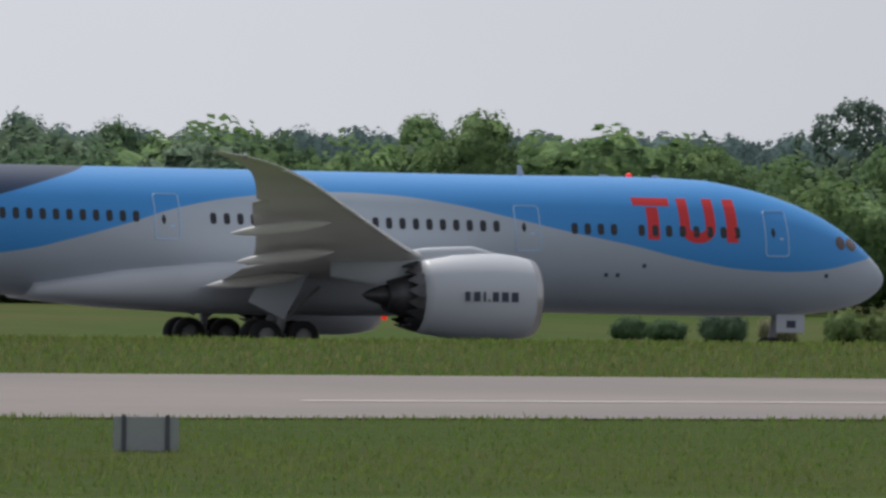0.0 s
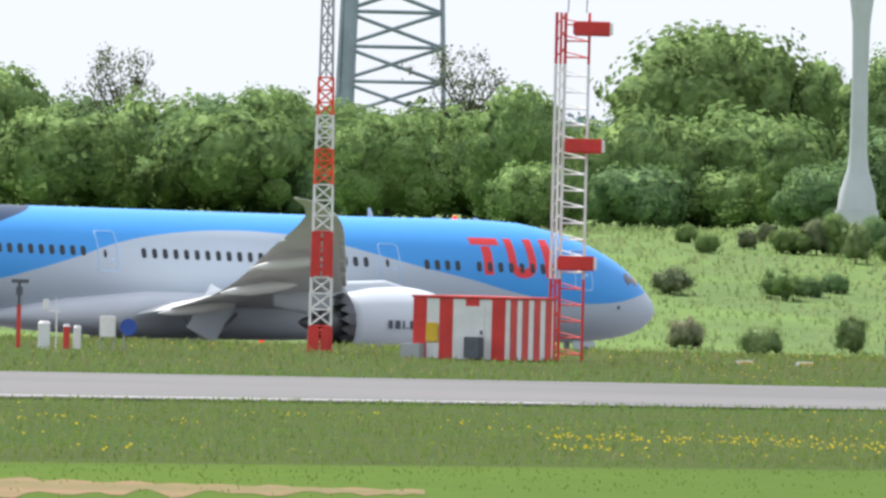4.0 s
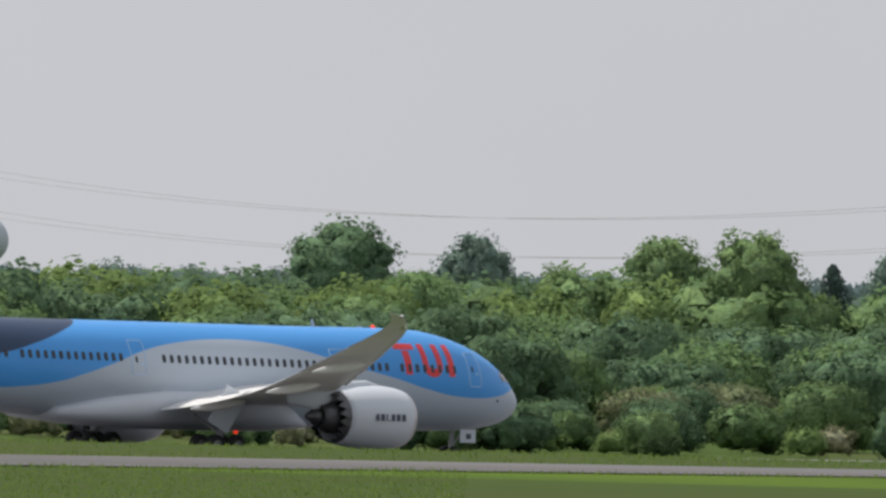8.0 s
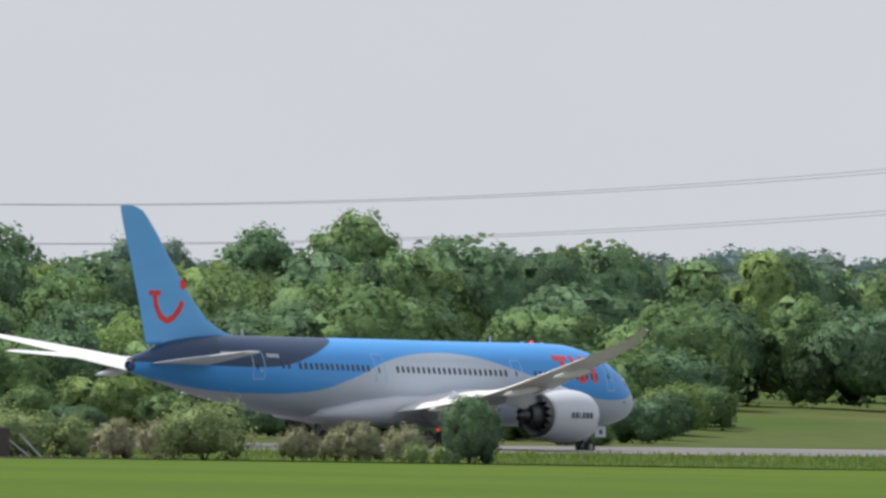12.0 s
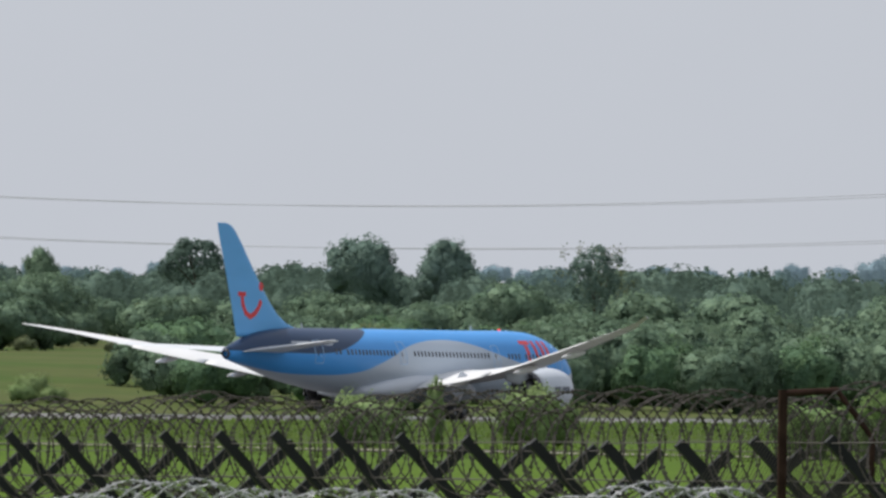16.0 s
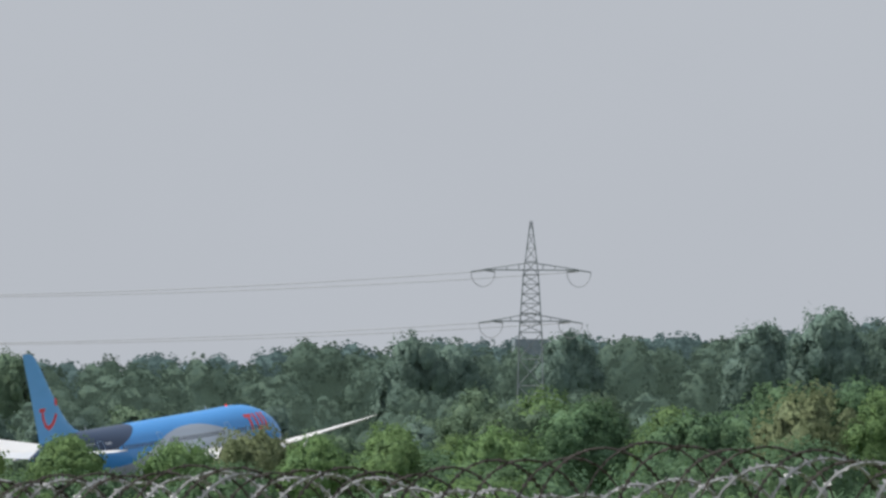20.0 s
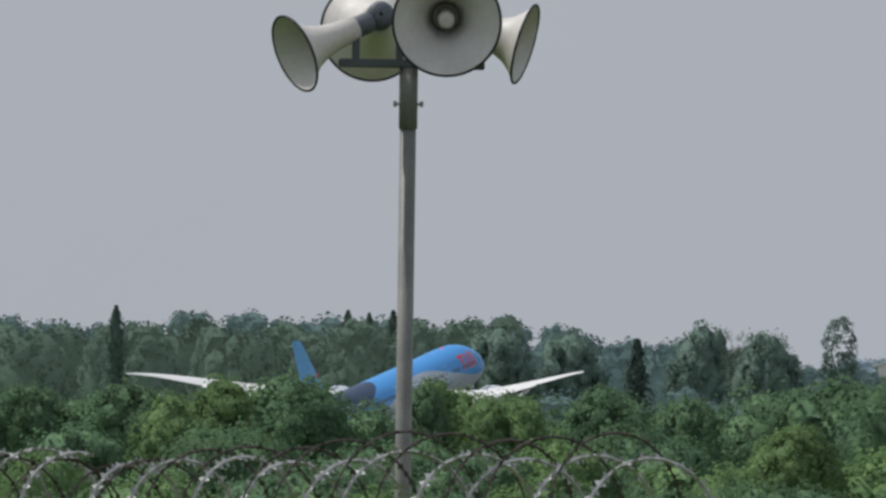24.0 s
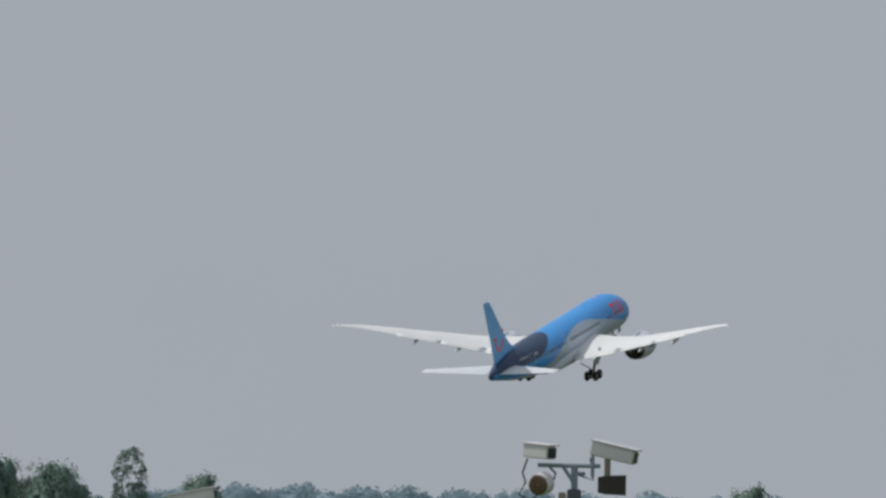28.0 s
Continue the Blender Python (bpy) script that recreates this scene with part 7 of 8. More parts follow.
def fence():
    runs = FENCE_OFF / math.tan(radians(60.03 - FENCE_DIR))
    end = FENCE_OFF / math.tan(radians(71.9 - FENCE_DIR))
    fence_ob = thing("security_fence", Matrix(), "dark steel fence posts with V-shaped arms", "fence")
    k, u = 0, runs
    while u > end - 0.5:
        az = FENCE_DIR + math.degrees(math.atan2(FENCE_OFF, u))
        p, ahead, side, d = fence_point(az)
        foot = p - Vector((0, 0, 0.42 - 0.04 * ramp01(az, 62.8, 63.6) + 0.16 * ramp01(az, 66.5, 69.5)))
        bm = bmesh.new()
        g = ground_z(p.x, p.y) - 0.2
        box(bm, -0.045, 0.045, -0.045, 0.045, g - foot.z, 0.03, Matrix.Translation(foot) @ pose(0, 0, 0, 0, 0, -FENCE_DIR))
        post = part("fence_post", bm, M["dark_steel"], fence_ob)
        for s in (-1, 1):
            bm = bmesh.new()
            a = foot - side * s * 0.03
            long = 1.2 - 0.2 * ramp01(az, 61.8, 63.2)
            b = foot + side * s * 0.37 * long + Vector((0, 0, (0.42 if s < 0 else 0.38) * long))
            q = (b - a).to_track_quat("Z", "Y").to_matrix().to_4x4()
            box(bm, -0.036, 0.036, -0.03, 0.03, -(b - a).length / 2, (b - a).length / 2, Matrix.Translation((a + b) / 2) @ q)
            part("arm", bm, M["dark_steel"], post)
        u -= 2.02 + 0.05 * math.sin(k * 1.7)
        k += 1
    for s, h in ((-0.36, 0.02), (0.36, -0.02), (-0.2, -0.2), (0.2, -0.2), (0.0, -0.42)):
        bm = bmesh.new()
        tube(bm, [fence_point(FENCE_DIR + math.degrees(math.atan2(FENCE_OFF, runs + (end - runs) * j / 40)), s, h + 0.006 * math.sin(j * 2.1))[0] for j in range(41)],
             0.0032, 4)
        part("line_wire", bm, M["old_razor"], fence_ob)
    coil(runs - 0.3, end, 0.0, -0.01, 0.33, 0.52, M["old_razor"], 0.0, 0.55)
    coil(runs - 9, 81, 0.05, -0.05, 0.31, 0.60, M["old_razor"], 1.3, 0.5)
    coil(81, end, 0.05, -0.05, 0.31, 0.60, M["razor"], 1.3, 1.0)
    coil(runs - 30, end - 1, -3.4, -0.65, 0.36, 0.62, M["razor"], 2.2, 1.0)


def coil(u0, u1, across, lift, radius, pitch, material, phase, fresh):
    """Helical razor wire in lengths of about ten metres."""
    rnd = random.Random(int(phase * 10) + 1)
    step = 10.0
    u = u0
    while u > u1:
        stop = max(u - step, u1)
        turns = max((u - stop) / pitch, 1)
        n = int(turns * 30)
        pts = []
        for i in range(n + 1):
            uu = u + (stop - u) * i / n
            ang = 6.28319 * turns * i / n + phase
            az = FENCE_DIR + math.degrees(math.atan2(FENCE_OFF, max(uu, 1)))
            p, ahead, side, d = fence_point(az, across, lift - 0.07 * ramp01(az, 64.5, 68))
            rr = radius * (1 + 0.10 * math.sin(uu * 0.9 + phase) + 0.05 * math.sin(uu * 3.1))
            slump = 0.035 * math.sin(uu * 0.5 + phase * 2)
            pts.append(p + side * (rr * 0.92 * math.cos(ang)) + Vector((0, 0, rr * math.sin(ang) + slump)) + ahead * 0.06 * math.sin(ang * 0.5))
        ob = thing("razor_wire_coil", Matrix(), "coiled razor wire lying in the fence arms", "razor wire", "razor wire coils")
        bm = bmesh.new()
        tube(bm, pts, 0.007 if fresh > 0.8 else 0.0048, 4)
        part("wire", bm, material, ob)
        vs, fs = [], []
        for i in range(0, n):
            for h in (0.25, 0.75):
                c = pts[i].lerp(pts[i + 1], h)
                t = (pts[i + 1] - pts[i]).normalized()
                w = Vector((rnd.uniform(-1, 1), rnd.uniform(-1, 1), rnd.uniform(-1, 1))).cross(t).normalized() * (0.024 if fresh > 0.8 else 0.013)
                l = t * 0.017
                b = len(vs)
                vs += [c - l, c + w, c + l, c - w]
                fs.append((b, b + 1, b + 2, b + 3))
        me = bpy.data.meshes.new("barb_strip")
        me.from_pydata(vs, [], fs)
        me.materials.append(material)
        tagged(share("barb_strip", me, ob, Matrix()), kind="stuff")
        u = stop


def old_gate():
    m = thing("rusty_gate", facing(63.30, 96, 0), "rusty gate frame with sagging chain-link behind the fence", "gate")
    z = 11.38
    bm = bmesh.new()
    rod(bm, (0, 0, 9.2), (0, 0, z), 0.026, None, 8)
    part("post", bm, M["rust"], m)
    bm = bmesh.new()
    rod(bm, (0, 0, z - 0.02), (0.31, 0, z), 0.019)
    part("top_rail", bm, M["rust"], m)
    bm = bmesh.new()
    rod(bm, (0.30, 0, z), (0.50, 0, z - 0.26), 0.016)
    rod(bm, (0.50, 0, z - 0.26), (0.50, 0, z - 1.2), 0.016)
    part("brace", bm, M["rust"], m)
    vs, fs = [], []
    for k in range(0, 130):
        for s in (-1, 1):
            x = -0.2 + k * 0.018
            top = z - 0.10 - 0.075 * x - 0.03 * math.sin(x * 5)
            a, b = Vector((x, 0.25, top)), Vector((x + s * 0.4, 0.25, top - 0.7))
            i = len(vs)
            vs += [a, a + Vector((0.004, 0, 0)), b + Vector((0.004, 0, 0)), b]
            fs.append((i, i + 1, i + 2, i + 3))
    me = bpy.data.meshes.new("chain_link")
    me.from_pydata(vs, [], fs)
    me.materials.append(M["old_razor"])
    tagged(share("chain_link", me, m, Matrix()), "weathered chain-link mesh", kind="stuff")
    for az, d, zz, w in ((64.24, 96, 11.22, 0.11), (64.63, 96, 11.15, 0.16), (63.76, 96, 11.30, 0.02)):
        q = thing("rusty_post", facing(az, d, 0), "rusty steel post with a short cross bar", "post", "rusty posts")
        bm = bmesh.new()
        rod(bm, (0, 0, 9.2), (0, 0, zz + 0.05), 0.03, None, 8)
        part("shaft", bm, M["rust"], q)
        bm = bmesh.new()
        box(bm, -w, 0.19, -0.03, 0.03, zz - 0.02, zz + 0.02)
        part("cross_bar", bm, M["rust"], q)
    q = thing("red_notice", facing(67.605, 78, 0), "faded red notice board behind razor wire", "sign")
    bm = bmesh.new()
    box(bm, -0.10, 0.10, -0.01, 0.01, 11.27, 11.40, None, 0.004)
    part("board", bm, M["maroon"], q)
    bm = bmesh.new()
    rod(bm, (0.08, 0.03, 9), (0.08, 0.03, 11.42), 0.015)
    part("post", bm, M["slate"], q)


# ---- loudspeakers and cameras on poles ----
def horn(parent, at, way, radius, length):
    """A re-entrant horn: at is the middle of its mouth, way the direction that it faces (local)."""
    at, way = Vector(at), Vector(way).normalized()
    m = Matrix.Translation(at) @ way.to_track_quat("X", "Z").to_matrix().to_4x4()
    prof = [(0.0, 1.0), (-0.04, 0.93), (-0.12, 0.76), (-0.25, 0.58), (-0.45, 0.43), (-0.7, 0.35), (-1.0, 0.31)]
    bm = bmesh.new()
    lathe(bm, [(x * length, r * radius) for x, r in prof] + [(-1.0 * length, 0.01)], 36, m)
    bell = part("bell", bm, M["horn_white"], parent, "cream horn bell", True)
    bm = bmesh.new()
    lathe(bm, [(x * length, r * radius - 0.008) for x, r in prof], 36, m)
    part("bell_inside", bm, M["horn_inside"], bell, "", True)
    bm = bmesh.new()
    ring = [m @ Vector((0, radius * math.cos(q), radius * math.sin(q))) for q in [6.28319 * k / 40 for k in range(40)]]
    tube(bm, ring, 0.007, 6, True)
    part("rim", bm, M["rubber"], bell, "black rubber rim", True)
    bm = bmesh.new()
    lathe(bm, [(-0.85 * length, 0.16 * radius), (-0.35 * length, 0.15 * radius), (-0.32 * length, 0.12 * radius), (-0.32 * length, 0.005)], 20, m)
    part("throat", bm, M["horn_white"], bell, "", True)
    bm = bmesh.new()
    lathe(bm, [(-0.98 * length, 0.24 * radius), (-1.02 * length, 0.28 * radius), (-1.22 * length, 0.27 * radius), (-1.28 * length, 0.2 * radius), (-1.28 * length, 0.01)], 24, m)
    part("driver", bm, M["slate"], bell, "dark driver unit", True)


def loudspeakers():
    m = thing("loudspeaker_pole", facing(71.069, 91), "grey pole carrying four cream horn loudspeakers", "loudspeaker")
    base = m.matrix_basis.translation.z
    z = 13.635 - base
    bm = bmesh.new()
    rod(bm, (0, 0, -0.3), (0, 0, z - 0.28), 0.043, 0.043, 20)
    part("pole", bm, M["pole_grey"], m, "weathered grey steel pole", True)
    bm = bmesh.new()
    rod(bm, (0, 0, z - 0.32), (0, 0, z), 0.049, 0.049, 20)
    part("pole_sleeve", bm, M["pole_grey"], m, "", True)
    bm = bmesh.new()
    rod(bm, (-0.075, 0, z - 0.19), (0.075, 0, z - 0.19), 0.007)
    for x in (-0.07, 0.07):
        rod(bm, (x, 0, z - 0.205), (x, 0, z - 0.175), 0.01)
    part("clamp_bolt", bm, M["galvanised"], m)
    bm = bmesh.new()
    box(bm, -0.37, 0.06, -0.05, 0.05, z + 0.0, z + 0.045, None, 0.006)
    box(bm, 0.06, 0.40, -0.02, 0.06, z - 0.005, z + 0.04, None, 0.006)
    part("bracket", bm, M["slate"], m)
    for x, zz in ((-0.28, 0.2), (-0.05, 0.24), (0.32, 0.2)):
        bm = bmesh.new()
        box(bm, x - 0.02, x + 0.02, -0.04, 0.04, z + 0.03, z + zz, None, 0.005)
        part("yoke", bm, M["slate"], m)
    horn(m, (0.196, -0.45, z + 0.235), (0.02, -1, -0.10), 0.284, 0.40)
    horn(m, (-0.60, -0.16, z + 0.065), (-0.80, -0.42, -0.36), 0.21, 0.38)
    horn(m, (0.61, -0.02, z + 0.135), (0.93, -0.20, -0.26), 0.215, 0.36)
    horn(m, (-0.20, 0.56, z + 0.205), (-0.10, 1, -0.16), 0.27, 0.40)


def housing(parent, at, yaw, tilt, length, w, h, hood):
    """A camera housing whose lens looks along local +x before yaw and tilt."""
    m = Matrix.Translation(at) @ pose(0, 0, 0, 0, tilt, yaw)
    bm = bmesh.new()
    box(bm, -length / 2, length / 2, -w / 2, w / 2, -h / 2, h / 2, m, 0.008)
    b = part("housing", bm, M["cctv_white"], parent, "white camera housing")
    bm = bmesh.new()
    box(bm, -length / 2 - 0.01, length / 2 + hood, -w / 2 - 0.008, w / 2 + 0.008, h / 2, h / 2 + 0.012, m, 0.004)
    part("sunshield", bm, M["cctv_white"], b)
    bm = bmesh.new()
    box(bm, length / 2, length / 2 + 0.006, -w / 2 + 0.01, w / 2 - 0.01, -h / 2 + 0.01, h / 2 - 0.01, m)
    part("front_glass", bm, M["glass_dark"], b)


def cctv():
    m = thing("cctv_pole", facing(72.730, 110), "dark square pole with a white security camera", "camera")
    base = m.matrix_basis.translation.z
    z = 11.78 - base
    bm = bmesh.new()
    box(bm, -0.05, 0.05, -0.05, 0.05, -0.3, z, None, 0.006)
    part("pole", bm, M["slate"], m)
    bm = bmesh.new()
    rod(bm, (0.0, 0, z), (0.0, 0, z + 0.29), 0.022, None, 12)
    rod(bm, (0.0, 0, z + 0.1), (0.0, 0, z + 0.15), 0.034, None, 12)
    rod(bm, (0.0, 0, z), (0.0, 0, z + 0.07), 0.045, None, 12)
    part("mount", bm, M["slate"], m)
    housing(m, (-0.03, 0, z + 0.335), 180, 12, 0.30, 0.10, 0.075, 0.03)
    bm = bmesh.new()
    box(bm, 0.055, 0.145, -0.05, 0.04, z - 0.07, z + 0.105, None, 0.006)
    part("junction_box", bm, M["tan_box"], m, "tan junction box")
    bm = bmesh.new()
    box(bm, 0.04, 0.095, 0.01, 0.05, z + 0.12, z + 0.34, None, 0.006)
    part("rear_box", bm, M["tan_box"], m)
    bm = bmesh.new()
    rod(bm, (0.078, 0, -0.3), (0.078, 0, z - 0.07), 0.018)
    part("conduit", bm, M["rubber"], m)
    for pts in ([(0.12, -0.03, z + 0.37), (0.135, -0.03, z + 0.28), (0.11, -0.03, z + 0.19), (0.06, -0.03, z + 0.12)],
                [(-0.03, -0.05, z + 0.17), (-0.09, -0.05, z + 0.15), (-0.12, -0.05, z + 0.08), (-0.08, -0.06, z + 0.02)]):
        bm = bmesh.new()
        tube(bm, [Vector(p) for p in pts], 0.009, 6)
        part("cable", bm, M["rubber"], m)
    # the second pole, with two cameras and two lamps
    m = thing("cctv_twin_pole", facing(73.985, 110), "grey pole with two cameras and two floodlights", "camera")
    base = m.matrix_basis.translation.z
    z = 12.215 - base
    bm = bmesh.new()
    box(bm, -0.045, 0.045, -0.045, 0.045, -0.3, z, None, 0.006)
    part("pole", bm, M["slate"], m)
    bm = bmesh.new()
    rod(bm, (0, 0, z), (0, 0, z + 0.15), 0.022)
    rod(bm, (-0.235, 0, z + 0.15), (0.165, 0, z + 0.15), 0.014)
    rod(bm, (-0.07, 0, z + 0.14), (-0.01, 0, z + 0.05), 0.012)
    rod(bm, (0.07, 0, z + 0.10), (0.0, 0, z + 0.10), 0.012)
    rod(bm, (0.115, 0, z + 0.08), (0.115, 0, z + 0.24), 0.012)
    part("cross_bar", bm, M["tower_blue"], m)
    housing(m, (-0.225, 0, z + 0.235), -38, 4, 0.20, 0.10, 0.085, 0.02)
    housing(m, (0.25, 0, z + 0.235), -16, 12, 0.29, 0.105, 0.09, 0.02)
    bm = bmesh.new()
    lathe(bm, [(-0.06, 0.06), (-0.05, 0.072), (0.03, 0.074), (0.05, 0.07), (0.05, 0.005)], 24, Matrix.Translation((-0.21, -0.02, z + 0.03)) @ pose(0, 0, 0, 0, 8, -112))
    lamp = part("round_lamp", bm, M["cctv_white"], m, "round lamp with a brown face", True)
    bm = bmesh.new()
    lathe(bm, [(0.052, 0.064), (0.058, 0.05), (0.060, 0.003)], 24, Matrix.Translation((-0.21, -0.02, z + 0.03)) @ pose(0, 0, 0, 0, 8, -112))
    part("lamp_glass", bm, M["lamp_face"], lamp)
    bm = bmesh.new()
    rings = [[Vector((x, -0.06 + y * sy, z + 0.03 + zz * sz)) for y, zz in ((-1, -1), (1, -1), (1, 1), (-1, 1))] for x, sy, sz in ((0.15, 0.035, 0.05), (0.2, 0.05, 0.06), (0.33, 0.065, 0.065))]
    loft(bm, rings)
    lamp = part("square_lamp", bm, M["brown"], m, "dark square floodlight")
    bm = bmesh.new()
    rod(bm, (0.21, 0, z + 0.08), (0.21, 0, z + 0.2), 0.02)
    part("lamp_stem", bm, M["tan_box"], lamp)
    bm = bmesh.new()
    box(bm, -0.10, -0.05, -0.05, 0.02, z - 0.12, z - 0.02, None, 0.006)
    part("junction_box", bm, M["tan_box"], m)
    for pts in ([(-0.3, -0.05, z + 0.19), (-0.33, -0.05, z + 0.1), (-0.31, -0.05, z + 0.04), (-0.35, -0.05, z - 0.04), (-0.28, -0.05, z - 0.08), (-0.22, -0.05, z - 0.03)],
                [(-0.16, 0, z + 0.14), (-0.12, -0.03, z + 0.1), (-0.13, -0.03, z + 0.06)], [(0.1, 0, z + 0.2), (0.12, 0, z + 0.06), (0.03, 0, z + 0.09)]):
        bm = bmesh.new()
        tube(bm, [Vector(p) for p in pts], 0.007, 6)
        part("cable", bm, M["rubber"], m)
    bm = bmesh.new()
    box(bm, -0.10, -0.04, -0.03, 0.03, z - 0.50, z - 0.46)
    rod(bm, (0.05, 0, z - 0.47), (0.2, -0.04, z - 0.5), 0.045, 0.06, 12)
    part("side_lamp", bm, M["slate"], m)


def sapling(tips, d):
    """Upright leafy shoots; tips: azimuth and elevation (degrees) of the ends of the leaders."""
    mid = sum(a for a, e in tips) / len(tips)
    foot = spot(mid, d)
    m = thing("sapling", Matrix.Translation(foot), "fresh green young tree with upright leafy shoots", "tree", "saplings by the fence")
    rnd = random.Random(int(mid * 100))
    stems, P, N = bmesh.new(), [], []
    for a, e in tips:
        for k in range(5):
            az, el = (a, e) if k == 0 else (a + rnd.uniform(-0.07, 0.07), e - rnd.uniform(0.05, 0.28))
            q = d + rnd.uniform(-0.4, 0.4)
            top = Vector((q * math.sin(radians(az)), q * math.cos(radians(az)), EYE.z + q * math.tan(radians(el)))) - foot
            root = Vector((top.x * 0.35 + rnd.uniform(-0.1, 0.1), top.y * 0.35 + rnd.uniform(-0.1, 0.1), 0))
            bend = Vector((rnd.uniform(-0.1, 0.1), rnd.uniform(-0.1, 0.1), 0))
            way = [root.lerp(top, t) + bend * math.sin(3.14 * t) for t in (0, 0.25, 0.5, 0.75, 1)]
            tube(stems, way, 0.004, 5)
            for j in range(230):
                t = 1 - 0.75 * rnd.random() ** 1.2
                i = min(int(t * 4), 3)
                at = way[i].lerp(way[i + 1], t * 4 - i)
                spread = 0.025 + 0.20 * (1 - t) ** 0.6 * (0.8 + 0.3 * math.sin(t * 40 + k))
                ang = rnd.uniform(0, 6.283)
                out = Vector((math.cos(ang), math.sin(ang), rnd.uniform(-0.3, 0.7)))
                P.append(at + out * spread * rnd.uniform(0.5, 1.2))
                N.append(out.normalized() + Vector((0, 0, 0.35)))
    part("stems", stems, LEAF["r"], m)
    P, N = np.array(P), norm(np.array(N))
    share("leaves", quad_mesh("leaves", leaf_quads(P, norm(N + 0.7 * unit(len(P))), 0.042), LEAF["y"], LEAF["y"], 0, np.repeat(N, 4, axis=0)), m, Matrix())


sapling([(73.10, -0.185), (73.19, -0.111), (73.24, -0.13), (73.29, -0.125), (73.365, -0.102), (73.42, -0.16), (73.476, -0.149)], 112)
sapling([(73.57, -0.21), (73.624, -0.115), (73.69, -0.145), (73.768, -0.162), (73.828, -0.192)], 113)
striped_mast()
ladder_mast()
striped_hut()
orange_device(30.205, 640)
orange_device(31.246, 640)
small_gear()
far_tower()
long_shed()
house()
power_line()
fence()
old_gate()
loudspeakers()
cctv()


# ---- grass, flowers, roads and worn ground ----
M["blade"] = mat("grass_blades", (0.155, 0.240, 0.058), 0.9, 0.16, 0.06, 12, tint=(0.166, 0.232, 0.062), through=0.5)
M["tussock"] = mat("slope_tussocks", (0.255, 0.350, 0.135), 0.9, 0.16, 0.06, 12, tint=(0.270, 0.320, 0.150), through=0.5)
M["seed"] = mat("seeding_grass", (0.225, 0.225, 0.105), 0.9, 0.12, 0.06, 12, tint=(0.19, 0.22, 0.08), through=0.5)
M["petal"] = mat("buttercup_petals", (0.74, 0.56, 0.02), 0.6, 0.1, 2, through=0.3)
GRASS = np.random.RandomState(11)


def ground_of(x, y):
    return np.array([ground_z(a, b) for a, b in zip(x, y)])


def blades(name, n, y0, y1, az0, az1, high, wide, material, label, keep=None):
    """Bent grass blades over a strip of ground, two quads each."""
    y = y0 + (y1 - y0) * GRASS.rand(n)
    x = y * np.tan(np.radians(az0 + (az1 - az0) * GRASS.rand(n)))
    if keep:
        ok = np.array([keep(a, b) for a, b in zip(x, y)])
        x, y = x[ok], y[ok]
        n = len(x)
    p = np.stack([x, y, ground_of(x, y) - 0.02], 1)
    h = high * (0.45 + 0.75 * GRASS.rand(n)) * (0.75 + 0.5 * np.array([noise.noise((a / 6, b / 6, 3)) + 0.5 for a, b in zip(x, y)]))
    t = GRASS.rand(n) * 6.28319
    side = np.stack([np.cos(t), np.sin(t), 0 * t], 1) * (wide * (0.6 + 0.8 * GRASS.rand(n)))[:, None]
    lean = np.stack([GRASS.normal(size=n), GRASS.normal(size=n), 0 * t], 1) * (h * 0.28)[:, None]
    up = np.stack([0 * h, 0 * h, h], 1)
    mid, tip = p + 0.55 * up + 0.3 * lean, p + up + lean
    q = np.stack([p - side, p + side, mid + side * 0.7, mid - side * 0.7, mid - side * 0.7, mid + side * 0.7, tip + side * 0.1, tip - side * 0.1], 1)
    ob = new(name, quad_mesh(name, q.reshape(-1, 3), material))
    tagged(ob, label, "grass", kind="stuff")


blades("rough_grass", 70000, 318, 413, 18.8, 47, 0.13, 0.03, M["blade"], "rough uneven green grass beside the taxiway")
blades("rough_grass", 26000, 280, 320, 18.8, 42, 0.09, 0.03, M["blade"], "thin rough grass running out into the mown lawn",
       lambda a, b: GRASS.rand() < ((b - 282) / 38) ** 1.4 + 0.5 * noise.noise((a / 9, b / 5, 2)))
blades("rough_grass", 9000, 318, 413, 18.8, 42, 0.24, 0.02, M["seed"], "brownish seeding grass stalks in the meadow")
blades("rough_grass", 36000, 497, 634, 18.8, 43, 0.2, 0.045, M["blade"], "rough uneven green grass before the runway")
blades("rough_grass", 30000, 497, 634, 18.8, 43, 0.24, 0.04, M["seed"], "brownish seeding grass stalks before the runway")
blades("rough_grass", 5000, 497, 634, 43, 53, 0.2, 0.04, M["blade"], "thin rough grass before the runway")
blades("rough_grass", 20000, 702, 850, 32, 41, 0.32, 0.11, M["tussock"], "tussocky grass on the slope behind the runway")
blades("rough_grass", 9000, 702, 850, 32, 41, 0.36, 0.09, M["tussock"], "dry seeding grass on the slope behind the runway")
woods("scrub", 35.2, 38.4, 960, -0.245, 4, 0.12, "l", False)
woods("scrub", 35.3, 38.4, 965, -0.225, 4, 0.14, "r", False)
blades("rough_grass", 9000, 606, 636, 42, 56, 0.10, 0.05, M["blade"], "short grass along the bank before the runway")
blades("rough_grass", 15000, 606, 636, 30, 42, 0.34, 0.06, M["blade"], "tall grass by the equipment hut")
blades("rough_grass", 12000, 606, 636, 18.8, 30, 0.2, 0.06, M["blade"], "tall grass along the bank before the runway")
blades("rough_grass", 9000, 300, 414, 61.2, 66.8, 0.22, 0.05, M["blade"], "rough grass behind the perimeter fence")
blades("rough_grass", 30000, 430, 640, 54, 66, 0.3, 0.08, M["blade"], "rough grass on the open airfield")
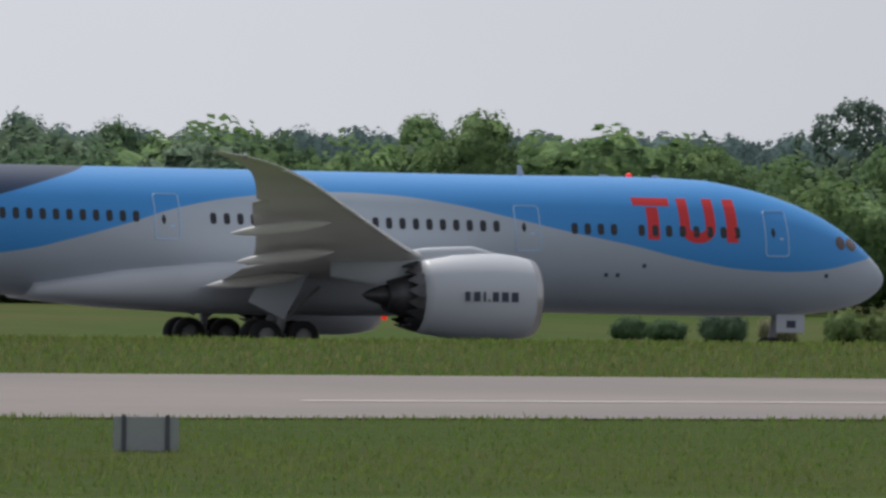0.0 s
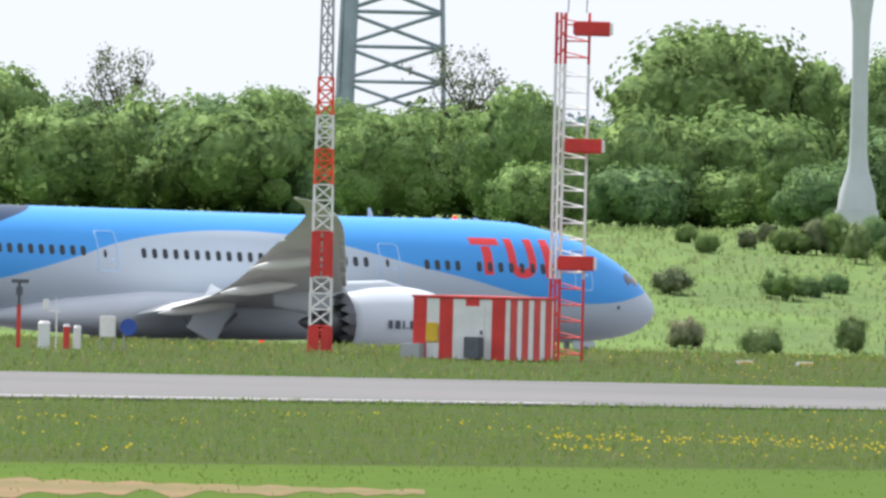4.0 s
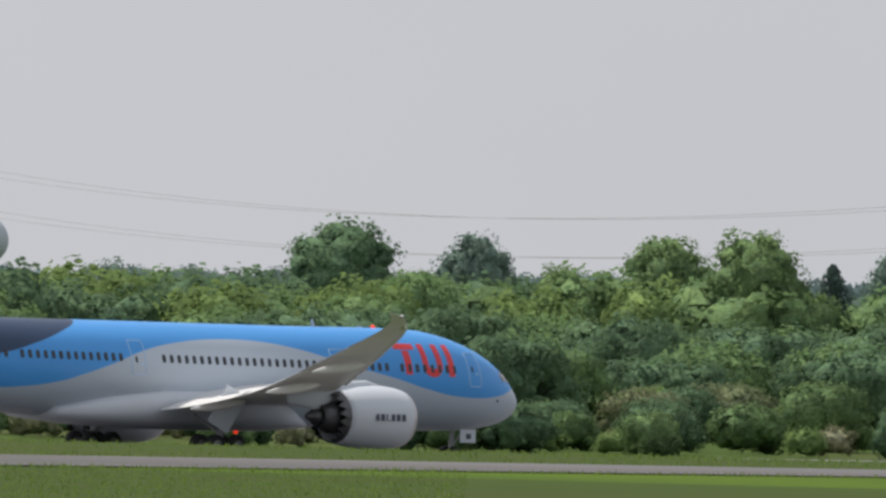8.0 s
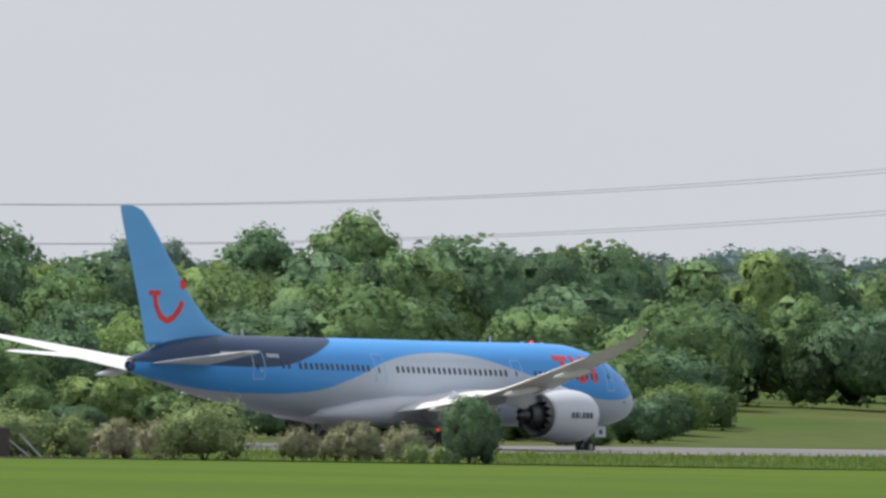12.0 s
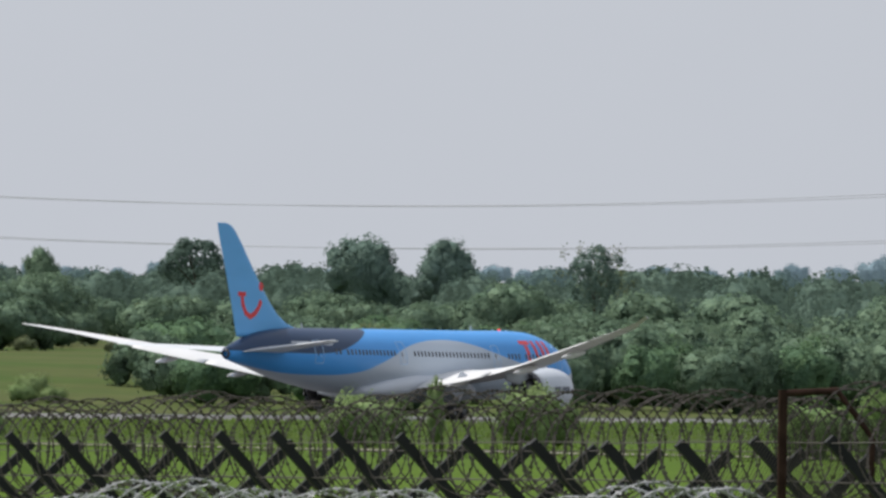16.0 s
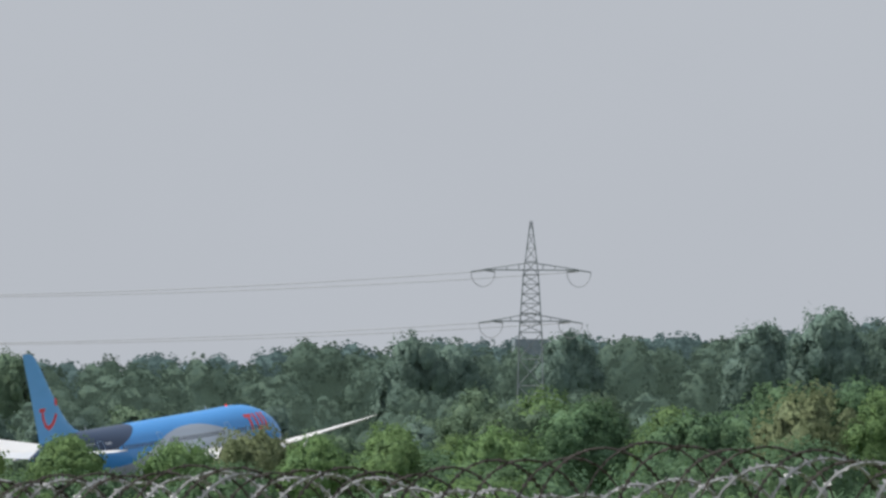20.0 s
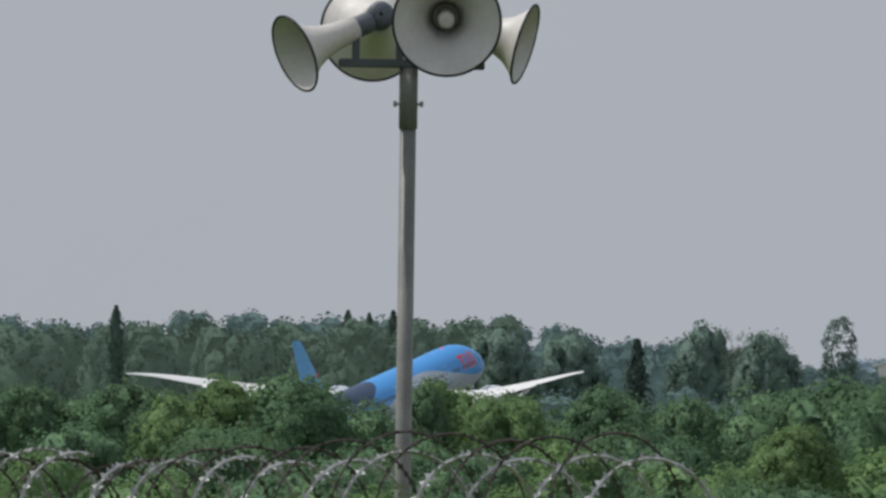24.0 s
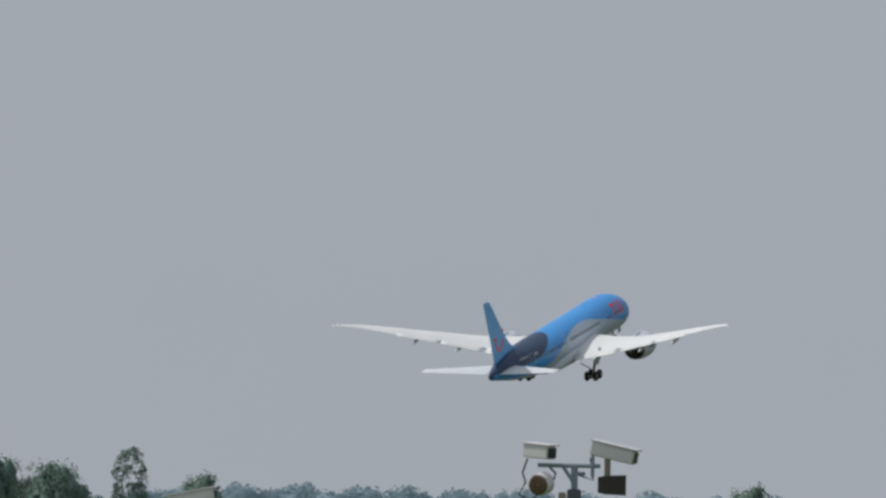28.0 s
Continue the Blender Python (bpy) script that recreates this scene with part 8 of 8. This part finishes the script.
blades("verge_grass", 9000, 412.5, 415.6, 18.8, 50, 0.16, 0.03, M["blade"], "ragged grass along the taxiway's near edge")
blades("verge_grass", 9000, 494.4, 497.5, 18.8, 50, 0.22, 0.03, M["blade"], "ragged grass along the taxiway's far edge")


def flowers(n, y0, y1, az0, az1, size, patchy):
    y = y0 + (y1 - y0) * GRASS.rand(n)
    x = y * np.tan(np.radians(az0 + (az1 - az0) * GRASS.rand(n)))
    ok = np.array([noise.noise((a / 7, b / 12, 9)) + 0.35 * noise.noise((a / 1.6, b / 3, 5)) > patchy for a, b in zip(x, y)])
    x, y = x[ok], y[ok]
    n = len(x)
    p = np.stack([x, y, ground_of(x, y) + 0.10 + 0.14 * GRASS.rand(n)], 1)
    N = np.stack([GRASS.normal(size=n) * 0.5, GRASS.normal(size=n) * 0.5 - 0.6, 1 + 0 * x], 1)
    ob = new("buttercup", quad_mesh("buttercup", leaf_quads(p, N, size), M["petal"]))
    tagged(ob, "small yellow buttercups scattered in the grass", "flower", kind="stuff")


flowers(3500, 318, 400, 30, 42, 0.075, 0.22)
flowers(1100, 330, 350, 35.4, 38, 0.08, 0.05)
flowers(5000, 500, 620, 30, 44, 0.08, 0.25)
flowers(16000, 560, 614, 49.2, 54, 0.13, -0.05)
flowers(1500, 290, 345, 63.9, 65, 0.16, 0.0)


def patch(name, outline, lift, material, label):
    """A thin sheet on the ground with an irregular outline, from rows of (near, far) points."""
    bm = bmesh.new()
    rows = []
    for a, b in outline:
        row = []
        for k in range(5):
            p = Vector(a).lerp(Vector(b), k / 4)
            row.append(bm.verts.new((p.x, p.y, ground_z(p.x, p.y) + lift)))
        rows.append(row)
    for r, s in zip(rows, rows[1:]):
        for k in range(4):
            bm.faces.new((r[k], s[k], s[k + 1], r[k + 1]))
    bmesh.ops.recalc_face_normals(bm, faces=bm.faces)
    return tagged(part(name, bm, material), label, name.split("_")[-1], kind="structure")


def polar(az, d):
    return (d * math.sin(radians(az)), d * math.cos(radians(az)), 0)


patch("bare_earth", [(polar(a, 352 - w + 4 * noise.noise((a * 9, 0, 0)) * 2), polar(a, 357 + 0.35 * w + 4 * noise.noise((a * 11, 5, 0))))
                     for a, w in [(33.0 + 2.0 * k / 50, 0.3 + 17 * (1 - k / 50) ** 1.3 * (0.75 + 0.3 * math.sin(k * 1.3))) for k in range(51)]],
      0.012, M["earth"], "patch of bare brown earth in the lawn")
patch("perimeter_road", [(polar(a, 706 - w + 3 * math.sin(a * 9)), polar(a, 722 + w + 4 * math.sin(a * 13 + 1)))
                         for a, w in [(58.0 + 9.0 * k / 90, 1.5 + 24 * ramp01(58 + 0.1 * k, 64.5, 65.1)) for k in range(91)]],
      0.06, M["gravel"], "pale gravel perimeter road behind the fence")
patch("taxiway_marking", [((x, 418 - w, 0), (x, 418 + w, 0)) for x, w in [(x, 0.4 + 1.9 * ramp01(x, 196, 206) * (1 - ramp01(x, 226, 262))) for x in np.arange(194, 300, 4)]],
      0.075, M["marking"], "broad white taxiway edge line")
# A shiny band: its sheen is laid on the taxiway in white.
patch("taxiway_marking", [((x, 455.8 - 0.1 * (x - 208) - w, 0), (x, 455.8 - 0.1 * (x - 208) + w, 0))
                          for x, w in [(x, 0.15 + 4.2 * ramp01(x, 200, 232) * (1 - ramp01(x, 246, 267))) for x in np.arange(200, 269, 3)]],
      0.075, M["marking"], "pale shiny band across the taxiway, its sheen painted white")
patch("taxiway_marking", [((x, 440.8, 0), (x, 441.6, 0)) for x in np.arange(165, 200, 5)], 0.08, M["marking"], "thin painted white taxiway line")


motions()
